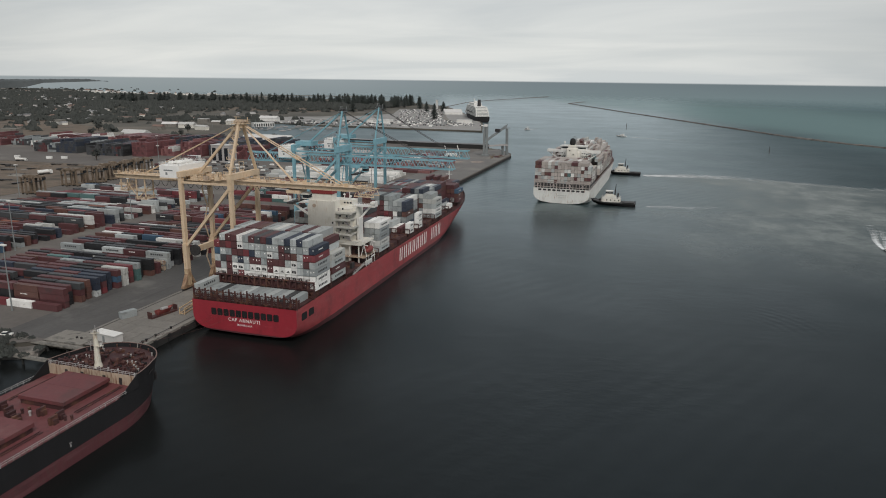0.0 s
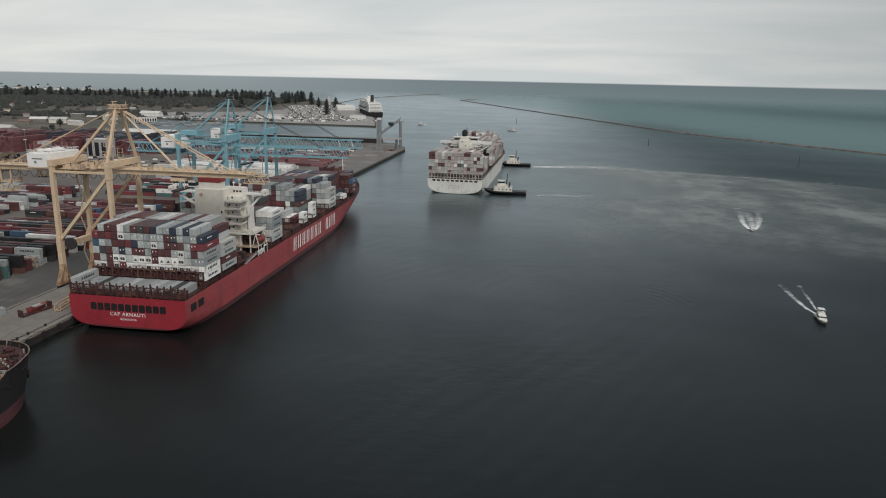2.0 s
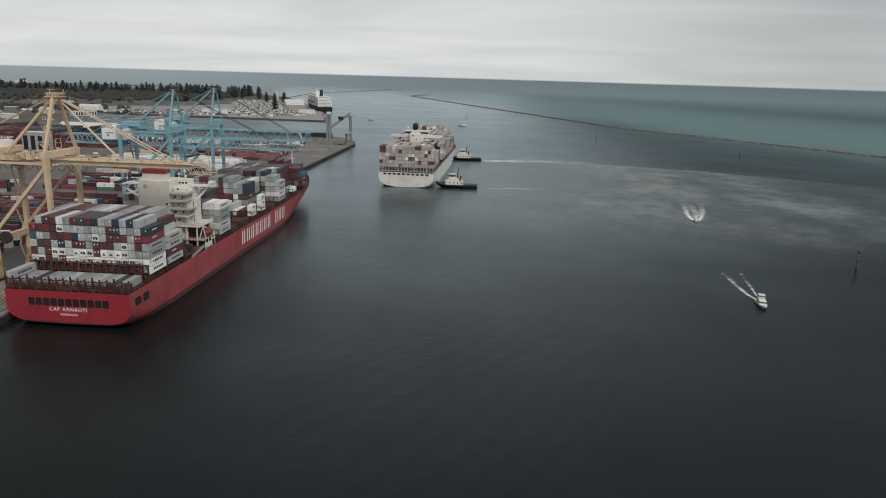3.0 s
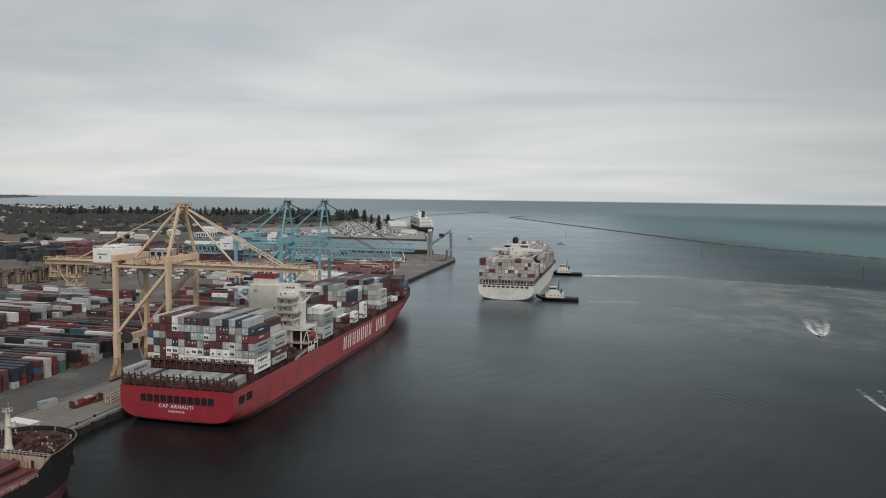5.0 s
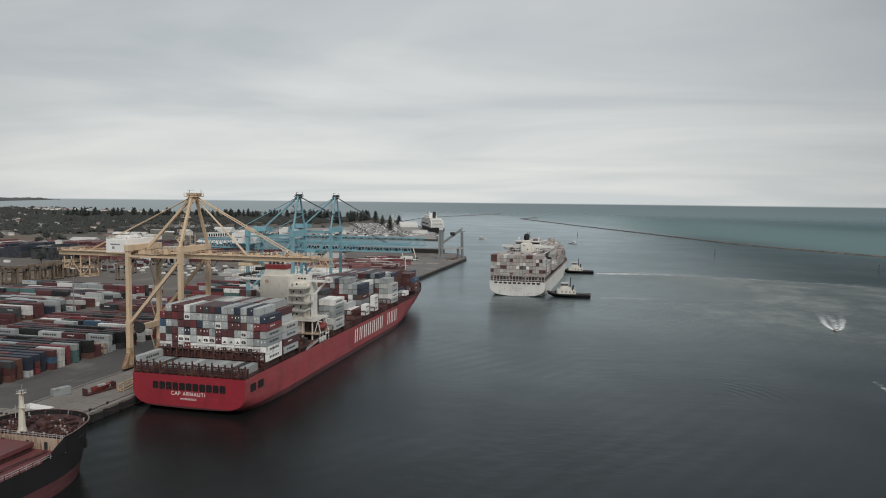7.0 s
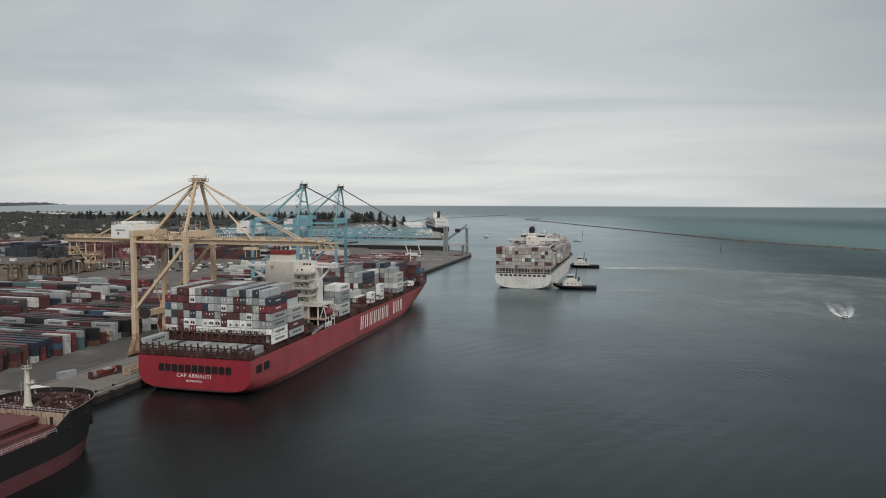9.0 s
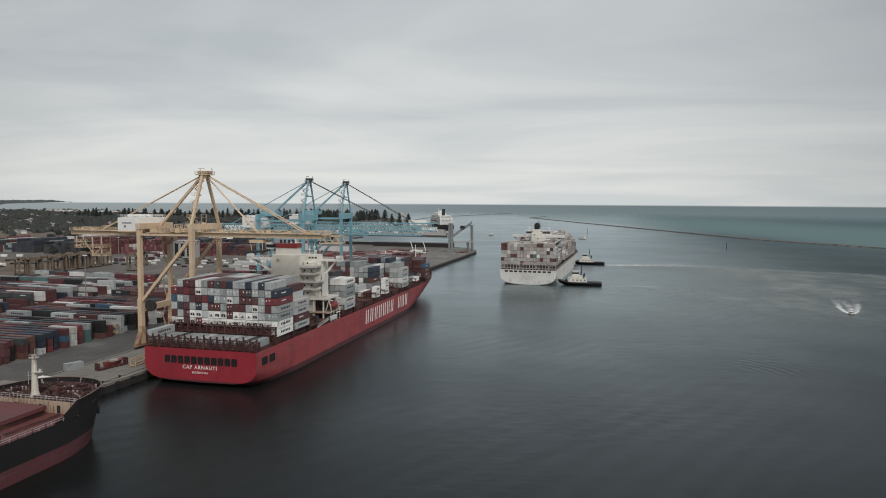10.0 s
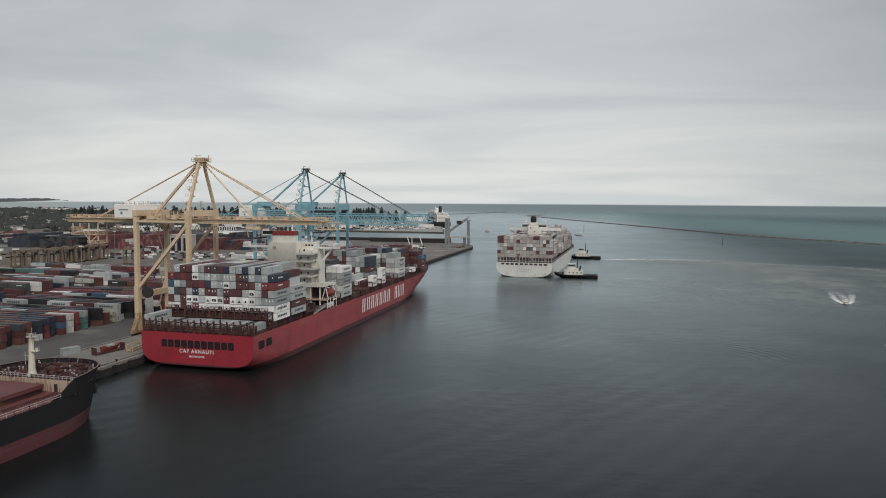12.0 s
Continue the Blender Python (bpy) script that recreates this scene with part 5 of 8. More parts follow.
    bridge = block("bridge", -10.5, 10.5, 55.5, 64.5, 38.9, 42.3, "white", S, "white wheelhouse")
    part("bridge_window", B((-10.0, 10.0, 55.35, 55.55, 40.4, 41.5)), M["glass"], bridge)
    part("bridge_roof", B((-11.2, 11.2, 54.8, 65, 42.3, 42.7)), M["white"], bridge)
    part("bridge_deck", B((-12, 12, 54.6, 66, 36.9, 38.95)), M["white"], bridge)
    for s in (-1, 1):
        wing = part("bridge_wing", B((min(s * 12, s * 21.9), max(s * 12, s * 21.9), 56, 61, 37.1, 37.7)), M["white"], S, "white bridge wing")
        for xa, xb, ya, yb in ((12, 21.9, 55.95, 56.15), (12, 21.9, 60.85, 61.05), (21.7, 21.95, 56.15, 60.85)):
            part("wing_bulwark", B((min(s * xa, s * xb), max(s * xa, s * xb), ya, yb, 37.2, 39.2)), M["white"], wing)
        part("wing_brace", beams([((s * 11, 58, 30.5), (s * 20.6, 58, 37.0))], 0.9), M["white"], wing)
        part("wing_brace", beams([((s * 16.4, 58, 34.2), (s * 15.6, 58, 37.0))], 0.6), M["white"], wing)
        b = bmesh.new()
        rod(b, (s * 8.4, 62, 42.6), (s * 8.4, 62, 44.6), 0.25)
        rod(b, (s * 8.4, 62, 44.4), (s * 8.4, 62, 45.6), 0.9, 0.6, n=12)
        part("aerial_dome", b, M["white"], bridge, "white aerial dome")
    b = bmesh.new()
    for x in (-1.6, 1.6):
        beam(b, (x, 60, 42.6), (x * 0.4, 60, 50.5), 0.45)
    beam(b, (-2.2, 60, 48.8), (2.2, 60, 48.8), 0.2)
    beam(b, (-3, 60, 46.6), (3, 60, 46.6), 0.35)
    part("radar_mast", b, M["crane_grey"], S, "grey radar mast with yards")
    # the deck house stands low behind the stacks
    for ob in S.children:
        if ob.name.split(".")[0] in ("casing", "funnel", "accommodation", "bridge", "bridge_wing", "radar_mast"):
            ob.location.z = -3.2
    for s in (-1, 1):
        b = bmesh.new()
        rails(b, [(s * 21.2, 1, 11.4), (s * 21.2, 200, 11.4)], 1.2, 3.0, 0.06)
        part("deck_rail", b, M["rail"], S)
    part("hatch_deck", B((-18.0, 18.0, 66, 215, 11, 14.5)), M["deck_brown"], S)
    rnd = random.Random(5)
    mine = JOINED.setdefault("on the white ship", [])
    W = dict(where="on the white ship", single=False)
    ship_bay(rnd, -21.42, 2.5, 15.2, [6] * 16 + [5], WHITE_SHIP_MIX, after=[0] * 17, **W)
    ship_bay(rnd, -21.42, 16.5, 15.2, [6] * 15 + [5, 4], WHITE_SHIP_MIX, **W)
    ship_bay(rnd, -21.42, 29.5, 15.2, [6] * 14 + [5, 4, 4], WHITE_SHIP_MIX, **W)
    for i in range(12):
        n = 17 if i < 8 else 15 if i < 10 else 11
        p = [rnd.choice((5, 6, 6, 7)) for _ in range(n)]
        p[-3:] = [6, 5, rnd.choice((3, 4, 5))]
        ship_bay(rnd, -n * 1.26, 68 + i * 14, 14.6, p, WHITE_SHIP_MIX, **W)
    to_world = S.matrix_basis.copy()
    JOINED["on the white ship"] = [(a, b_, to_world @ m, c, d) for a, b_, m, c, d in mine]
    join_containers("on the white ship", "pale beige, grey and maroon containers stacked on the white ship")


def bulk_carrier():
    L_ = 190.0
    S = thing("bulk_carrier", "black and red bulk carrier moored bow-on beside the quay", "ship", at=(20.4, -47.2 - L_, 0))
    args = dict(length=L_, beam_=31.0, flare=0.07, bow=24.0, sheer=0.8, stern_low=1.0, bow_blunt=2.4, fine=1.0, blunt_low=2.1)
    bm, _ = hull(deck=9.6, z_split=(-3.0, 3.7), **args)
    part("lower_hull", bm, M["hull_rust"], S, "worn dark red antifouling")
    bm, top = hull(deck=9.6, z_split=(3.7, 1e9), **args)
    part("upper_hull", bm, M["hull_black"], S, "black painted upper hull")
    part("deck", deck_plate(top, -0.05), M["deck_red"], S, "dusty red main deck")
    # raised forecastle
    fo = [(w, y, z) for w, y, z in top if y > L_ - 19]
    b = bmesh.new()
    for s in (-1, 1):
        lo = [b.verts.new((s * w, y, z - 0.02)) for w, y, z in fo]
        hi = [b.verts.new((s * min(w * 1.0 + 0.25, 15.75), y + (0.9 if y > L_ - 8 else 0), 13.6)) for w, y, z in fo]
        for i in range(len(fo) - 1):
            q = (lo[i], lo[i + 1], hi[i + 1], hi[i])
            b.faces.new(q if s > 0 else q[::-1])
    bmesh.ops.remove_doubles(b, verts=b.verts, dist=0.03)
    part("forecastle_side", b, M["hull_black"], S)
    b = bmesh.new()
    rows = [(b.verts.new((-w + 0.1, y, 12.55)), b.verts.new((w - 0.1, y, 12.55))) for w, y, z in fo]
    for p, q in zip(rows, rows[1:]):
        b.faces.new((p[0], p[1], q[1], q[0]))
    part("forecastle_deck", b, M["deck_brown"], S, "dark red-brown forecastle deck")
    w0, y0 = fo[0][0], fo[0][1]
    part("forecastle_front", B((-w0, w0, y0, y0 + 0.3, 9.3, 12.6)), M["stained"], S, "rust-stained cream forecastle bulkhead")
    for x in (-9, -3.5, 4, 9.5):
        part("door", B((x - 0.5, x + 0.5, y0 - 0.06, y0 + 0.05, 9.6, 11.6)), M["steel"], S)
    b = bmesh.new()
    rails(b, [(-w0, y0, 12.6), (w0, y0, 12.6)], 1.1, 1.2, 0.05)
    part("guard_rail", b, M["rail"], S, "dull white guard rail")
    b = bmesh.new()
    side = [(w - 0.1, y, z) for w, y, z in top if 40 < y < L_ - 18]
    for s in (-1, 1):
        b = bmesh.new()
        rails(b, [(s * p[0], p[1], p[2]) for p in side], 1.1, 1.5, 0.05)
        part("guard_rail", b, M["rail"], S)
    # foremast
    b = bmesh.new()
    rod(b, (0, L_ - 15, 12.5), (0, L_ - 15, 14.0), 1.25, 0.85, n=10)
    rod(b, (0, L_ - 15, 14.0), (0, L_ - 15, 23.4), 0.85, 0.5, n=10)
    mast = part("foremast", b, M["mast_cream"], S, "cream steel foremast")
    part("light_platform", B((-0.4, 1.9, L_ - 15.7, L_ - 14.3, 18.9, 19.1), (-0.9, 0.9, L_ - 15.8, L_ - 14.2, 22.6, 22.75)), M["mast_cream"], mast)
    b = bmesh.new()
    rails(b, [(1.8, L_ - 15.6, 19.1), (1.8, L_ - 14.4, 19.1)], 0.9, 0.6, 0.04)
    rails(b, [(-0.8, L_ - 15.7, 22.75), (0.8, L_ - 15.7, 22.75), (0.8, L_ - 14.3, 22.75)], 0.9, 0.6, 0.04)
    rod(b, (0.3, L_ - 15, 22.8), (0.3, L_ - 15, 25.0), 0.06)
    for i in range(20):
        beam(b, (-0.95 + i * 0.015, L_ - 15.35, 13.4 + i * 0.45), (-0.95 + i * 0.015, L_ - 14.65, 13.4 + i * 0.45), 0.06)
    part("mast_ladder", b, M["rail"], mast)
    rod_b = bmesh.new()
    rod(rod_b, (1.6, L_ - 15, 19.1), (1.6, L_ - 15, 19.7), 0.28, n=8)
    part("mast_light", rod_b, M["white"], mast)
    b = bmesh.new()
    rod(b, (-9.5, L_ - 7.5, 12.5), (-9.5, L_ - 7.5, 16.6), 0.09)
    beam(b, (-10.3, L_ - 7.5, 15.6), (-8.7, L_ - 7.5, 15.6), 0.08)
    part("jackstaff", b, M["rail"], S)
    # winches, bollards, vents
    rnd = random.Random(4)
    for i in range(300):
        x, y = rnd.uniform(-13.6, 13.6), L_ - rnd.uniform(2, 17.5)
        if (x / 14.5) ** 2 + (max(0.0, y - (L_ - 20)) / 18.5) ** 2 > 0.92 or abs(x) < 1.5:
            continue
        b = bmesh.new()
        if i % 3 == 0:
            rod(b, (x - 0.5, y, 13.0), (x + 0.5, y, 13.0), 0.36, n=8)
            add_box(b, x - 0.65, x - 0.5, y - 0.4, y + 0.4, 12.5, 13.35)
            add_box(b, x + 0.5, x + 0.65, y - 0.4, y + 0.4, 12.5, 13.35)
            part("winch", b, M["deck_brown"] if i % 2 else M["ship_maroon"], S)
        elif i % 3 == 1:
            rod(b, (x, y, 12.5), (x, y, 13.2), 0.22, n=8)
            rod(b, (x + 0.7, y, 12.5), (x + 0.7, y, 13.2), 0.22, n=8)
            part("bollard", b, M["black"] if i % 2 else M["deck_brown"], S)
        else:
            rod(b, (x, y, 12.5), (x, y, 13.25), 0.14, n=8)
            rod(b, (x, y, 13.1), (x, y, 13.4), 0.26, n=8)
            part("vent_head", b, M["rail"] if i % 12 == 5 else M["ship_maroon"], S)
    # hatches with their coamings
    for k in range(5):
        ya = L_ - 35.0 - k * 26.3
        hw = 7.3 if k == 0 else 9.0
        part("hatch_coaming", B((-hw + 0.4, hw - 0.4, ya + 0.3, ya + 15.7, 9.4, 10.9)), M["deck_brown"], S)
        part("hatch_cover", B((-hw, hw, ya, ya + 7.95, 10.9, 11.9)), M["deck_red"], S, "flat red hatch cover")
        part("hatch_cover", B((-hw, hw, ya + 8.0, ya + 16.0, 10.9, 11.9)), M["deck_red"], S, "flat red hatch cover")
        for i in range(14):
            x = rnd.uniform(-13, 13)
            y = ya - rnd.uniform(2, 8.5)
            b = bmesh.new()
            if i % 2:
                rod(b, (x, y, 9.5), (x, y, 10.6), 0.3)
                rod(b, (x, y, 10.5), (x, y, 10.85), 0.4, n=10)
                part("vent_head", b, M["rail"] if i % 8 == 1 else M["deck_brown"], S)
            else:
                add_box(b, x - 1.0, x + 1.0, y - 0.7, y + 0.7, 9.5, 10.9)
                add_box(b, x - 0.3, x + 0.3, y - 1.2, y + 1.2, 9.5, 11.6)
                part("deck_winch", b, M["deck_brown"], S)
        b = bmesh.new()
        rod(b, (0, ya - 5, 9.5), (0, ya - 5, 15.5), 1.0, 0.9, n=10)
        beam(b, (0, ya - 5, 15), (6, ya - 14, 16), 0.6)
        if k:
            part("deck_crane", b, M["deck_brown"], S)
        else:
            b.free()
        for x in (-10.5, -11.3, 10.5, 11.3):
            b = bmesh.new()
            rod(b, (x, ya, 9.9), (x, ya + 16, 9.9), 0.12, n=6)
            part("deck_pipe", b, M["deck_brown"], S)
    # swept bulwark at the break of the forecastle
    for s in (-1, 1):
        b = bmesh.new()
        v = [b.verts.new(p) for p in ((s * 15.3, y0 - 7.5, 9.6), (s * 15.5, y0, 9.6), (s * 15.5, y0, 13.6), (s * 15.45, y0 - 2.5, 12.2), (s * 15.4, y0 - 5, 10.7))]
        f = b.faces.new(v)
        g = bmesh.ops.extrude_face_region(b, geom=[f])
        for q in g["geom"]:
            if isinstance(q, bmesh.types.BMVert):
                q.co.x -= s * 0.25
        bmesh.ops.recalc_face_normals(b, faces=b.faces)
        part("bulwark", b, M["hull_black"], S)
    b = bmesh.new()
    for s in (-1, 1):
        pts = [(s * min(w + 0.25, 15.75), y + (0.9 if y > L_ - 8 else 0), 13.62) for w, y, z in fo]
        for p, q in zip(pts, pts[1:]):
            if (Vector(p) - Vector(q)).length > 0.05:
                beam(b, p, q, 0.34, 0.12)
    part("cap_rail", b, M["cap"], S, "worn brown cap of the forecastle bulwark")
    # small pale rollers and lamps round the rim
    inner = [(w - 0.7, y) for w, y, z in fo if w > 2.5]
    for i, (w, y) in enumerate(inner[::2]):
        for s in (-1, 1):
            b = bmesh.new()
            rod(b, (s * w, y, 12.5), (s * w, y, 13.3), 0.16, n=8)
            rod(b, (s * w, y, 13.2), (s * w, y, 13.5), 0.24, n=8)
            part("roller", b, M["rail"] if i % 3 == 0 else M["deck_brown"], S)
    for s in (-1, 1):
        b = bmesh.new()
        for i in range(12):
            rod(b, (s * (3.2 + 0.12 * i), L_ - 10.5 + 0.55 * i, 12.75), (s * (3.2 + 0.12 * i), L_ - 10.2 + 0.55 * i, 12.75), 0.2, n=6)
        part("anchor_chain", b, M["steel"], S, "dark anchor chain across the deck")
        b = bmesh.new()
        rod(b, (s * 3.0 - 1.0, L_ - 11.5, 13.5), (s * 3.0 + 1.0, L_ - 11.5, 13.5), 0.85, n=12)
        add_box(b, s * 3.0 - 1.3, s * 3.0 - 1.0, L_ - 12.4, L_ - 10.6, 12.5, 14.0)
        add_box(b, s * 3.0 + 1.0, s * 3.0 + 1.3, L_ - 12.4, L_ - 10.6, 12.5, 14.0)
        part("windlass", b, M["deck_brown"], S, "rusty brown anchor windlass")
    part("anchor", beams([((10.6, L_ - 5.2, 6.0), (10.6, L_ - 5.2, 8.6))], 0.6), M["steel"], S)
    part("lettering", beams([((14.75, L_ - 12.4, 11.4), (13.5, L_ - 9.2, 11.4))], 0.06, 0.38), M["steel"], S, "dull bar of unreadable lettering")
    part("deck_house", B((-13, 13, 12, 28, 9.5, 30)), M["cream"], S)
    for y in (L_ - 42, L_ - 75):
        part("draught_mark", B((15.45, 15.58, y, y + 0.3, 4.8, 5.5), (15.45, 15.58, y - 0.15, y + 0.5, 5.8, 5.95)), M["rail"], S, "white bar of unreadable marks")


def tug(y, x0):
    S = thing("tugboat", "black-hulled tugboat with cream wheelhouse pushing the white ship", "tugboat", "harbour tugs", at=(x0, y, 0), rz=90)
    S.matrix_basis = S.matrix_basis @ Matrix.Scale(1.13, 4)
    bm, top = hull(29, 10, 2.3, flare=0.3, stern_low=0.3, run=5, bow=12, sheer=1.5, stern_knee=1.6, z_split=(-1.0, 1e9), levels=5, stations=20)
    part("hull", bm, M["hull_black"], S, "black hull with tyre fender")
    part("deck", deck_plate(top, -0.2), M["steel"], S)
    b = bmesh.new()
    pts = [(w + 0.1, yy, z - 0.3) for w, yy, z in top]
    for s in (-1, 1):
        for p, q in zip(pts, pts[1:]):
            if (Vector(p) - Vector(q)).length > 0.05:
                rod(b, (s * p[0], p[1], p[2]), (s * q[0], q[1], q[2]), 0.4, n=6)
    part("rubbing_strake", b, M["black"], S)
    def block(name, x0, x1, y0, y1, z0, z1, key, parent, label="", k=0.3):
        bb = B((x0, x1, y0, y1, z0, z1))
        bmesh.ops.bevel(bb, geom=[e for e in bb.edges if abs(e.verts[0].co.z - e.verts[1].co.z) > 0.5], offset=k, segments=2, affect="EDGES")
        return part(name, bb, M[key], parent, label)
    deck_house = block("deck_house", -3.2, 3.2, 9.8, 22.4, 2.4, 4.9, "cream", S, "cream deck house", 0.8)
    block("upper_house", -2.6, 2.6, 13.2, 20.4, 4.9, 6.9, "cream", S, "", 0.6)
    wheelhouse = block("wheelhouse", -2.0, 2.0, 15.2, 19.6, 6.9, 9.5, "cream", S, "cream wheelhouse", 0.9)
    block("window_band", -2.05, 2.05, 15.15, 19.65, 7.9, 8.9, "glass", wheelhouse, "", 0.9)
    b = bmesh.new()
    rod(b, (-1.7, 12.0, 4.9), (-1.7, 11.6, 8.2), 0.6, 0.5)
    rod(b, (1.7, 12.0, 4.9), (1.7, 11.6, 8.2), 0.6, 0.5)
    part("funnel", b, M["steel"], S, "dark twin funnels")
    b = bmesh.new()
    rod(b, (0, 13.8, 6.9), (0, 13.4, 14.2), 0.45, 0.2)
    beam(b, (-1.2, 13.5, 11.6), (1.2, 13.5, 11.6), 0.2)
    beam(b, (-0.7, 13.5, 13.0), (0.7, 13.5, 13.0), 0.18)
    part("mast", b, M["steel"], S, "dark signal mast")
    b = bmesh.new()
    rod(b, (-1, 23.5, 3.4), (1, 23.5, 3.4), 0.7, n=10)
    part("winch", b, M["steel"], S)
    b = bmesh.new()
    rails(b, [(-3.1, 9.9, 4.9), (-3.1, 22.2, 4.9), (3.1, 22.2, 4.9), (3.1, 9.9, 4.9), (-3.1, 9.9, 4.9)], 1.0, 1.5, 0.06)
    part("guard_rail", b, M["white"], deck_house)
    part("brow", B((-2.3, 2.3, 14.9, 19.9, 9.5, 9.75)), M["white"], wheelhouse)
    for y in (11.0, 13.6, 16.2, 18.8):
        for s in (-1, 1):
            x = s * 3.22
            part("port_window", B((min(x, x - s * 0.1), max(x, x - s * 0.1), y - 0.4, y + 0.4, 3.4, 4.2)), M["glass"], deck_house)
    part("tow_deck", B((-3.6, 3.6, 1.0, 8.6, 2.3, 2.75)), M["steel"], S)
    part("life_raft", B((-2.6, -1.8, 20.6, 21.9, 4.95, 5.65)), M["white"], S)
    for k in range(7):
        b = bmesh.new()
        rod(b, (4.9, 3.2 + k * 2.6, 1.6), (5.35, 3.2 + k * 2.6, 1.6), 0.6, n=10)
        part("tyre_fender", b, M["black"], S)


def motor_boat(at, length, rz, label):
    S = thing("motor_boat", label, "boat", "small boats", at=at, rz=rz)
    k = length / 12.0
    bm, top = hull(12 * k, 3.8 * k, 1.2 * k, flare=0.2, stern_low=0.1, run=2 * k, bow=6.5 * k, sheer=0.6 * k, stern_knee=0.5 * k, z_split=(-0.4, 1e9), levels=4, stations=16)
    part("hull", bm, M["white"], S)
    part("deck", deck_plate(top, -0.05), M["cream"], S)
    part("cabin", B((-1.45 * k, 1.45 * k, 2.6 * k, 7.6 * k, 1.1 * k, 2.5 * k)), M["white"], S)
    part("window_band", B((-1.5 * k, 1.5 * k, 3.2 * k, 7.66 * k, 1.7 * k, 2.2 * k)), M["glass"], S)
    part("flybridge", B((-1.3 * k, 1.3 * k, 2.4 * k, 5.6 * k, 2.5 * k, 3.1 * k)), M["white"], S)
    b = B((-1.3 * k, 1.3 * k, 2.2 * k, 5.2 * k, 4.4 * k, 4.52 * k))
    for x in (-1.2, 1.2):
        for yy in (2.4, 5.0):
            beam(b, (x * k, yy * k, 3.0 * k), (x * k, yy * k, 4.4 * k), 0.08 * k)
    part("hardtop", b, M["white"], S)


def wake(name, pts, w0, w1, label, seed=1, dense=0.55):
    """Foam on the water along a line; the foam thins towards its edges and its end."""
    P = [Vector((*p, 0.05)) for p in pts]
    fine = []
    for a, b_ in zip(P, P[1:]):
        fine += [a.lerp(b_, i / 8) for i in range(8)]
    fine.append(P[-1])
    n = len(fine)
    me = bpy.data.meshes.new(name)
    verts, faces, dens = [], [], []
    for i, p in enumerate(fine):
        d = (fine[min(i + 1, n - 1)] - fine[max(i - 1, 0)]).normalized()
        s = Vector((-d.y, d.x, 0))
        w = w0 + (w1 - w0) * i / (n - 1)
        for k in (-1, -0.5, 0, 0.5, 1):
            verts.append(p + s * w * k)
            dens.append(dense * (1 - abs(k)) ** 0.7 * (1 - (i / (n - 1)) ** 1.3) + (0.05 if abs(k) < 1 else -0.5))
    for i in range(n - 1):
        for k in range(4):
            a = i * 5 + k
            faces.append((a, a + 1, a + 6, a + 5))
    me.from_pydata(verts, [], faces)
    at = me.attributes.new("dense", "FLOAT", "POINT")
    at.data.foreach_set("value", dens)
    me.materials.append(M["foam"])
    return tagged(new(name, me), label, "wake", "", "structure")


# ---------------- quay cranes ----------------
def lattice(bm, x0, x1, y, z0, z1, w, step, t):
    """A box truss along x."""
    for yy in (y - w / 2, y + w / 2):
        for z in (z0, z1):
            beam(bm, (x0, yy, z), (x1, yy, z), t)
    n = int(abs(x1 - x0) / step)
    for i in range(n):
        a, b = x0 + (x1 - x0) * i / n, x0 + (x1 - x0) * (i + 1) / n
        m = (a + b) / 2
        for yy in (y - w / 2, y + w / 2):
            beam(bm, (a, yy, z0), (m, yy, z1), t * 0.6)
            beam(bm, (m, yy, z1), (b, yy, z0), t * 0.6)
        beam(bm, (a, y - w / 2, z1), (m, y + w / 2, z1), t * 0.5)
        beam(bm, (m, y + w / 2, z1), (b, y - w / 2, z1), t * 0.5)
        beam(bm, (a, y - w / 2, z0), (a, y + w / 2, z0), t * 0.5)


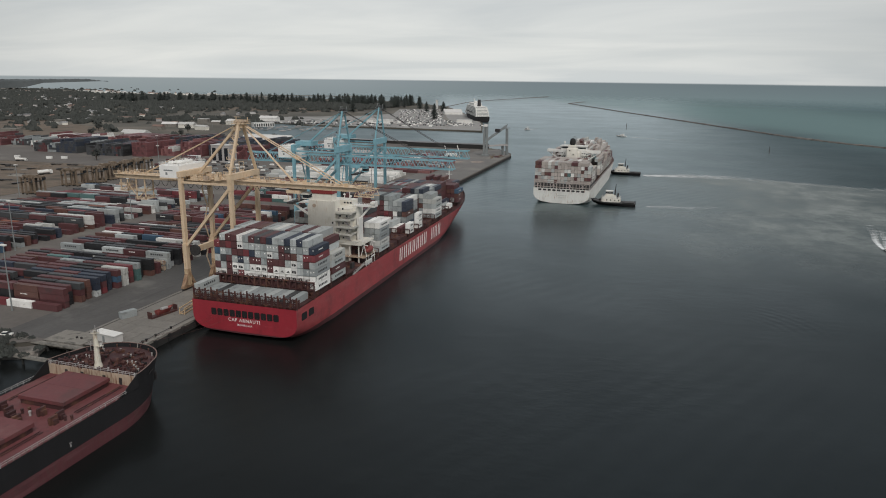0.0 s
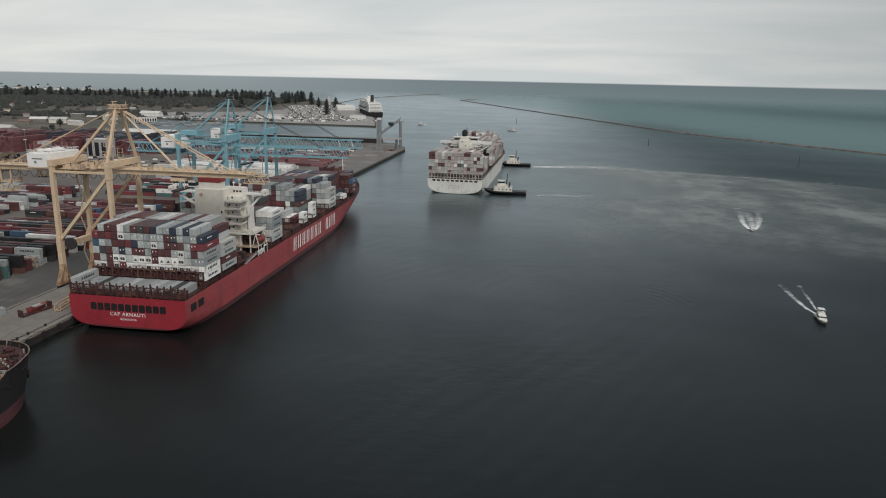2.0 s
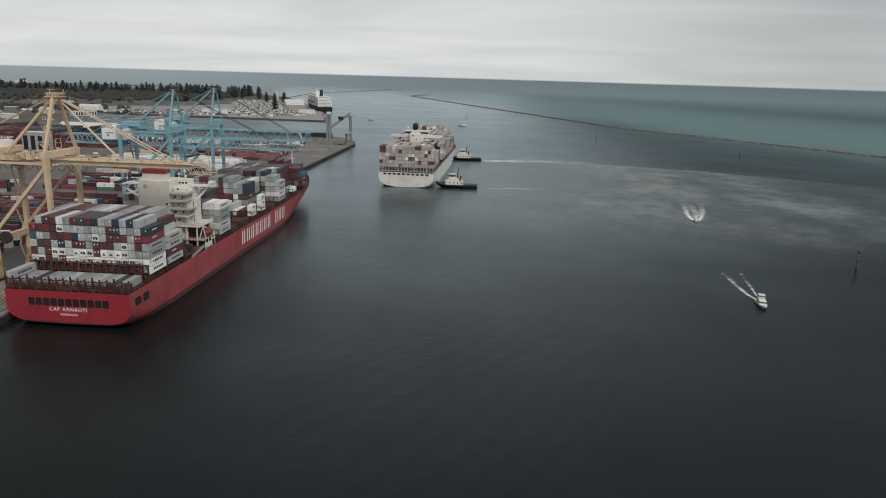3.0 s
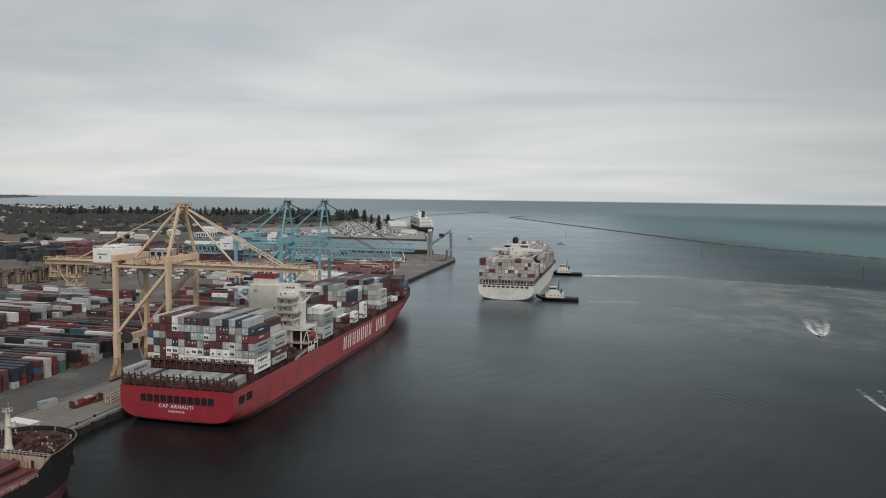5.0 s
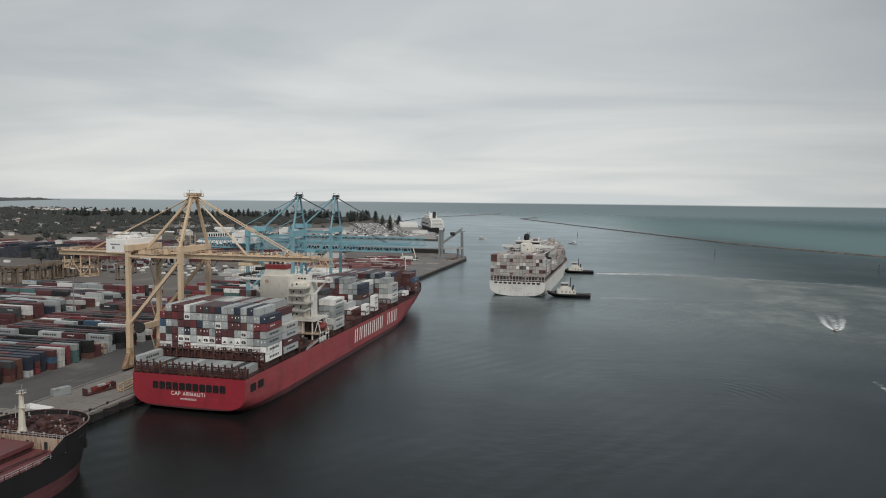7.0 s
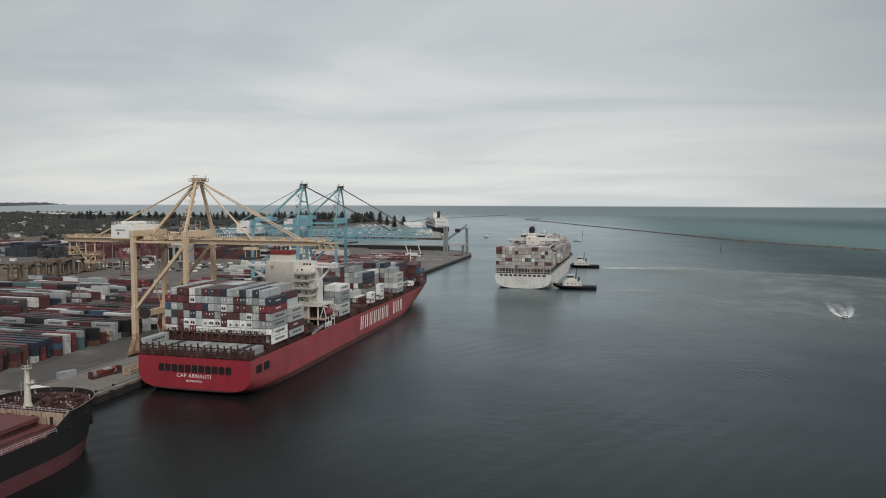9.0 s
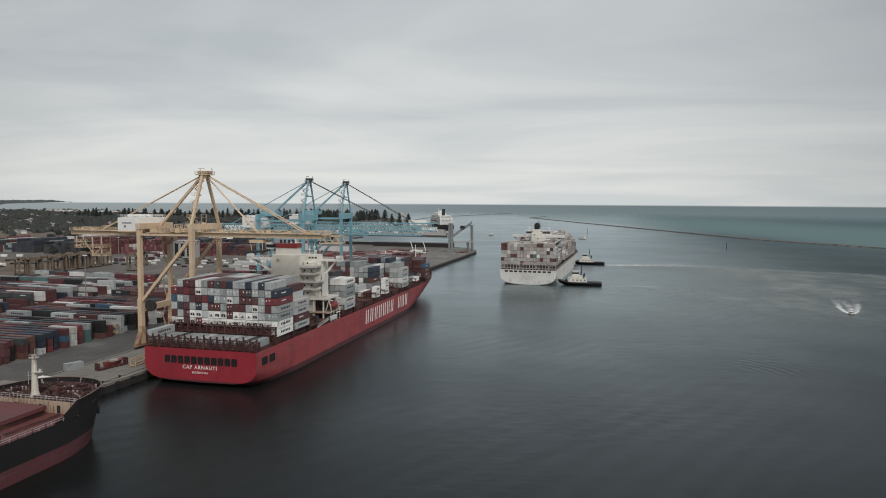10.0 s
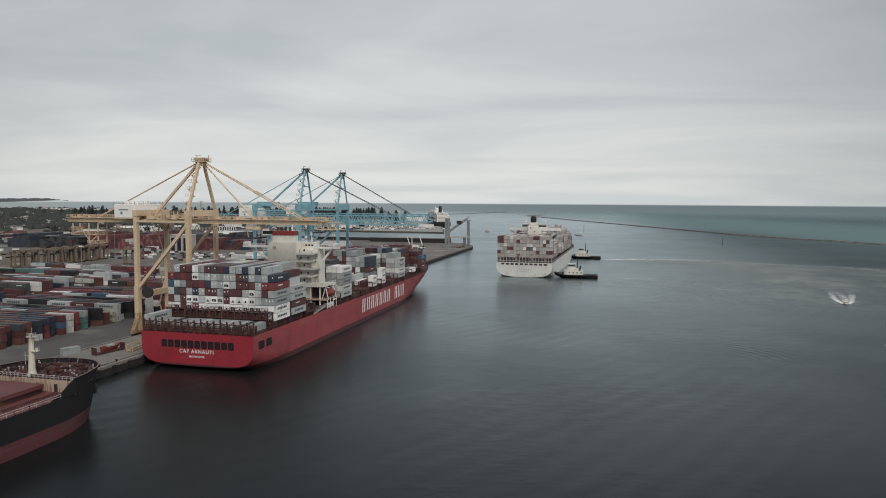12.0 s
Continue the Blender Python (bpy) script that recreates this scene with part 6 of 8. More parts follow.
def quay_crane(y0, color, words, truss, xl=-22.3, xw=1.5, span=19.5, top=53.5, apex_z=73.0, back=-61.5, tip=60.0, mach=(-33.2, -23.4), mach_half=9.0):
    S = thing("quay_crane", words, "crane", "quay cranes", at=(0, y0, 3.05))
    m = M[color]
    h = span / 2
    dz = -3.05
    top, apex_z = top + dz, apex_z + dz
    girder = 46.6 + dz + (0 if truss else 2.4)
    lw = 1.5
    for x in (xl, xw):
        for s in (-1, 1):
            b = bmesh.new()
            if truss:
                beam(b, (x, s * h, 1.8), (x, s * h, top), lw, lw)
            else:
                beam(b, (x, s * h, 9), (x, s * h, 18), 1.8, 2.1)
                beam(b, (x, s * h, 18), (x, s * h, top), lw, lw + 0.3)
                shoe = bmesh.new()
                beam(shoe, (x, s * h, 1.8), (x, s * h, 9), 1.84, 2.14)
                part("leg_base", shoe, M["leg_worn"], S, "rust-streaked lower leg")
            part("leg", b, m, S)
            b = bmesh.new()
            add_box(b, x - 0.8, x + 0.8, s * h - 4.2, s * h + 4.2, 0.9, 2.0)
            part("bogie_beam", b, m if truss else M["rusty"], S)
            for k in range(8):
                yy = s * h - 3.9 + k * 1.1
                b = bmesh.new()
                rod(b, (x - 0.35, yy, 0.42), (x + 0.35, yy, 0.42), 0.42, n=8)
                part("wheel", b, M["steel"], S)
    # portal beams along and across
    for x in (xl, xw):
        part("sill_beam", beams([((x, -h, 16.0), (x, h, 16.0))], 1.6, 2.4), m, S)
        part("portal_beam", beams([((x, -h - 1.12, top - 0.9), (x, h + 1.12, top - 0.9))], 2.0, 2.3 if not truss else 3.4), m, S)
    for s in (-1, 1):
        part("tie_beam", beams([((xl, s * h, top - 4.2 if not truss else top - 2.6), (xw, s * h, top - 4.2 if not truss else top - 2.6))], 0.8, 0.8), m, S)
        part("diagonal_brace", beams([((xl, s * h, 18.5), (xw, s * h, top - 5.0))], 1.1, 1.2), m, S)
    if not truss:
        for s in (-1, 1):
            part("gusset", beams([((xw, s * h, top - 6.5), (xw, s * h, top - 2.0))], 1.8, 2.2), m, S, "thickened joint of leg and brace")
            part("gusset", beams([((xl, s * h, 14.5), (xl, s * h, 20.0))], 1.9, 2.3), m, S, "thickened joint of leg and brace")
    # girder and boom
    if truss:
        b = bmesh.new()
        lattice(b, back, tip, 0, girder - 1.2, girder + 3.4, 4.6, 5.0, 0.52)
        part("boom", b, m, S, "lattice boom")
    else:
        b = bmesh.new()
        for s in (-1, 1):
            beam(b, (back, s * 2.2, girder + 0.35), (tip - 6, s * 2.2, girder + 0.35), 1.3, 1.8)
        for i in range(13):
            x = back + 2 + i * (tip - back - 10) / 12
            beam(b, (x, -2.2, girder), (x, 2.2, girder), 0.8, 1.2)
        part("boom", b, m, S, "twin box-girder boom")
        b = bmesh.new()
        lattice(b, tip - 7, tip + 1.5, 0, girder - 2.2, girder + 0.6, 5.6, 2.6, 0.35)
        part("boom_end", b, m, S)
        for s in (-1, 1):
            b = bmesh.new()
            rails(b, [(back, s * 3.6, girder + 1.3), (tip - 2, s * 3.6, girder + 1.3)], 1.2, 2.4, 0.06)
            beam(b, (back, s * 3.3, girder + 1.25), (tip - 2, s * 3.3, girder + 1.25), 0.9, 0.12)
            part("walkway", b, m, S)
        part("boom_deck", B((back + 1, tip - 7, -2.0, 2.0, girder + 0.9, girder + 1.18)), m, S, "pale plated top of the boom")
        # maintenance cages under the rear end
        for xa, xb, drop in ((back + 2.5, back + 6.0, 6.0), (back + 10.5, back + 15.0, 9.5)):
            b = bmesh.new()
            for x in (xa, xb):
                for s in (-1, 1):
                    beam(b, (x, s * 2.6, girder - 1.2), (x, s * 2.6, girder - drop), 0.4)
            for z in (girder - drop, girder - drop * 0.62):
                add_box(b, xa - 0.4, xb + 0.4, -3.2, 3.2, z - 0.15, z)
                rails(b, [(xa - 0.4, -3.2, z), (xb + 0.4, -3.2, z), (xb + 0.4, 3.2, z), (xa - 0.4, 3.2, z)], 1.1, 1.2, 0.07)
            beam(b, (xa, -2.6, girder - drop), (xb, -2.6, girder - drop * 0.62), 0.3)
            part("rear_cage", b, m, S, "hanging maintenance cage")
        part("cage_brace", beams([((back + 6, -2.4, girder - 3), (back + 10.5, -2.4, girder - 8.5))], 0.3), m, S)
        r = random.Random(8)
        for k in range(26):
            x = back + 1 + k * 1.0 if k < 10 else xw + 6 + (k - 10) * 3.2
            w, hh = r.uniform(0.6, 1.6), r.uniform(0.5, 1.5)
            y = r.uniform(-2.2, 2.2)
            part("sheave_box", B((x - w / 2, x + w / 2, y - 0.5, y + 0.5, girder + 1.1, girder + 1.1 + hh)), M["stained"] if k % 3 == 0 else m, S)
        # winches and gear beside the foot of the A-frame
        for x, y, w, hh in ((xl + 14, -4, 2.2, 3.4), (xl + 16.5, 3, 1.8, 5.0), (xl + 12, 6, 2.6, 2.4), (xw - 3.0, 3.5, 1.4, 7.5), (xw - 4.6, -2.0, 1.6, 3.0), (xl + 5, -6, 3.4, 2.6)):
            b = bmesh.new()
            add_box(b, x - w / 2, x + w / 2, y - w / 2, y + w / 2, girder + 1.0, girder + 1.0 + hh * 0.55)
            part("winch_platform", b, m, S)
            b = bmesh.new()
            rails(b, [(x - w / 2, y - w / 2, girder + 1.0 + hh * 0.55), (x + w / 2, y - w / 2, girder + 1.0 + hh * 0.55), (x + w / 2, y + w / 2, girder + 1.0 + hh * 0.55)], hh * 0.45, 0.9, 0.09)
            part("platform_rail", b, m, S)
        for s in (-1, 1):
            for x in (xl, xw):
                part("leg_foot", beams([((x, s * h - 3.2, 1.9), (x, s * h - 0.6, 6.5)), ((x, s * h + 3.2, 1.9), (x, s * h + 0.6, 6.5))], 1.7, 1.2), M["rusty"], S, "rust-stained foot of the leg")
    # A-frame
    b = bmesh.new()
    for s in (-1, 1):
        beam(b, (xw, s * h, top), (xw, s * 1.3, apex_z), 1.0 if not truss else 0.75)
    beam(b, (xl + 2.5, 0, top - 1.0), (xw - 0.8, 0, apex_z - 0.5), 0.95 if not truss else 0.85)
    if truss:
        beam(b, (xw, -h * 0.45, top + (apex_z - top) * 0.55), (xw, h * 0.45, top + (apex_z - top) * 0.55), 0.6)
    part("a_frame", b, m, S)
    wide = 1.0 if not truss else 0.62
    gear = m if not truss else M["crane_grey"]
    head = part("apex_platform", B((xw - 2.9 * wide, xw + 3.1 * wide, -2.3 * wide, 2.3 * wide, apex_z - 0.45, apex_z - 0.1)), gear, S, "sheave platform at the top")
    b = bmesh.new()
    ring = [(xw - 2.9 * wide, -2.3 * wide), (xw + 3.1 * wide, -2.3 * wide), (xw + 3.1 * wide, 2.3 * wide), (xw - 2.9 * wide, 2.3 * wide), (xw - 2.9 * wide, -2.3 * wide)]
    rails(b, [(x, y, apex_z - 0.1) for x, y in ring], 1.25, 1.3, 0.05)
    part("guard_rail", b, gear, head)
    for x in (-1.7, 0.1, 1.9):
        b = bmesh.new()
        rod(b, (xw + x * wide, -1.3 * wide, apex_z + 0.55), (xw + x * wide, 1.3 * wide, apex_z + 0.55), 0.7, n=12)
        part("sheave", b, M["stained"] if not truss else M["steel"], head)
    b = bmesh.new()
    for x in (-2.6, 2.8):
        beam(b, (xw + x * wide, 0.9 * wide, apex_z - 0.1), (xw + x * wide, 0.9 * wide, apex_z + 2.4), 0.22)
    beam(b, (xw - 3.4 * wide, 0.9 * wide, apex_z + 2.3), (xw - 0.6 * wide, 0.9 * wide, apex_z + 2.3), 0.2)
    part("davit_frame", b, gear, head)
    part("neck", B((xw - 1.5 * wide, xw + 1.6 * wide, -1.5 * wide, 1.5 * wide, apex_z - 2.0, apex_z - 0.45)), gear, head)
    stays = [(tip - 13.5, girder + (3.6 if truss else 1.5), 0.34), (tip * 0.42, girder + 1.4, 0.28), (-48, girder + (3.6 if truss else 1.6), 0.26)]
    for end, z, r in stays[::2] if truss else stays:
        for s in (-1, 1):
            b = bmesh.new()
            near = 1.0 if end > tip * 0.6 else 0.28
            rod(b, (xw, s * 0.7 * near, apex_z), (end, s * 1.7 * near, z), r * (0.5 if truss else 0.75), n=6)
            part("stay", b, m if not (truss and end > 0) else M["steel"], S)
            if not truss and end > tip * 0.6:
                b = bmesh.new()
                p, q = Vector((xw, s * 0.7, apex_z)), Vector((end, s * 1.7, z))
                c = p.lerp(q, 0.56)
                beam(b, c - (q - p).normalized() * 1.3, c + (q - p).normalized() * 1.3, 0.7)
                part("stay_link", b, m, S)
    # access stairs in the A-frame
    b = bmesh.new()
    n = 7
    for i in range(n):
        f0, f1 = i / n, (i + 1) / n
        z0, z1 = top + (apex_z - top) * f0, top + (apex_z - top) * f1
        ya = -h + (h - 1.3) * f0 + 1.4
        sx = 1 if i % 2 else -1
        beam(b, (xw - 1.6 * sx - 1.2, ya, z0), (xw + 1.6 * sx - 1.2, ya + 0.9, z1), 0.7, 0.15)
        add_box(b, xw - 3.2, xw + 0.6, ya - 0.7, ya + 0.7, z0 - 0.1, z0)
        rails(b, [(xw - 3.2, ya - 0.7, z0), (xw + 0.6, ya - 0.7, z0)], 1.1, 1.2, 0.05)
    part("stair_tower", b, m if not truss else M["crane_grey"], S)
    # machinery house
    hm = 5.6 if truss else 5.4
    b = B((mach[0], mach[1], -mach_half, mach_half, girder + 1.6, girder + 1.6 + hm))
    bmesh.ops.bevel(b, geom=b.edges[:], offset=0.12, segments=1, affect="EDGES")
    house = part("machinery_house", b, M["house_white"], S, "white machinery house")
    part("base_trim", B((mach[0] - 0.15, mach[1] + 0.15, -mach_half - 0.15, mach_half + 0.15, girder + 1.2, girder + 1.65)), m, house)
    for x, y, w in ((3.2, -4.6, 1.3), (5.2, -1.6, 2.0), (6.0, 2.6, 1.5), (3.4, 4.8, 1.0)):
        b = B((mach[0] + x - w, mach[0] + x + w, y - w, y + w, girder + 1.55 + hm, girder + 2.9 + hm))
        bmesh.ops.bevel(b, geom=b.edges[:], offset=0.4, segments=2, affect="EDGES")
        part("roof_vent", b, M["house_white"], house)
    part("emblem", B((mach[0] + 2.2, mach[0] + 6.6, -mach_half - 0.05, -mach_half + 0.02, girder + 4.6, girder + 5.1), (mach[0] + 3, mach[0] + 4, -mach_half - 0.05, -mach_half + 0.02, girder + 3.0, girder + 4.0)), M["crane_grey"], house, "grey plain mark of the operator")
    b = bmesh.new()
    rails(b, [(mach[0], -mach_half, girder + 1.6 + hm), (mach[1], -mach_half, girder + 1.6 + hm), (mach[1], mach_half, girder + 1.6 + hm), (mach[0], mach_half, girder + 1.6 + hm), (mach[0], -mach_half, girder + 1.6 + hm)], 1.1, 2.2, 0.05)
    part("roof_rail", b, M["white"], house)
    # trolley, cab and spreader
    xt = 26 if not truss else 8
    b = B((xt - 3, xt + 3, -3.2, 3.2, girder - 2.6, girder - 1.4))
    for x in (-2.6, 2.6):
        for s in (-1, 1):
            beam(b, (xt + x, s * 2.8, girder - 2.4), (xt + x * 0.9, s * 2.4, girder - 5.6), 0.25)
    part("trolley", b, m, S)
    cab = part("operator_cab", B((xt + 3.4, xt + 6.2, -1.4, 1.4, girder - 4.8, girder - 2.2)), M["cream"] if not truss else m, S)
    part("cab_window", B((xt + 3.5, xt + 6.26, -1.46, 1.46, girder - 4.4, girder - 3.1)), M["glass"], cab)
    part("spreader", B((xt - 1.2, xt + 1.2, -6.1, 6.1, girder - 6.4, girder - 5.7)), M["steel"], S)
    if not truss:
        for k in range(14):
            x = back + 10 + k * 4.4
            b = bmesh.new()
            pts = [(x + 4.0 * i / 6, 3.4, girder - 1.6 - 2.6 * (1 - (i / 3 - 1) ** 2)) for i in range(7)]
            for p, q in zip(pts, pts[1:]):
                rod(b, p, q, 0.09, n=5)
            part("festoon_cable", b, M["black"], S)
        for s in (-1, 1):
            for x in (xt - 1, xt + 1):
                b = bmesh.new()
                rod(b, (x, s * 1.6, girder - 1.4), (x, s * 1.6, girder - 5.8), 0.06, n=4)
                part("hoist_rope", b, M["steel"], S)
    if not truss:
        part("lift_top", B((xl - 1.6, xl + 2.6, h - 1.7, h + 1.7, top - 8.0, top - 3.0)), M["stained"], S, "rust-stained housing at the head of the leg")
    # cable reel on the landward leg
    b = bmesh.new()
    rod(b, (xl + 4.6, -h + 0.5, 17.5), (xl + 4.6, -h - 0.5, 17.5), 2.4, n=20)
    part("cable_reel", b, M["steel"], S, "dark cable reel")
    # electrical room on the portal
    if truss:
        part("electrical_room", B((xl - 2, xl + 8, -2, 6, top - 0.2, top + 2.2)), m, S)
    else:
        r = random.Random(15)
        for k in range(16):
            x, y, w, hh = xl + r.uniform(-1, 9.5), r.uniform(-5.5, 5.5), r.uniform(0.4, 1.1), r.uniform(0.5, 1.7)
            b = bmesh.new()
            if k % 3:
                add_box(b, x - w, x + w, y - w * 0.7, y + w * 0.7, girder + 1.0, girder + 1.5 + hh)
            else:
                rod(b, (x - w, y, girder + 1.2 + hh * 0.6), (x + w, y, girder + 1.2 + hh * 0.6), hh * 0.6, n=12)
                add_box(b, x - w * 0.8, x + w * 0.8, y - 0.4, y + 0.4, girder + 1.0, girder + 1.3 + hh * 0.4)
            part("rope_drum" if k % 3 == 0 else "gear_cabinet", b, M["stained"] if k % 2 else m, S)
        part("gear_floor", B((xl - 2, xl + 10.5, -6, 6, girder + 0.75, girder + 1.05)), m, S)
    for i in range(6):
        z0, z1 = 3 + i * 7.6, 3 + (i + 1) * 7.6
        sx = 1 if i % 2 else -1
        part("ladder", beams([((xl - 1.6, h - 1.5 * sx - 2, z0), (xl - 1.6, h + 1.5 * sx - 2, z1))], 0.6, 0.15), m, S)
    return S


def grey_crane():
    """Portal loader: a tall double column, a lower portal, a slanted arm and a small cab."""
    S = thing("dock_crane", "grey portal crane with slanted arm on the quay end", "crane", at=(-27.7, 603.3, 3))
    m = M["crane_grey"]
    for x in (-1.8, 1.8):
        part("column", beams([((x, 0, 0), (x * 0.8, 0, 35))], 2.4), m, S, "tall grey column")
    part("column_tie", beams([((-1.8, 0, z), (1.8, 0, z)) for z in (8, 16, 24, 31)], 0.8), m, S)
    part("base_frame", B((-4, 4, -4, 4, 0, 2.2)), m, S)
    part("cab", B((-2.0, 2.4, -1.8, 1.8, 34.6, 37.4)), M["white"], S, "white operator's cab")
    for dx, dy in ((19.8, 27.5), (15.5, 25.0), (23.0, 20.5), (18.7, 18.0)):
        part("leg", beams([((dx, dy, 0), (dx - 0.8, dy, 31.5 if dx > 18.8 else 12))], 1.5), m, S)
    part("portal_beam", beams([((2, 1, 12), (19.8, 27.5, 12)), ((4, -1, 12), (23.0, 20.5, 12))], 1.4, 1.6), M["rail"], S, "pale portal beam")
    part("arm", beams([((1.8, 1, 18), (19, 24, 33)), ((1.8, 2, 20), (19, 25, 35)), ((6, 6, 22), (6.4, 7, 25)), ((12, 14, 27.4), (12.3, 15, 30))], 1.1), m, S, "slanted arm")
    part("winch_house", B((8.5, 14.0, 12, 17, 28.0, 31.5)), M["steel"], S)
    part("head_frame", beams([((18, 20, 32), (23, 30, 32)), ((19, 25, 32), (20.5, 26, 37))], 0.9), m, S)
    T = thing("scrap_heap", "low brown heap of scrap and timber on the quay end", "heap", at=(-14, 596, 3))
    r = random.Random(4)
    for k in range(16):
        x, y, a = r.gauss(0, 5), r.gauss(0, 7), r.uniform(0, 3.1)
        l, z = r.uniform(2, 5), r.uniform(0.4, 1.8)
        part("baulk", beams([((x, y, z * 0.3), (x + l * math.cos(a), y + l * math.sin(a), z))], r.uniform(0.6, 1.2)), M["carrier"] if k % 3 else C["maroon"], T)


def straddle_carrier():
    S = thing("straddle_carrier", "tan straddle carrier parked in a row", "straddle carrier", "parked straddle carriers")
    m = M["carrier"]
    for s in (-1, 1):
        part("side_beam", B((-5.0, 5.0, s * 2.2 - 0.5, s * 2.2 + 0.5, 0.9, 1.9)), m, S)
        for x in (-4.4, 4.4):
            part("leg", B((x - 0.6, x + 0.6, s * 2.2 - 0.5, s * 2.2 + 0.5, 1.9, 12.4)), m, S)
        for x in (-4.2, -1.5, 1.5, 4.2):
            b = bmesh.new()
            rod(b, (x, s * 2.2 - 0.3, 0.75), (x, s * 2.2 + 0.3, 0.75), 0.75, n=12)
            part("wheel", b, M["black"], S)
    part("top_frame", B((-5.2, 5.2, -2.7, -1.7, 12.4, 13.4), (-5.2, 5.2, 1.7, 2.7, 12.4, 13.4), (-5.2, -4.0, -2.7, 2.7, 12.4, 13.4), (4.0, 5.2, -2.7, 2.7, 12.4, 13.4)), m, S)
    part("engine_box", B((-3.0, 1.0, -2.2, 2.2, 13.4, 14.6)), m, S)
    part("cab", B((3.2, 5.4, -2.9, -1.2, 10.4, 12.4)), M["glass"], S)
    part("spreader", B((-5.8, 5.8, -1.2, 1.2, 9.2, 9.8)), M["steel"], S)
    return S


# ---------------- ships, boats, cranes in place ----------------
red_ship()
white_ship()
bulk_carrier()
tug(331, 155.0)
tug(517, 154.0)
motor_boat((276.8, 67, 0), 11.0, 172, "white flybridge motor boat under way")
motor_boat((298, 236, 0), 8.0, 163, "small white motor boat under way")
motor_boat((118, 1015, 0), 17.0, 80, "white motor boat near the channel marker")
motor_boat((-64, 1107, 0), 17.0, 160, "white motor boat far down the channel")
wake("wake", [(277.0, 69.4), (275.6, 75.9), (275.2, 90.2), (276.0, 109.9)], 0.9, 2.4, "white wake behind the motor boat", dense=0.75)
wake("wake.009", [(278.9, 75.0), (280.8, 87.0), (282.7, 101.9), (284.6, 115.3)], 0.7, 2.2, "white wake behind the motor boat", dense=0.5)
wake("wake.001", [(299, 241), (303, 252), (307, 268), (308, 296), (304, 330)], 3.5, 9.0, "pale trail of foam behind the small boat", dense=0.45)
wake("wake.006", [(299.5, 236), (302.5, 243), (307, 256), (313, 276), (320, 306)], 1.5, 4.5, "white spray thrown up by the small boat", dense=0.95)
wake("wake.007", [(296.5, 236), (296.5, 244), (298, 258), (302, 278), (307, 308)], 1.5, 4.5, "white spray thrown up by the small boat", dense=0.95)
wake("wake.002", [(157, 516), (178, 521), (204, 529), (240, 533), (280, 523)], 10, 34, "white wash from the tug's propeller", dense=0.60)
wake("wake.003", [(163, 333), (174, 335), (190, 338), (216, 343)], 5, 16, "thin wash behind the tug", dense=0.30)
wake("wake.004", [(122, 1014), (160, 996), (260, 936)], 6, 12, "white wake of the far boat", dense=0.5)
wake("wake.008", [(-62, 1112), (-58, 1130), (-50, 1160)], 4, 8, "white wake behind the boat down the channel", dense=0.8)
wake("wake.005", [(190, 539), (235, 532), (280, 518), (335, 505), (391, 492), (440, 470)], 16, 20, "long line of foam drifting from the tug", dense=0.14)

def mooring_line(a, b_, sag):
    """A slack rope between a ship and the quay."""
    b = bmesh.new()
    P, Q = Vector(a), Vector(b_)
    pts = [P.lerp(Q, i / 8) - Vector((0, 0, sag * (1 - (i / 4 - 1) ** 2))) for i in range(9)]
    for p, q in zip(pts, pts[1:]):
        rod(b, p, q, 0.035, n=5)
    me = bpy.data.meshes.new("mooring_line")
    b.to_mesh(me)
    b.free()
    me.materials.append(M["ship_maroon"])
    tagged(new("mooring_line", me), "brown mooring rope running from ship to quay bollard", "rope", "mooring ropes")


for a, b_, sag in (((18.5, -1.2, 8.8), (2.5, -17.0, 3.4), 0.9), ((21.0, -1.2, 8.8), (2.5, -17.3, 3.4), 1.1), ((26.0, -1.2, 8.8), (2.6, -24.0, 3.4), 1.4), ((12.0, -50.5, 12.6), (2.6, -22.0, 3.4), 1.0), ((13.0, -49.5, 12.6), (2.6, -9.0, 3.4), 1.6)):
    mooring_line(a, b_, sag)
for y in (-24.0, -22.0, -17.2, -9.0):
    S = thing("bollard", "black iron mooring bollard on the quay edge", "bollard", "quay bollards", at=(2.5, y, 3.05))
    b = bmesh.new()
    rod(b, (0, 0, -0.05), (0, 0, 0.7), 0.3, n=10)
    rod(b, (0, 0, 0.6), (0, 0, 0.85), 0.48, n=10)
    part("post", b, M["black"], S)

quay_crane(44.75, "crane_yellow", "yellow quay crane with a white machinery house over the red ship", False, apex_z=73.9)
quay_crane(147.5, "crane_blue", "light blue lattice-boom quay crane", True, xl=-27.0, xw=0.0, span=16, top=55, apex_z=74.5, back=-60, tip=64, mach=(-37.8, -25.0), mach_half=6.2)
quay_crane(201, "crane_blue", "light blue lattice-boom quay crane", True, xl=-27.0, xw=0.0, span=16, top=55, apex_z=74.5, back=-60, tip=58, mach=(-35.8, -24.5), mach_half=6.2)
grey_crane()
sc = straddle_carrier()
spots = [(-290, 204, 84), (-284, 206, 84), (-294, 246, 84), (-286, 249, 84), (-290, 265, 84), (-283, 268, 84), (-291, 282, 84), (-286, 286, 84), (-294, 297, 84), (-288, 303, 84), (-293, 312, 84), (-289, 320, 84), (-296, 329, 84), (-291, 336, 84), (-233, 300, 10), (-260, 345, 5)]
for i, (x, y, a) in enumerate(spots):
    m = pose(x, y, 3.0, 0, 0, a)
    if i == 0:
        sc.matrix_basis = m
    else:
        copy_thing(sc, m)


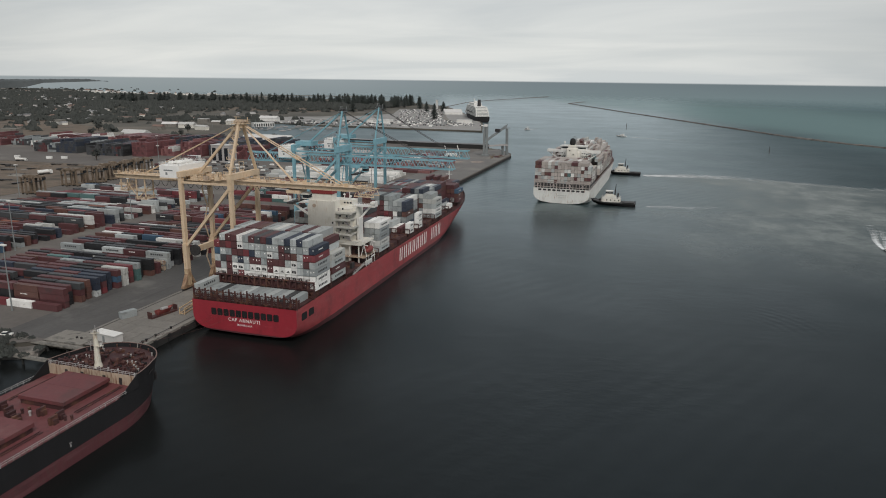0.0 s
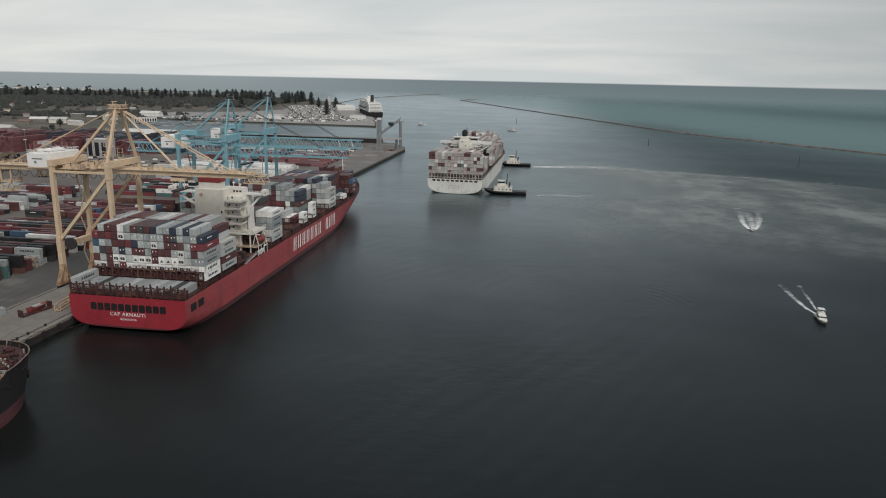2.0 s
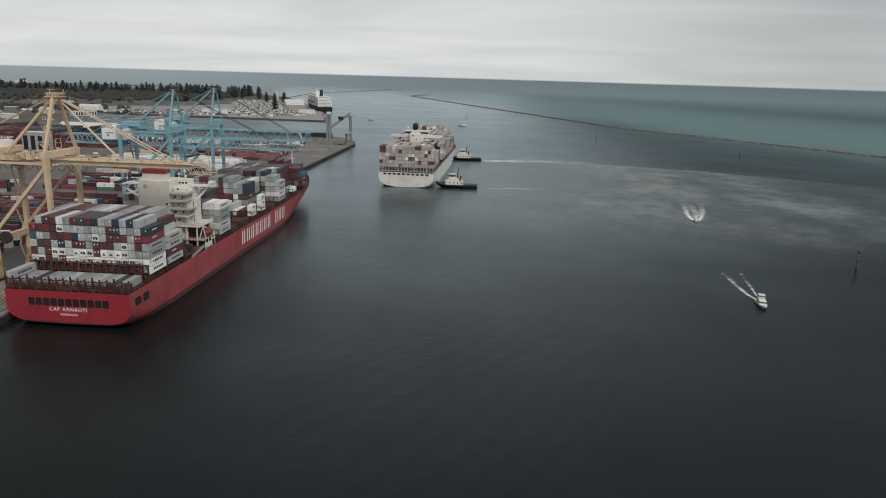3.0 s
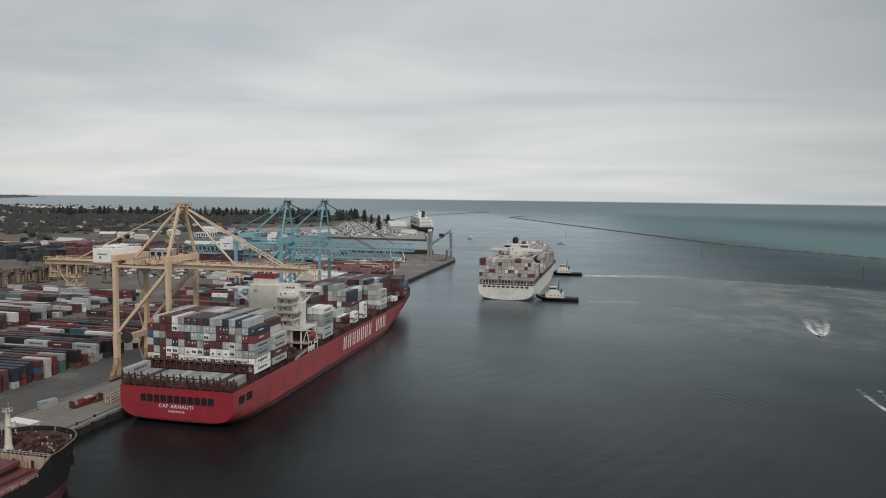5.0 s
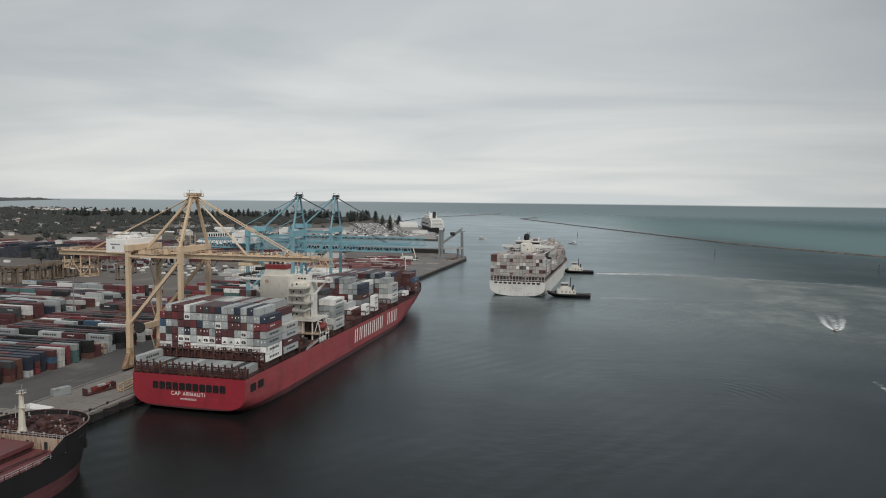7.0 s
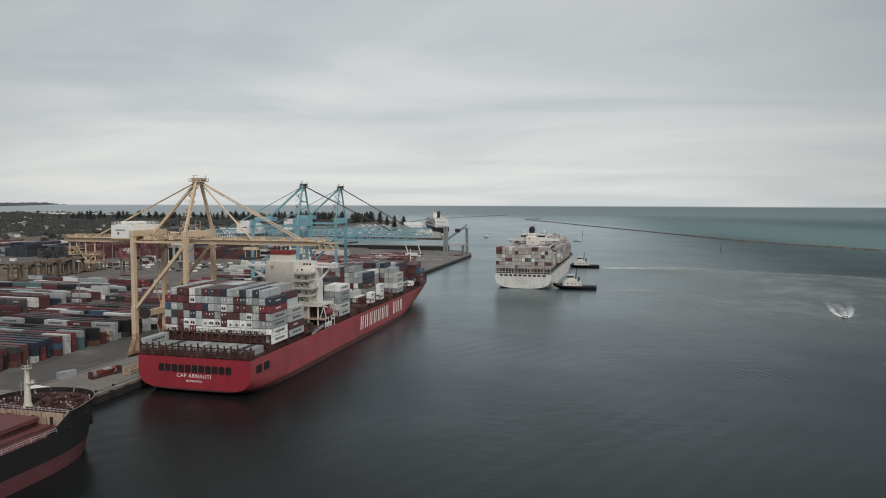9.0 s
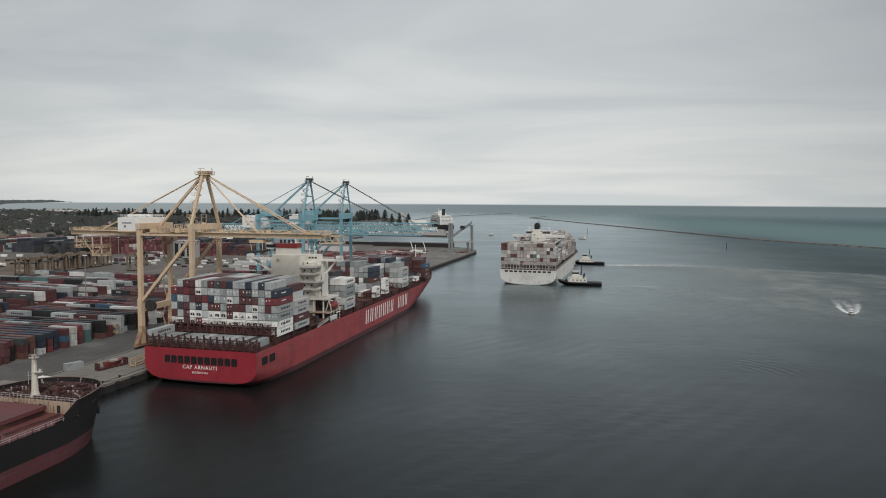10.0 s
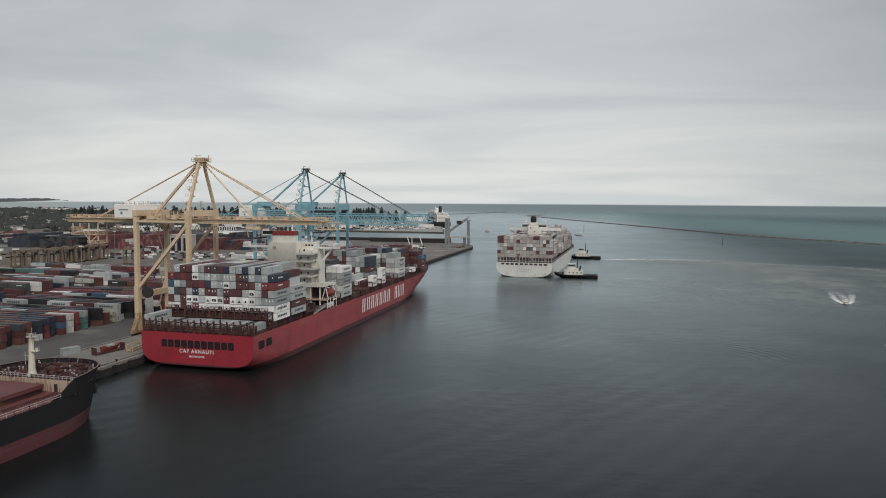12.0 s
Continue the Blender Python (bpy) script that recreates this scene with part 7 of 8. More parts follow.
# ---------------- things on the quay ----------------
def lifeboat_cradle():
    S = thing("boat_cradle", "dark steel flat rack holding a red work boat on the quay", "flat rack", at=(-10.5, 3.0, 3.05), rz=78)
    part("floor", B((-6, 6, -1.2, 1.2, 0, 0.6)), M["ship_maroon"], S)
    for x in (-6, 5.7):
        part("end_wall", B((x, x + 0.3, -1.2, 1.2, 0.6, 2.6)), M["ship_maroon"], S)
    R = thing("work_boat", "red work boat resting in a flat rack", "boat", at=(-10.3, 3.9, 3.75), rz=78)
    bm, top = hull(7.4, 2.3, 1.5, flare=0.1, stern_low=0.2, run=1.5, bow=3, sheer=0.5, stern_knee=0.6, z_split=(0.0, 1e9), levels=4, stations=14)
    for v in bm.verts:
        v.co = Vector((v.co.y - 3.7, -v.co.x, v.co.z))
    part("hull", bm, M["boat_dull"], R)
    part("canopy", B((-1.5, 1.2, -0.7, 0.7, 1.4, 2.0)), M["rail"], R)


lifeboat_cradle()
container("midgrey", 6.06, pose(-21.0, -3.5, 3.05, 0, 0, 70), door=True, where="on the quay")
def quay_shed():
    S = thing("site_cabin", "white site cabin with an antenna on the quay", "cabin", at=(-10.5, -25.5, 3.05), rz=-8)
    part("wall", B((-5.2, 5.2, -1.8, 1.8, 0, 2.7)), M["roof_pale"], S)
    part("roof", B((-5.4, 5.4, -2.0, 2.0, 2.7, 2.95)), M["white"], S)
    part("door", B((-0.5, 0.5, -1.86, -1.78, 0.1, 2.1)), M["crane_grey"], S)
quay_shed()
for x, y, rz in ((-3.4, 10.6, 8), (-3, 24, 12), (0.5, 28, 0)):
    S = thing("spreader_frame", "yellow lifting frame parked on the quay", "lifting frame", "lifting frames", at=(x - 1.0, y, 3.05), rz=rz + 90)
    part("frame", beams([((-5, -1, 0.4), (5, -1, 0.4)), ((-5, 1, 0.4), (5, 1, 0.4)), ((-5, -1, 0.4), (-5, 1, 0.4)), ((5, -1, 0.4), (5, 1, 0.4)), ((-5, -1, 2.4), (5, -1, 2.4)), ((-5, 1, 2.4), (5, 1, 2.4))], 0.35), M["leg_worn"], S)
    for dx in (-5, 5):
        for dy in (-1, 1):
            part("post", beams([((dx, dy, 0), (dx, dy, 2.5))], 0.35), M["leg_worn"], S)
# walkways to the mooring dolphins
for (x0, x1, y) in ((-40, -10, -33.8), (-50, -15, -45.3)):
    S = thing("mooring_walkway", "narrow concrete walkway to a mooring dolphin", "walkway", "mooring walkways", at=(0, y, 0))
    part("deck", B((x0, x1, -1.0, 1.0, 2.4, 2.9)), M["kerb"], S)
    for k in range(4):
        b = bmesh.new()
        rod(b, (x0 + 3 + k * (x1 - x0 - 5) / 3, 0, -4), (x0 + 3 + k * (x1 - x0 - 5) / 3, 0, 2.4), 0.4)
        part("pile", b, M["wall"], S)
    b = bmesh.new()
    rails(b, [(x0, -0.9, 2.9), (x1, -0.9, 2.9)], 1.0, 2.5)
    part("rail", b, M["kerb"], S)
S = thing("dolphin_platform", "pale concrete mooring platform beside the quay", "platform", at=(-24, -27.5, 0))
part("slab", B((-8, 8, -4.6, 5.5, 2.2, 3.15)), M["kerb"], S)
for x in (2, 4):
    part("bollard", beams([((x, 0, 3.1), (x, 0, 3.8))], 0.5), M["steel"], S)

bm = line_strip([(-95, -80), (-70, -62), (-55, -50), (-42, -40), (-30, -34)], 11, -3, 1.6, 0.9, 11, 4)
setting("rubble_bank", bm, M["rock"], "dark rubble bank beside the quay's end", "bank")

# channel markers
for x, y, h in ((345.4, 129.7, 7.5), (311.5, 803, 8.5), (460, 646, 6), (110, 1200, 11)):
    S = thing("channel_marker", "dark pile beacon standing in the channel", "beacon", "channel beacons", at=(x, y, 0))
    b = bmesh.new()
    rod(b, (0, 0, -3), (0, 0, h), 0.45, 0.35)
    part("pile", b, M["rock"], S)
    part("platform", B((-0.9, 0.9, -0.9, 0.9, h * 0.55, h * 0.55 + 0.3), (-0.5, 0.5, -0.5, 0.5, h, h + 1.2)), M["steel"], S)


def lamp_mast(x, y, h=26):
    S = thing("light_mast", "tall grey floodlight mast in the yard", "light mast", "yard light masts", at=(x, y, 3.0))
    b = bmesh.new()
    rod(b, (0, 0, 0), (0, 0, h), 0.32, 0.16)
    part("pole", b, M["crane_grey"], S)
    part("lamp_head", B((-1.3, 1.3, -0.5, 0.5, h, h + 0.6)), M["white"], S)


for x, y in ((-68, -12), (-148, 62), (-150, 150), (-268, 175), (-272, 330), (-345, 420), (-150, 300), (-60, 330), (-300, 500)):
    lamp_mast(x, y)

def car(x, y, rz, paint, words):
    S = thing("car", words, "car", "parked cars", at=(x, y, 3.0), rz=rz)
    b = B((-2.2, 2.2, -0.88, 0.88, 0.32, 0.95))
    bmesh.ops.bevel(b, geom=b.edges[:], offset=0.12, segments=2, affect="EDGES")
    part("body", b, M[paint], S)
    b = bmesh.new()
    v = [b.verts.new(p) for p in ((-1.7, -0.8, 0.94), (1.1, -0.8, 0.94), (1.1, 0.8, 0.94), (-1.7, 0.8, 0.94), (-1.2, -0.65, 1.5), (0.4, -0.65, 1.5), (0.4, 0.65, 1.5), (-1.2, 0.65, 1.5))]
    for f in ((4, 5, 6, 7), (0, 1, 5, 4), (1, 2, 6, 5), (2, 3, 7, 6), (3, 0, 4, 7)):
        b.faces.new([v[i] for i in f])
    part("cabin", b, M["glass"], S)
    part("roof", B((-1.2, 0.4, -0.64, 0.64, 1.49, 1.54)), M[paint], S)
    for wx in (-1.4, 1.4):
        for wy in (-0.85, 0.85):
            b = bmesh.new()
            rod(b, (wx, wy - 0.1, 0.33), (wx, wy + 0.1, 0.33), 0.33, n=12)
            part("wheel", b, M["black"], S)


car(-47, -33.3, 20, "white", "white estate car parked beside the yard road")
car(-52, -34.5, 20, "steel", "dark car parked beside the yard road")

# things on the earth strip behind the yard
def lone_tree(x, y, size, seed):
    S = thing("tree", "dark round-crowned tree standing alone on the earth strip", "tree", "lone trees", at=(x, y, 2.95))
    r = random.Random(seed)
    b = bmesh.new()
    rod(b, (0, 0, 0), (0, 0, size * 0.8), size * 0.07, size * 0.04, n=6)
    for k in range(4):
        a = k * 1.7
        rod(b, (0, 0, size * 0.5), (math.cos(a) * size * 0.5, math.sin(a) * size * 0.5, size * 1.05), size * 0.03, size * 0.015, n=5)
    part("trunk", b, M["bark"], S)
    b = bmesh.new()
    for _ in range(240):
        d = Vector((r.gauss(0, 1), r.gauss(0, 1), r.gauss(0, 0.8))).normalized() * size * 0.75 * r.uniform(0.4, 1.05)
        c, k = d + Vector((0, 0, size * 1.2)), size * r.uniform(0.08, 0.2)
        v = [b.verts.new(c + Vector((r.uniform(-k, k), r.uniform(-k, k), r.uniform(-k, k)))) for _ in range(4)]
        for f in ((0, 1, 2), (0, 2, 3), (0, 3, 1), (1, 3, 2)):
            b.faces.new([v[i] for i in f])
    part("crown", b, M["leaf"], S)


for x, y, size, seed in ((-405, 396, 6.5, 1), (-640, 640, 6.0, 2), (-560, 760, 7.0, 3), (-470, 640, 5.0, 4), (-700, 720, 6.5, 5), (-520, 690, 5.5, 6), (-420, 620, 4.5, 7)):
    lone_tree(x, y, size, seed)


def road_tanker(x, y, rz):
    S = thing("road_tanker", "white road tanker parked on the earth strip", "truck", "parked trucks", at=(x, y, 2.97), rz=rz)
    b = bmesh.new()
    rod(b, (-6.5, 0, 2.3), (3.2, 0, 2.3), 1.15, n=14)
    part("tank", b, M["white"], S)
    part("cab", B((3.9, 6.2, -1.2, 1.2, 0.7, 3.2)), M["white"], S)
    part("cab_window", B((5.4, 6.24, -1.1, 1.1, 1.9, 2.8)), M["glass"], S)
    part("chassis", B((-6.5, 5.9, -0.9, 0.9, 0.7, 1.15)), M["steel"], S)
    for wx in (-5.4, -4.2, -3.0, 2.6, 5.0):
        for wy in (-1.0, 1.0):
            b = bmesh.new()
            rod(b, (wx, wy - 0.2, 0.5), (wx, wy + 0.2, 0.5), 0.5, n=10)
            part("wheel", b, M["black"], S)


def flat_trailer(x, y, rz):
    S = thing("flat_trailer", "dark empty flatbed trailer parked on bare earth", "trailer", "parked trailers", at=(x, y, 2.97), rz=rz)
    part("bed", B((-6.1, 6.1, -1.2, 1.2, 1.0, 1.3)), M["steel"], S)
    part("beam", B((-5.8, 5.8, -0.5, 0.5, 0.7, 1.0)), M["ship_maroon"], S)
    for wx in (-5.0, -3.8, -2.6):
        for wy in (-1.0, 1.0):
            b = bmesh.new()
            rod(b, (wx, wy - 0.2, 0.5), (wx, wy + 0.2, 0.5), 0.5, n=10)
            part("wheel", b, M["black"], S)
    part("landing_leg", B((3.6, 3.8, -0.9, -0.7, 0, 0.8), (3.6, 3.8, 0.7, 0.9, 0, 0.8)), M["steel"], S)


def rubble_heap(x, y, size, key, label, seed):
    """A low uneven heap."""
    r = random.Random(seed)
    b = bmesh.new()
    rings = []
    for j in range(5):
        f = j / 4
        rings.append([b.verts.new((size * (1 - f) * math.cos(6.283 * i / 12) * r.uniform(0.8, 1.2) * 1.6, size * (1 - f) * math.sin(6.283 * i / 12) * r.uniform(0.8, 1.2), -0.1 + size * 0.3 * f ** 0.8 * r.uniform(0.8, 1.2) * (j > 0))) for i in range(12)])
    for p, q in zip(rings, rings[1:]):
        for i in range(12):
            b.faces.new((p[i], p[(i + 1) % 12], q[(i + 1) % 12], q[i]))
    ob = part("spoil_mound", b, M[key], None)
    ob.location = (x, y, 2.98)
    tagged(ob, label, "mound", "spoil mounds")


for x, y, rz in ((-470, 362, 12), (-372, 297, 75), (-366, 292, 75)):
    road_tanker(x, y, rz)
for i, (x, y, rz) in enumerate(((-441, 323, 10), (-404, 315, 20), (-412, 350, 5), (-394, 352, 8), (-385, 279, 30), (-365, 249, 25), (-380, 325, 80), (-352, 262, 60), (-420, 300, 15), (-455, 330, 8), (-340, 240, 70))):
    flat_trailer(x, y, rz)
r = random.Random(12)
for i in range(26):
    rubble_heap(r.uniform(-520, -320), r.uniform(215, 355), r.uniform(2.5, 7.0), r.choice(("earth", "rock", "earth", "kerb")), r.choice(("low brown mound of bare earth", "low mound of loose spoil on the earth")), i)
for x, y, rz in ((-461, 389, 20), (-447, 395, 12), (-374, 301, 40), (-500, 384, 5)):
    container("white", 6.06, pose(x, y, 2.99, 0, 0, rz), door=True, where="behind the yard")

# ---------------- container yard ----------------
rnd = random.Random(21)


def joined_containers(name, boxes, label):
    """Many containers too far off to pick apart, joined, each colour its own material slot."""
    me = bpy.data.meshes.new(name)
    keys = sorted({b[0] for b in boxes})
    verts, faces, mats = [], [], []
    for key, x0, x1, y0, y1, z0, z1 in boxes:
        o = len(verts)
        verts += [(x, y, z) for z in (z0, z1) for x, y in ((x0, y0), (x1, y0), (x1, y1), (x0, y1))]
        faces += [tuple(o + i for i in f) for f in ((4, 5, 6, 7), (0, 1, 5, 4), (1, 2, 6, 5), (2, 3, 7, 6), (3, 0, 4, 7))]
        mats += [keys.index(key)] * 5
    me.from_pydata(verts, [], faces)
    for k in keys:
        me.materials.append(C[k])
    me.polygons.foreach_set("material_index", mats)
    return tagged(new(name, me), label, "shipping containers", "", "stuff")


ROW_OWNERS = "mwn mbx xmb mxm bmxk nkx rmk nnm mmb pmm rmm tmx xxk xmx mxm xmk gmgg xxk xmx mxk mmx xmm wwm wmux rmm".split()


def row_key(row, col):
    """Boxes of one owner stand together, so colours run along rows."""
    if row < len(ROW_OWNERS) and rnd.random() < 0.66:
        return AFT_KEYS[ROW_OWNERS[row][col % len(ROW_OWNERS[row])]]
    r = random.Random(row * 131 + col // 3 * 17)
    table = NEAR_MIX if row < 22 else YARD_MIX
    base = pick(r, table)
    return base if rnd.random() < 0.5 else pick(rnd, table)


rest = []
# front block, rows across the quay line
for row in range(49):
    y = -6.5 + row * 4.1
    if 77 < y < 82:
        continue
    x_end = -50 - (2 if row % 5 == 2 else 0) - 1.5 * rnd.random() - (6 if row == 15 or row > 24 else 0)
    rnd_h = 2.5 + 1.1 * noise.noise(Vector((row * 0.35, 3.1, 0)))
    for col in range(5):
        x = x_end - 6.2 - col * 12.75
        n = max(1, min(3, round(rnd_h) - (1 if rnd.random() < 0.16 else 0)))
        if row < 23:
            n = 1 if row == 0 else 2 if row in (14, 15) else 3 - (1 if rnd.random() < 0.12 else 0)
        for t in range(n):
            key = row_key(row, col)
            bars = rnd.random() < 0.2
            if row == 16 and t == n - 1:
                key, bars = ("grey", "maroon", "grey", "grey", "midgrey")[col], True
            m = pose(x + rnd.uniform(-0.15, 0.15), y + rnd.uniform(-0.08, 0.08), 3.02 + t * 2.64, 0, 0, 0 if rnd.random() < 0.7 else 180)
            near = row < 17 and col < 3
            container(key, 12.19, m, door=near and col == 0, bars=bars, single=near)
# tank containers at the end of one row
for t in range(2):
    S = thing("tank_container", "rust-stained tank container in a steel frame", "tank container", "tank containers", at=(-53.4, 55.0, 3.02 + t * 2.65))
    b = bmesh.new()
    rod(b, (-2.9, 0, 1.3), (2.9, 0, 1.3), 1.12, n=14)
    part("tank", b, M["stained"], S)
    part("frame", beams([((x, s * 1.15, z), (-x, s * 1.15, z)) for x in (3.0,) for s in (-1, 1) for z in (0.1, 2.5)] + [((x, s * 1.15, 0), (x, s * 1.15, 2.6)) for x in (-3.0, 3.0) for s in (-1, 1)], 0.14), C["midgrey"], S)
# second block behind the lane
for row in range(52):
    y = 28 + row * 4.1
    h_row = 2.0 + 1.2 * noise.noise(Vector((row * 0.3, 9.7, 0)))
    left = 8 if y > 60 else 6
    for col in range(left):
        x = -156.5 - col * 12.75 - (4 if row % 4 == 1 else 0)
        n = max(1, min(3, round(h_row + 0.3) - (1 if rnd.random() < 0.18 else 0)))
        for t in range(n):
            key = row_key(row + 300, col)
            if y > 140 and rnd.random() < 0.30:
                key = pick(rnd, [("grey", 5), ("pale", 3), ("white", 1), ("midgrey", 5), ("red", 2)])
            if 94 < y < 108 and col == 1:
                key = "pale"
            container(key, 12.19, pose(x, y, 3.02 + t * 2.64), bars=rnd.random() < 0.15, single=False)
join_containers("in the yard", "long rows of maroon, black, grey and white containers in the yard")
# blocks farther up the quay
for x0, x1, y0, y1, top, table in ((-150, -62, 238, 330, 2, [("maroon", 8), ("black", 5), ("teal", 1), ("red", 4), ("slate", 4), ("white", 2), ("pale", 2), ("grey", 2)]), (-180, -58, 352, 410, 2, [("white", 9), ("pale", 5), ("grey", 2)]), (-190, -40, 428, 520, 2, [("rose", 9), ("maroon", 5), ("brown", 3), ("pale", 1.5)]),
                                   (-120, -60, 545, 600, 1, [("red", 4), ("maroon", 4), ("white", 2)]), (-330, -292, 380, 440, 2, [("maroon", 6), ("navy", 4), ("white", 3), ("grey", 3)])):
    y = y0
    while y < y1:
        for col in range(int((x1 - x0) / 12.8)):
            for t in range(max(0, min(top, round(top - 0.6 + rnd.uniform(-0.8, 0.7))))):
                x = x1 - 6.4 - col * 12.8
                rest.append((pick(rnd, table), x - 6.1, x + 6.1, y - 1.22, y + 1.22, 3.0 + t * 2.64, 5.6 + t * 2.64))
        y += 4.4
# tall empties at the back, their ends to the harbour, in stepped stacks
for x0, x1, y0, deep, top, table in (
        (-538, -518, 430, 3, 6, [("maroon", 8), ("slate", 4), ("black", 2)]), (-523, -498, 432, 3, 5, [("midgrey", 6), ("slate", 5), ("navy", 2)]), (-498, -474, 430, 4, 7, [("navy", 9), ("slate", 4)]), (-470, -455, 446, 2, 6, [("midgrey", 5), ("slate", 4)]),
        (-456, -405, 424, 4, 6, [("slate", 8), ("navy", 3), ("black", 5), ("maroon", 1)]), (-398, -376, 430, 4, 7, [("dullred", 9), ("maroon", 4)]), (-374, -354, 448, 3, 5, [("rose", 5), ("dullred", 3), ("pale", 2)]), (-352, -322, 455, 4, 7, [("dullred", 7), ("rose", 4), ("maroon", 3)]),
        (-320, -286, 462, 4, 7, [("navy", 7), ("slate", 4), ("maroon", 1)]), (-284, -256, 452, 3, 6, [("dullred", 4), ("maroon", 6), ("rose", 2)]), (-252, -226, 466, 3, 5, [("maroon", 5), ("navy", 3), ("brown", 3)]),
        (-505, -440, 520, 4, 6, [("dullred", 6), ("maroon", 6), ("rose", 2)]), (-430, -345, 528, 4, 6, [("maroon", 6), ("navy", 4), ("brown", 2), ("slate", 3)]), (-340, -262, 535, 3, 6, [("navy", 5), ("slate", 5), ("maroon", 2)]), (-585, -545, 470, 3, 4, [("white", 4), ("midgrey", 4), ("maroon", 2)]),
        (-655, -630, 470, 3, 4, [("dullred", 5), ("rose", 3), ("maroon", 3)]), (-628, -592, 480, 3, 4, [("midgrey", 4), ("maroon", 3), ("slate", 4)]), (-700, -662, 452, 3, 4, [("midgrey", 6), ("maroon", 3), ("grey", 3)]), (-735, -690, 520, 3, 4, [("maroon", 5), ("dullred", 4), ("slate", 2)]),
        (-640, -560, 548, 3, 4, [("white", 3), ("dullred", 4), ("rose", 3), ("maroon", 3)]), (-760, -700, 470, 3, 4, [("maroon", 5), ("brown", 4), ("grey", 2)]), (-540, -515, 560, 2, 3, [("white", 4), ("pale", 3)]), (-250, -190, 548, 3, 4, [("maroon", 4), ("rose", 3), ("white", 2)])):
    for col in range(int((x1 - x0) / 2.55)):
        step = round(1.3 * noise.noise(Vector((x0 + col * 0.45, y0, 0.5))))
        base = pick(rnd, table)
        for k in range(deep):
            for t in range(max(2, min(top, top - 1 + step - (1 if rnd.random() < 0.15 else 0) - (1 if k == 0 and rnd.random() < 0.3 else 0)))):
                x, y = x0 + col * 2.55 + 1.27, y0 + 12 + k * 12.7
                rest.append((base if rnd.random() < 0.45 else pick(rnd, table), x - 1.2, x + 1.2, y, y + 12.2, 2.95 + t * 2.62, 5.52 + t * 2.62))
joined_containers("container_rows", rest, "long rows of mixed maroon, navy, grey and white containers")


# ---------------- far shore ----------------
def building(x, y, w, d, h, roof="flat", wall="white", rz=0.0, label="", name="warehouse", roof_mat="roof_pale", windows=0):
    S = thing(name, label, "building", "port buildings" if name == "warehouse" else "far houses", at=(x, y, 2.9), rz=rz)
    wall_part = part("wall", B((-w / 2, w / 2, -d / 2, d / 2, 0, h)), M[wall], S)
    b = bmesh.new()
    if roof == "flat":
        add_box(b, -w / 2 - 0.3, w / 2 + 0.3, -d / 2 - 0.3, d / 2 + 0.3, h, h + 0.5)
    else:
        e, r = 0.4, d * 0.28
        v = [b.verts.new(p) for p in ((-w / 2 - e, -d / 2 - e, h), (w / 2 + e, -d / 2 - e, h), (w / 2 + e, d / 2 + e, h), (-w / 2 - e, d / 2 + e, h), (-w / 2 - e, 0, h + r), (w / 2 + e, 0, h + r))]
        for f in ((0, 1, 5, 4), (2, 3, 4, 5), (3, 0, 4), (1, 2, 5), (3, 2, 1, 0)):
            b.faces.new([v[i] for i in f])
    part("roof", b, M[roof_mat], S)
    for i in range(windows):
        xx = -w / 2 + (i + 0.5) * w / windows
        part("window", B((xx - w / windows * 0.3, xx + w / windows * 0.3, -d / 2 - 0.08, -d / 2 + 0.05, h * 0.1, h * 0.85)), M["glass"], wall_part)
    return S


# dark window plates stand in for the shade inside the open bays
building(-275, 437, 22, 14, 18, wall="rail", label="tall pale shed with dark open bays", windows=3)
building(-150, 520, 60, 18, 5, "gable", label="long low pale warehouse", roof_mat="rail")
building(-330, 620, 70, 22, 8, "gable", label="long pale transit shed beside the basin")
building(-100, 690, 110, 14, 5.5, wall="wall", label="long dark shed with a grey roof on the pier", roof_mat="roof_grey")
building(-200, 712, 120, 8, 4.0, wall="wall", label="long dark shed with a grey roof on the pier", roof_mat="roof_grey")
building(-560, 640, 40, 18, 7, "gable", label="pale gabled port warehouse behind the yard")
building(-522, 925, 38, 14, 7, label="white two-storey clubhouse on the marina shore", windows=9, rz=50)
building(-372, 1122, 50, 20, 7, label="white terminal building with a pale roof")
building(-600, 1080, 40, 16, 6, "gable", label="white boat shed on the marina shore")
building(-340, 1540, 46, 30, 5, "gable", label="white terminal hall near the cruise berth", rz=28)
building(-210, 1180, 30, 12, 8, label="pale flat-roofed berth office")
building(-470, 1821, 6, 6, 26, wall="roof_pale", label="grey tower near the far point", name="tower")
for i in range(14):
    building(rnd.uniform(-950, -520), rnd.uniform(600, 980), rnd.uniform(10, 30), rnd.uniform(8, 16), rnd.uniform(4, 7), rnd.choice(("flat", "gable")), rnd.choice(("kerb", "cream", "roof_pale")), rnd.uniform(-15, 15), "low pale industrial shed behind the yard", roof_mat=rnd.choice(("roof_pale", "roof_tile", "kerb")))
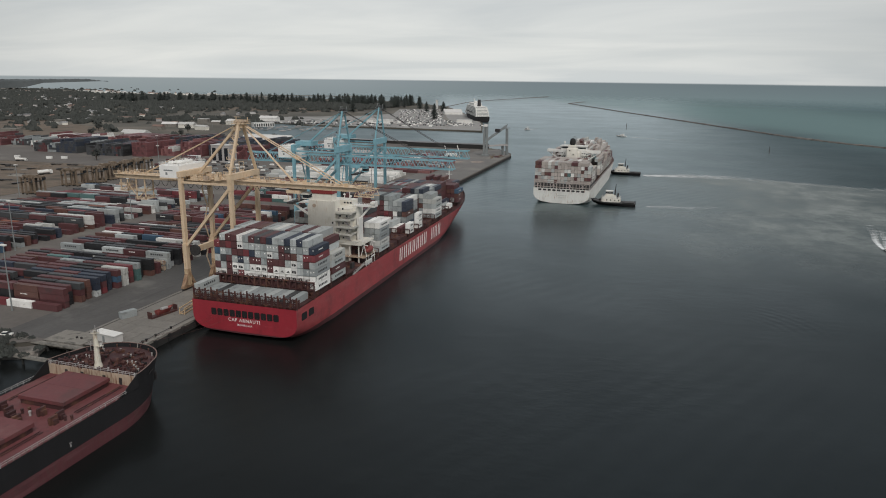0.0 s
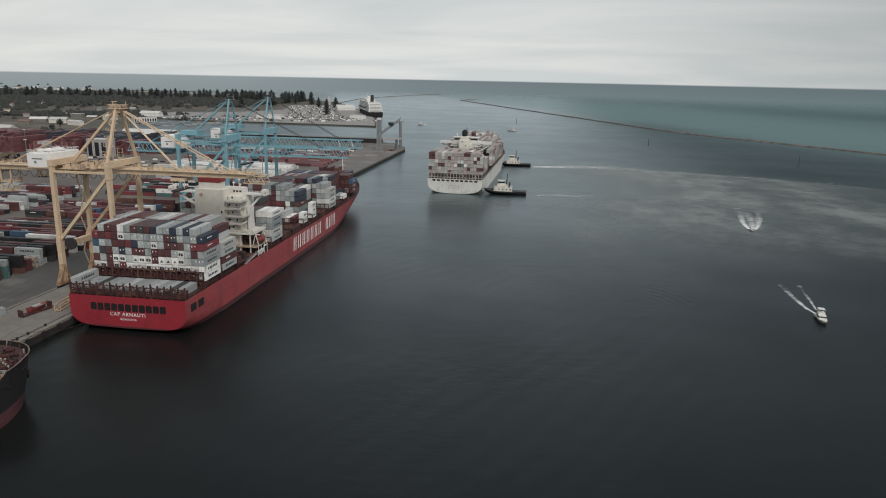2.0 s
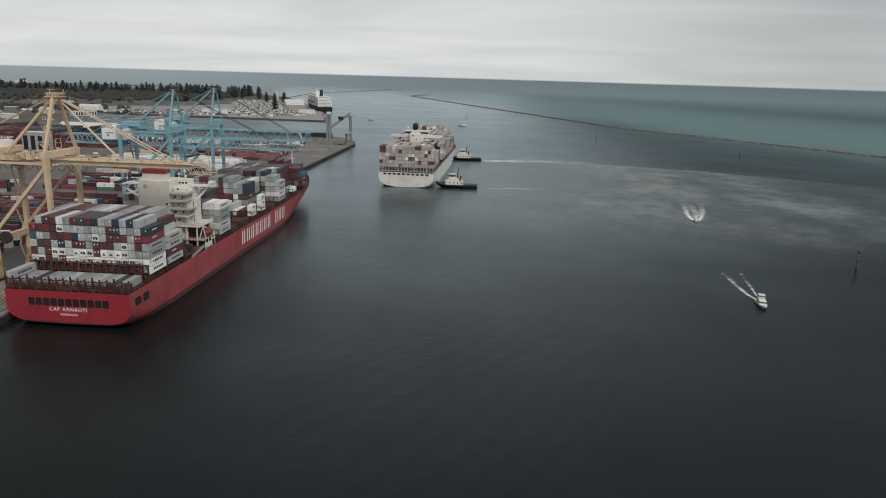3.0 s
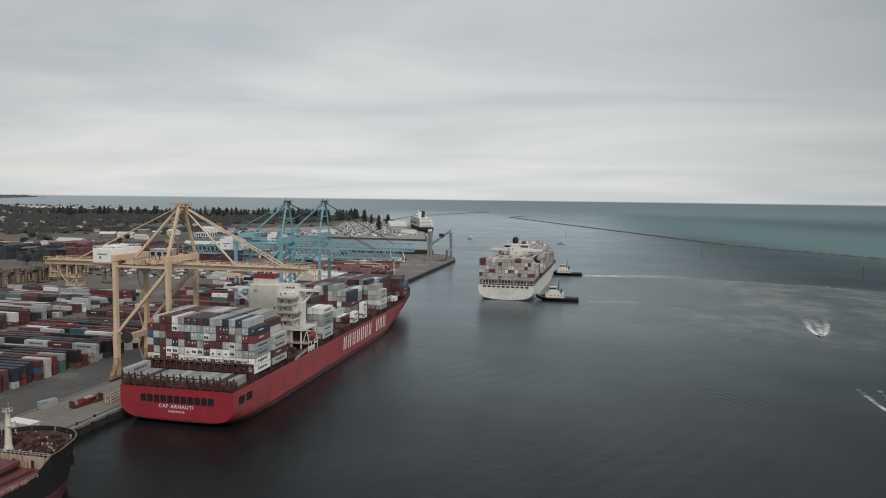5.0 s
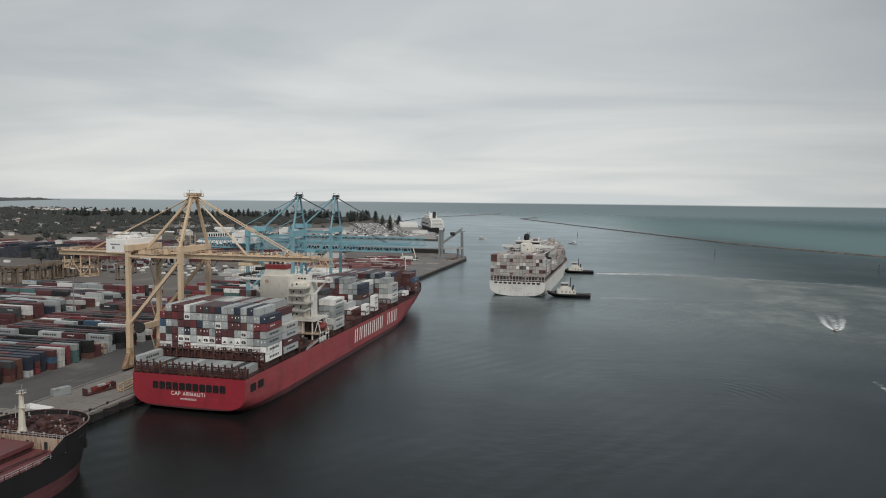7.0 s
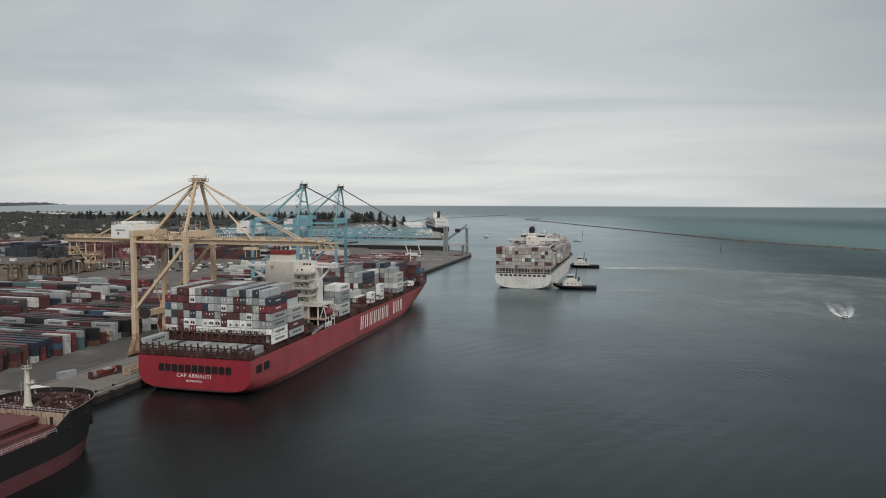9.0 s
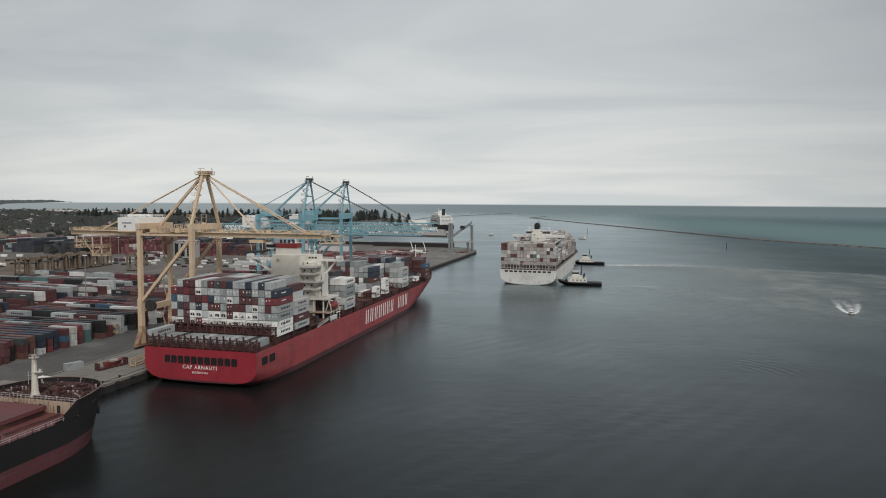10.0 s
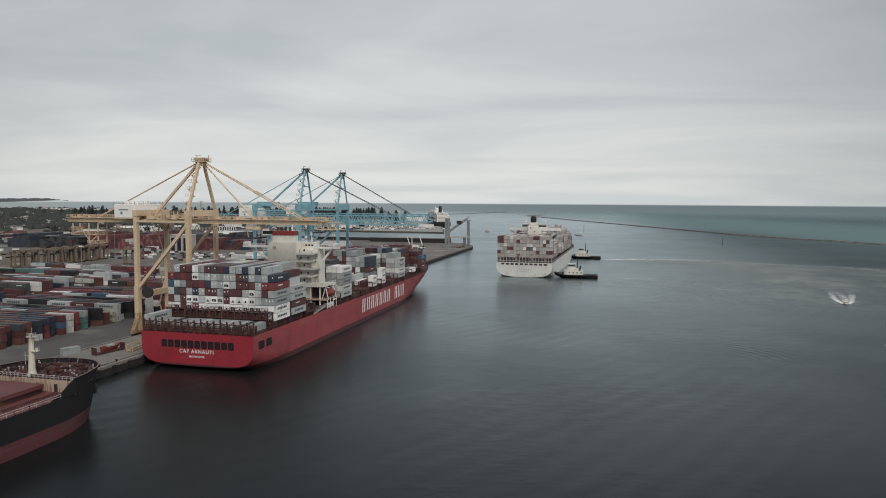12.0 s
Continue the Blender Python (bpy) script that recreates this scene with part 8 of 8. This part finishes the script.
def far_houses(items):
    """Houses too far off to pick apart: walls and gabled roofs in one mesh."""
    keys = ("rail", "cream", "roof_pale", "roof_tile", "roof_grey")
    verts, faces, mats = [], [], []
    for x, y, w, d, h, wall, rz, roof_mat in items:
        o, ca, sa = len(verts), math.cos(radians(rz)), math.sin(radians(rz))
        for px, py, z in [(px, py, z) for z in (0, h) for px, py in ((-w / 2, -d / 2), (w / 2, -d / 2), (w / 2, d / 2), (-w / 2, d / 2))] + [(-w / 2, 0, h + d * 0.28), (w / 2, 0, h + d * 0.28)]:
            verts.append((x + px * ca - py * sa, y + px * sa + py * ca, 2.9 + z))
        for f, k in (((0, 1, 5, 4), wall), ((1, 2, 6, 9, 5), wall), ((2, 3, 7, 6), wall), ((3, 0, 4, 8, 7), wall), ((4, 5, 9, 8), roof_mat), ((6, 7, 8, 9), roof_mat)):
            faces.append(tuple(o + i for i in f))
            mats.append(keys.index(k))
    me = bpy.data.meshes.new("far_houses")
    me.from_pydata(verts, [], faces)
    for k in keys:
        me.materials.append(M[k])
    me.polygons.foreach_set("material_index", mats)
    tagged(new("far_houses", me), "many small pale houses of the far suburb", "houses", "", "stuff")


town = []
for i in range(560):
    d = rnd.uniform(0.03, 1.0)
    x, y = -900 - 2300 * d + rnd.uniform(-260, 260), 900 + 1500 * d + rnd.uniform(-420, 420)
    town.append((x, y, rnd.uniform(8, 15), rnd.uniform(6, 9), rnd.uniform(2.8, 4.6), rnd.choice(("cream", "rail", "rail", "roof_pale")), rnd.uniform(0, 180), rnd.choice(("roof_tile", "roof_grey", "roof_grey", "roof_grey", "rail"))))
town.sort(key=lambda q: math.hypot(q[0] - 165, q[1] + 208))
for x, y, w, d, h, wall, rz, roof_mat in town[:200]:
    building(x, y, w, d, h, "gable", wall, rz, "small house with a pitched roof among trees", "house", roof_mat)
far_houses(town[200:])


for i in range(40):
    x = rnd.uniform(-2650, -1750)
    building(x, 2600 + max(0, -x - 2200) * 0.55 + rnd.uniform(-150, -10), rnd.uniform(12, 26), rnd.uniform(9, 14), rnd.uniform(5, 11), "gable", rnd.choice(("white", "cream")), rnd.uniform(0, 180), "pale seaside house near the far beach", "house", rnd.choice(("roof_pale", "roof_pale", "roof_tile")))
for x, y in ((-62, 556), (-50, 566)):
    S = thing("yard_loader", "white mobile loader with a raised boom on the quay", "loader", "quay loaders", at=(x, y, 3.0), rz=20)
    part("chassis", B((-4, 4, -1.3, 1.3, 0.8, 1.9)), M["white"], S)
    part("boom", beams([((2, 0, 1.9), (-2, 0, 15))], 0.9), M["white"], S)
    part("cab", B((1.5, 3.6, -1.2, 1.2, 1.9, 4.0)), M["glass"], S)
    for wx in (-2.6, 2.6):
        for wy in (-1.3, 1.3):
            b = bmesh.new()
            rod(b, (wx, wy - 0.3, 0.8), (wx, wy + 0.3, 0.8), 0.8, n=12)
            part("wheel", b, M["black"], S)


def cruise_ship():
    S = thing("cruise_ship", "white cruise ship with a dark hull berthed at the far terminal", "ship", at=(-198, 1285, 0), rz=21.5)
    bm, top = hull(240, 31, 12.5, sheer=2, stern_low=0.6)
    part("hull", bm, M["hull_black"], S, "dark blue-black hull")
    part("deck", deck_plate(top, -0.3), M["rail"], S)
    for k in range(7):
        z = 12.2 + k * 2.9
        y0, y1 = 1.5 + (0, 0.5, 2.0, 4.0, 9.0, 17.0, 30.0)[k], 212 - k * 5
        tier = part("deck_tier", B((-15.0 + k * 0.3, 15.0 - k * 0.3, y0, y1, z, z + 2.75)), M["white"], S)
        for s in (-1, 1):
            x = s * (15.05 - k * 0.3)
            part("window_strip", B((min(x, x - s * 0.3), max(x, x - s * 0.3) + 0.05, y0 + 4, y1 - 6, z + 0.8, z + 2.0)), M["crane_grey"], tier)
            for i in range(12):
                yy = y0 + 6 + i * (y1 - y0 - 14) / 11
                part("balcony_wall", B((min(x - s * 0.35, x + s * 0.12), max(x - s * 0.35, x + s * 0.12), yy, yy + 1.2, z + 0.6, z + 2.3)), M["white"], tier)
        part("stern_gallery", B((-12.6 + k * 0.3, 12.6 - k * 0.3, y0 - 0.1, y0 + 0.3, z + 1.0, z + 2.1)), M["crane_grey"], tier)
    # stern openings drawn as black plates, their inner shade painted on
    for x in (-11, -6.5, -2, 2, 6.5, 11):
        part("mooring_port", B((x - 1.4, x + 1.4, -0.15, 0.6, 7.0, 10.0)), M["black"], S)
    for k in range(6):
        b = bmesh.new()
        bmesh.ops.create_uvsphere(b, u_segments=10, v_segments=6, radius=1, matrix=Matrix.Translation((-16.0, 60 + k * 20, 19.5)) @ Matrix.Diagonal((1.4, 5.2, 1.5, 1)))
        part("lifeboat", b, M["steel"], S, "dark covered lifeboat")
    b = bmesh.new()
    rings = [[b.verts.new((r * 0.7 * math.cos(6.283 * i / 14), y + r * math.sin(6.283 * i / 14), z)) for i in range(14)] for r, y, z in ((6.0, 62, 32), (5.4, 60, 40), (4.6, 58, 47))]
    for p, q in zip(rings, rings[1:]):
        for i in range(14):
            b.faces.new((p[i], p[(i + 1) % 14], q[(i + 1) % 14], q[i]))
    b.faces.new(rings[-1])
    part("funnel", b, M["steel"], S, "dark funnel")
    part("top_house", B((-9, 9, 84, 176, 32.5, 37.5)), M["white"], S)
    b = bmesh.new()
    bmesh.ops.create_uvsphere(b, u_segments=12, v_segments=8, radius=4, matrix=Matrix.Translation((0, 120, 39)))
    part("aerial_dome", b, M["white"], S, "white aerial dome")
    b = bmesh.new()
    rod(b, (0, 150, 37.5), (0, 150, 47), 1.2, 0.5)
    part("mast", b, M["white"], S)


cruise_ship()


def pine(seed):
    """A tall island pine: tapered trunk, tiers of drooping boughs made of small needle clumps."""
    r = random.Random(seed)
    H = 30.0
    S = thing("norfolk_pine", "tall dark conical pine tree on the shore", "tree", "shore pines")
    b = bmesh.new()
    rod(b, (0, 0, 0), (0, 0, H), 0.55, 0.08, n=6)
    part("trunk", b, M["bark"], S)
    b = bmesh.new()
    lean = r.uniform(0.75, 1.15)
    for t in range(13):
        f = t / 12
        z, reach = 3.0 + f * (H - 4.2), (5.4 * (1 - f) ** 0.62 + 0.9) * r.uniform(0.82, 1.12) * lean
        if t < 2:
            reach *= 0.72
        for k in range(9):
            a = 6.283 * (k + r.random() * 0.8) / 9
            R = reach * r.uniform(0.7, 1.1)
            d = Vector((math.cos(a), math.sin(a), 0))
            s = Vector((-d.y, d.x, 0))
            for q in (0.3, 0.68, 1.0):
                c = d * R * q + Vector((0, 0, z - 0.7 * q * q + r.uniform(-0.6, 0.6)))
                w = 1.45 * (1.15 - q * 0.55) * (0.55 + reach / 8)
                v = [b.verts.new(c + p) for p in (s * w, d * w * 0.9, -s * w, -d * w * 0.9, Vector((0, 0, w * 0.95)))]
                for i in range(4):
                    b.faces.new((v[i], v[(i + 1) % 4], v[4]))
                b.faces.new((v[3], v[2], v[1], v[0]))
    part("crown", b, M["pine"], S)
    return S


pines = [pine(1), pine(2), pine(3), pine(4), pine(5)]
spots = []
for i in range(84):
    f = (i + rnd.uniform(-0.5, 0.5)) / 83
    spots.append((-1560 + 930 * f + rnd.uniform(-12, 12), 1760 + 300 * f + rnd.uniform(-34, 34)))
for i in range(44):
    f = rnd.random()
    spots.append((-1620 + 900 * f + rnd.uniform(-30, 30), 1700 + 270 * f + rnd.uniform(-60, 60)))
for i in range(24):
    spots.append((rnd.uniform(-860, -560), rnd.uniform(1800, 2050)))
spots += [(-442, 1637), (-305, 1275), (-395, 1640), (-515, 1794), (-575, 1640), (-600, 1500)]
for i, (x, y) in enumerate(spots):
    k = rnd.uniform(0.85, 1.25) * (0.75 if 84 <= i < 128 else 1.0)
    w = k * rnd.uniform(1.5, 1.95)
    if i < 5:
        pines[i].matrix_basis = pose(x, y, 2.8, 0, 0, rnd.uniform(0, 360)) @ Matrix.Diagonal((w, w, k, 1))
    else:
        c = copy_thing(pines[i % 5], pose(x, y, 2.8, 0, 0, rnd.uniform(0, 360)))
        c.scale = (w, w, k)


def woods(name, count, area, size, label, seed, clumps=34):
    """Broad-leaved scrub and street trees far off: every tree a cloud of small leaf clumps, all joined."""
    g = np.random.default_rng(seed)
    verts, faces = [], []
    tri = np.array([(1, 0, -0.5), (-0.5, 0.87, -0.5), (-0.5, -0.87, -0.5), (0, 0, 0.9)])
    n = 0
    for _ in range(count):
        x, y = area(g)
        s = size * g.uniform(0.55, 1.35)
        c = g.normal(size=(clumps, 3))
        c /= np.linalg.norm(c, axis=1)[:, None]
        c *= (g.uniform(0.35, 1.0, clumps) ** 0.5)[:, None]
        c[:, 2] = np.abs(c[:, 2]) * 0.8
        c = c * np.array([s, s * g.uniform(0.8, 1.3), s * 0.9]) + np.array([x, y, 2.6 + s * 0.25])
        for p in c:
            k = s * g.uniform(0.25, 0.46) * (34 / clumps) ** 0.4
            a = g.uniform(0, 6.28)
            R = np.array([[math.cos(a), -math.sin(a), 0], [math.sin(a), math.cos(a), 0], [0, 0, 1]])
            verts.append((tri @ R.T) * k + p)
            faces += [(n, n + 1, n + 3), (n + 1, n + 2, n + 3), (n + 2, n, n + 3), (n + 2, n + 1, n)]
            n += 4
    me = bpy.data.meshes.new(name)
    me.from_pydata(np.concatenate(verts).tolist(), [], faces)
    me.materials.append(M["leaf"])
    return tagged(new(name, me), label, "trees", "", "stuff")


def area_town(g):
    while True:
        d = g.uniform(0.0, 1.0)
        x, y = -950 - 2400 * d + g.normal() * 240, 950 + 1550 * d + g.normal() * 380
        if noise.noise(Vector((x * 0.0065, y * 0.0065, 2.0))) + 0.6 * noise.noise(Vector((x * 0.02, y * 0.02, 7.0))) > -0.04 + 0.25 * g.normal():
            return x, y


def area_belt(g):
    while True:
        f = g.uniform(0, 1)
        x, y = -1650 + 1100 * f + g.normal() * 50, 1500 + 330 * f + g.normal() * 130
        if x < -620 and noise.noise(Vector((x * 0.008, y * 0.006, 5.0))) > -0.10 + 0.14 * g.normal():
            return x, y


def area_edge(g):
    f = g.uniform(0, 1)
    return -1130 + 480 * f + g.normal() * 45, 845 + 260 * f + g.normal() * 30


woods("town_trees", 3700, area_town, 7.0, "dark trees between the houses of the far suburb", 1, 22)


def area_wood(g):
    f = g.uniform(0, 1)
    return -1500 - 2600 * f + g.normal() * 120, 2120 + 330 * f + g.normal() * 110 + 60 * math.sin(f * 9)


def area_row(g):
    k = int(g.integers(0, 7))
    f = g.uniform(0, 1)
    return -900 - 260 * k - 500 * f + g.normal() * 16, 960 + 190 * k + 170 * f + g.normal() * 12


woods("shore_wood", 1500, area_wood, 8.0, "dark wood behind the far beach", 5, 22)
woods("street_trees", 800, area_row, 6.0, "rows of dark street trees in the suburb", 6, 22)
def area_bank(g):
    return -50 + g.normal() * 9, -46 + g.normal() * 7


woods("bank_scrub", 110, area_bank, 1.6, "low dark scrub on the bank beside the walkway", 7)
woods("tree_belt", 1150, area_belt, 9.5, "dark belt of trees below the shore pines", 2)
woods("scrub_edge", 420, area_edge, 5.5, "low dark scrub behind the yard", 3)

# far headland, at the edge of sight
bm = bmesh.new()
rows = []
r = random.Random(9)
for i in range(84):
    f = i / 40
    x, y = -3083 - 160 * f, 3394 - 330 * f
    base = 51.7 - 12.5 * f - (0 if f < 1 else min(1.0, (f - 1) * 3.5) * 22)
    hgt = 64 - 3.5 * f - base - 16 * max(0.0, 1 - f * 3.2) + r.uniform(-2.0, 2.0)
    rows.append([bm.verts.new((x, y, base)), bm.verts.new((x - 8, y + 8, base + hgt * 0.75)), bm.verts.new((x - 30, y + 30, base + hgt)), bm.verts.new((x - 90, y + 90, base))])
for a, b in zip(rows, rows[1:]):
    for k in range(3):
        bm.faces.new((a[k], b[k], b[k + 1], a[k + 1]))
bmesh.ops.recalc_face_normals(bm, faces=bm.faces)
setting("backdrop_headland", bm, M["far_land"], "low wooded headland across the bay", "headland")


# ---------------- parked boats and cars near the marina ----------------
def boxes_stuff(name, items, material, label, category):
    verts, faces = [], []
    for x, y, z, a, l, w, h in items:
        o = len(verts)
        ca, sa = math.cos(a), math.sin(a)
        for zz, k in ((0, 1.0), (h * 0.55, 1.0), (h, 0.62)):
            for px, py in ((-l / 2, -w / 2), (l / 2, -w / 2), (l / 2, w / 2), (-l / 2, w / 2)):
                px, py = px * k, py * (0.9 if k < 1 else 1)
                verts.append((x + px * ca - py * sa, y + px * sa + py * ca, z + zz))
        for b in (0, 4):
            faces += [tuple(o + b + i for i in f) for f in ((0, 1, 5, 4), (1, 2, 6, 5), (2, 3, 7, 6), (3, 0, 4, 7))]
        faces.append(tuple(o + i for i in (8, 9, 10, 11)))
    me = bpy.data.meshes.new(name)
    me.from_pydata(verts, [], faces)
    me.materials.append(material)
    return tagged(new(name, me), label, category, "", "stuff")


lot = []
for row in range(30):
    v = row / 29
    for i in range(38):
        if rnd.random() < 0.5 or noise.noise(Vector((row * 0.33, i * 0.12, 4.0))) > 0.15:
            continue
        u = (i + rnd.uniform(-0.2, 0.2)) / 37
        x, y = -342 + 113 * u - 206 * v + 7 * u * v, 1127 - 18 * u + 595 * v + 28 * u * v
        lot.append((x, y, 2.97, 1.5, rnd.uniform(4.0, 5.2), rnd.uniform(1.8, 2.1), rnd.uniform(1.4, 1.8)))
for i in range(130):
    u, v = rnd.random(), rnd.randrange(7)
    lot.append((-196 - 17 * v + u * (38 - 3 * v), 1120 + 22 * v + 12 * u, 2.97, 1.5, rnd.uniform(3.8, 6.0), rnd.uniform(1.8, 2.4), rnd.uniform(1.4, 2.2)))
for i in range(330):
    u, v = rnd.random(), rnd.randrange(4)
    if rnd.random() < 0.12:
        continue
    x = -560 + 350 * u + v * 6
    if -640 + v * 20 < x < -150 - v * 12:
        lot.append((x, 1045 + v * 34 + 0.12 * (x + 400) + rnd.uniform(-3, 3), 2.95, rnd.choice((0.1, 1.67)), rnd.uniform(4.5, 8), rnd.uniform(1.9, 2.8), rnd.uniform(1.5, 2.8)))
boxes_stuff("parked_boats", lot[::4], M["white"], "rows of white boats and vans on a hardstand", "boats")
boxes_stuff("parked_vans", lot[1::4], M["crane_grey"], "rows of grey cars and vans on a hardstand", "cars")
boxes_stuff("parked_trailers", lot[2::4], M["rail"], "rows of pale boats and trailers on a hardstand", "boats")
boxes_stuff("parked_cars.003", lot[3::4], M["steel"], "rows of dark cars on a hardstand", "cars")
cars = []
for i in range(120):
    cars.append((-310 + 16 * (i % 9) + rnd.uniform(-1, 1), 345 + 7.0 * (i // 9) + rnd.uniform(-1, 1), 2.95, 0.05, 4.6, 1.9, 1.5))
cars = [q for q in cars if rnd.random() < 0.6]
boxes_stuff("parked_cars", cars[::3], M["white"], "rows of pale parked cars beside the yard", "cars")
boxes_stuff("parked_cars.002", cars[1::3], M["crane_grey"], "rows of grey parked cars beside the yard", "cars")
boxes_stuff("parked_cars.001", cars[2::3], M["steel"], "rows of dark parked cars beside the yard", "cars")
moored = []
for i in range(64):
    row = i % 6
    moored.append((-590 + 34 * row + rnd.uniform(-9, 9) + (i // 6) * 3.5, 850 + 24 * row * 0.3 + (i // 6) * 13 + rnd.uniform(-5, 5), 0.1, rnd.choice((0.1, 3.2)) + rnd.uniform(-0.3, 0.3), rnd.uniform(6, 11), rnd.uniform(2.2, 3.2), rnd.uniform(1.4, 2.2)))
boxes_stuff("moored_yachts", moored[::2], M["rail"], "pale yachts moored in the marina", "boats")
boxes_stuff("moored_launches", moored[1::2], M["crane_grey"], "grey launches moored in the marina", "boats")
b = bmesh.new()
for i in range(64):
    x, y = moored[i][0], moored[i][1]
    beam(b, (x, y, 1), (x, y, rnd.uniform(11, 17)), 0.22)
tagged(part("yacht_masts", b, M["crane_grey"], None), "thin yacht masts over the marina", "masts", "", "stuff")
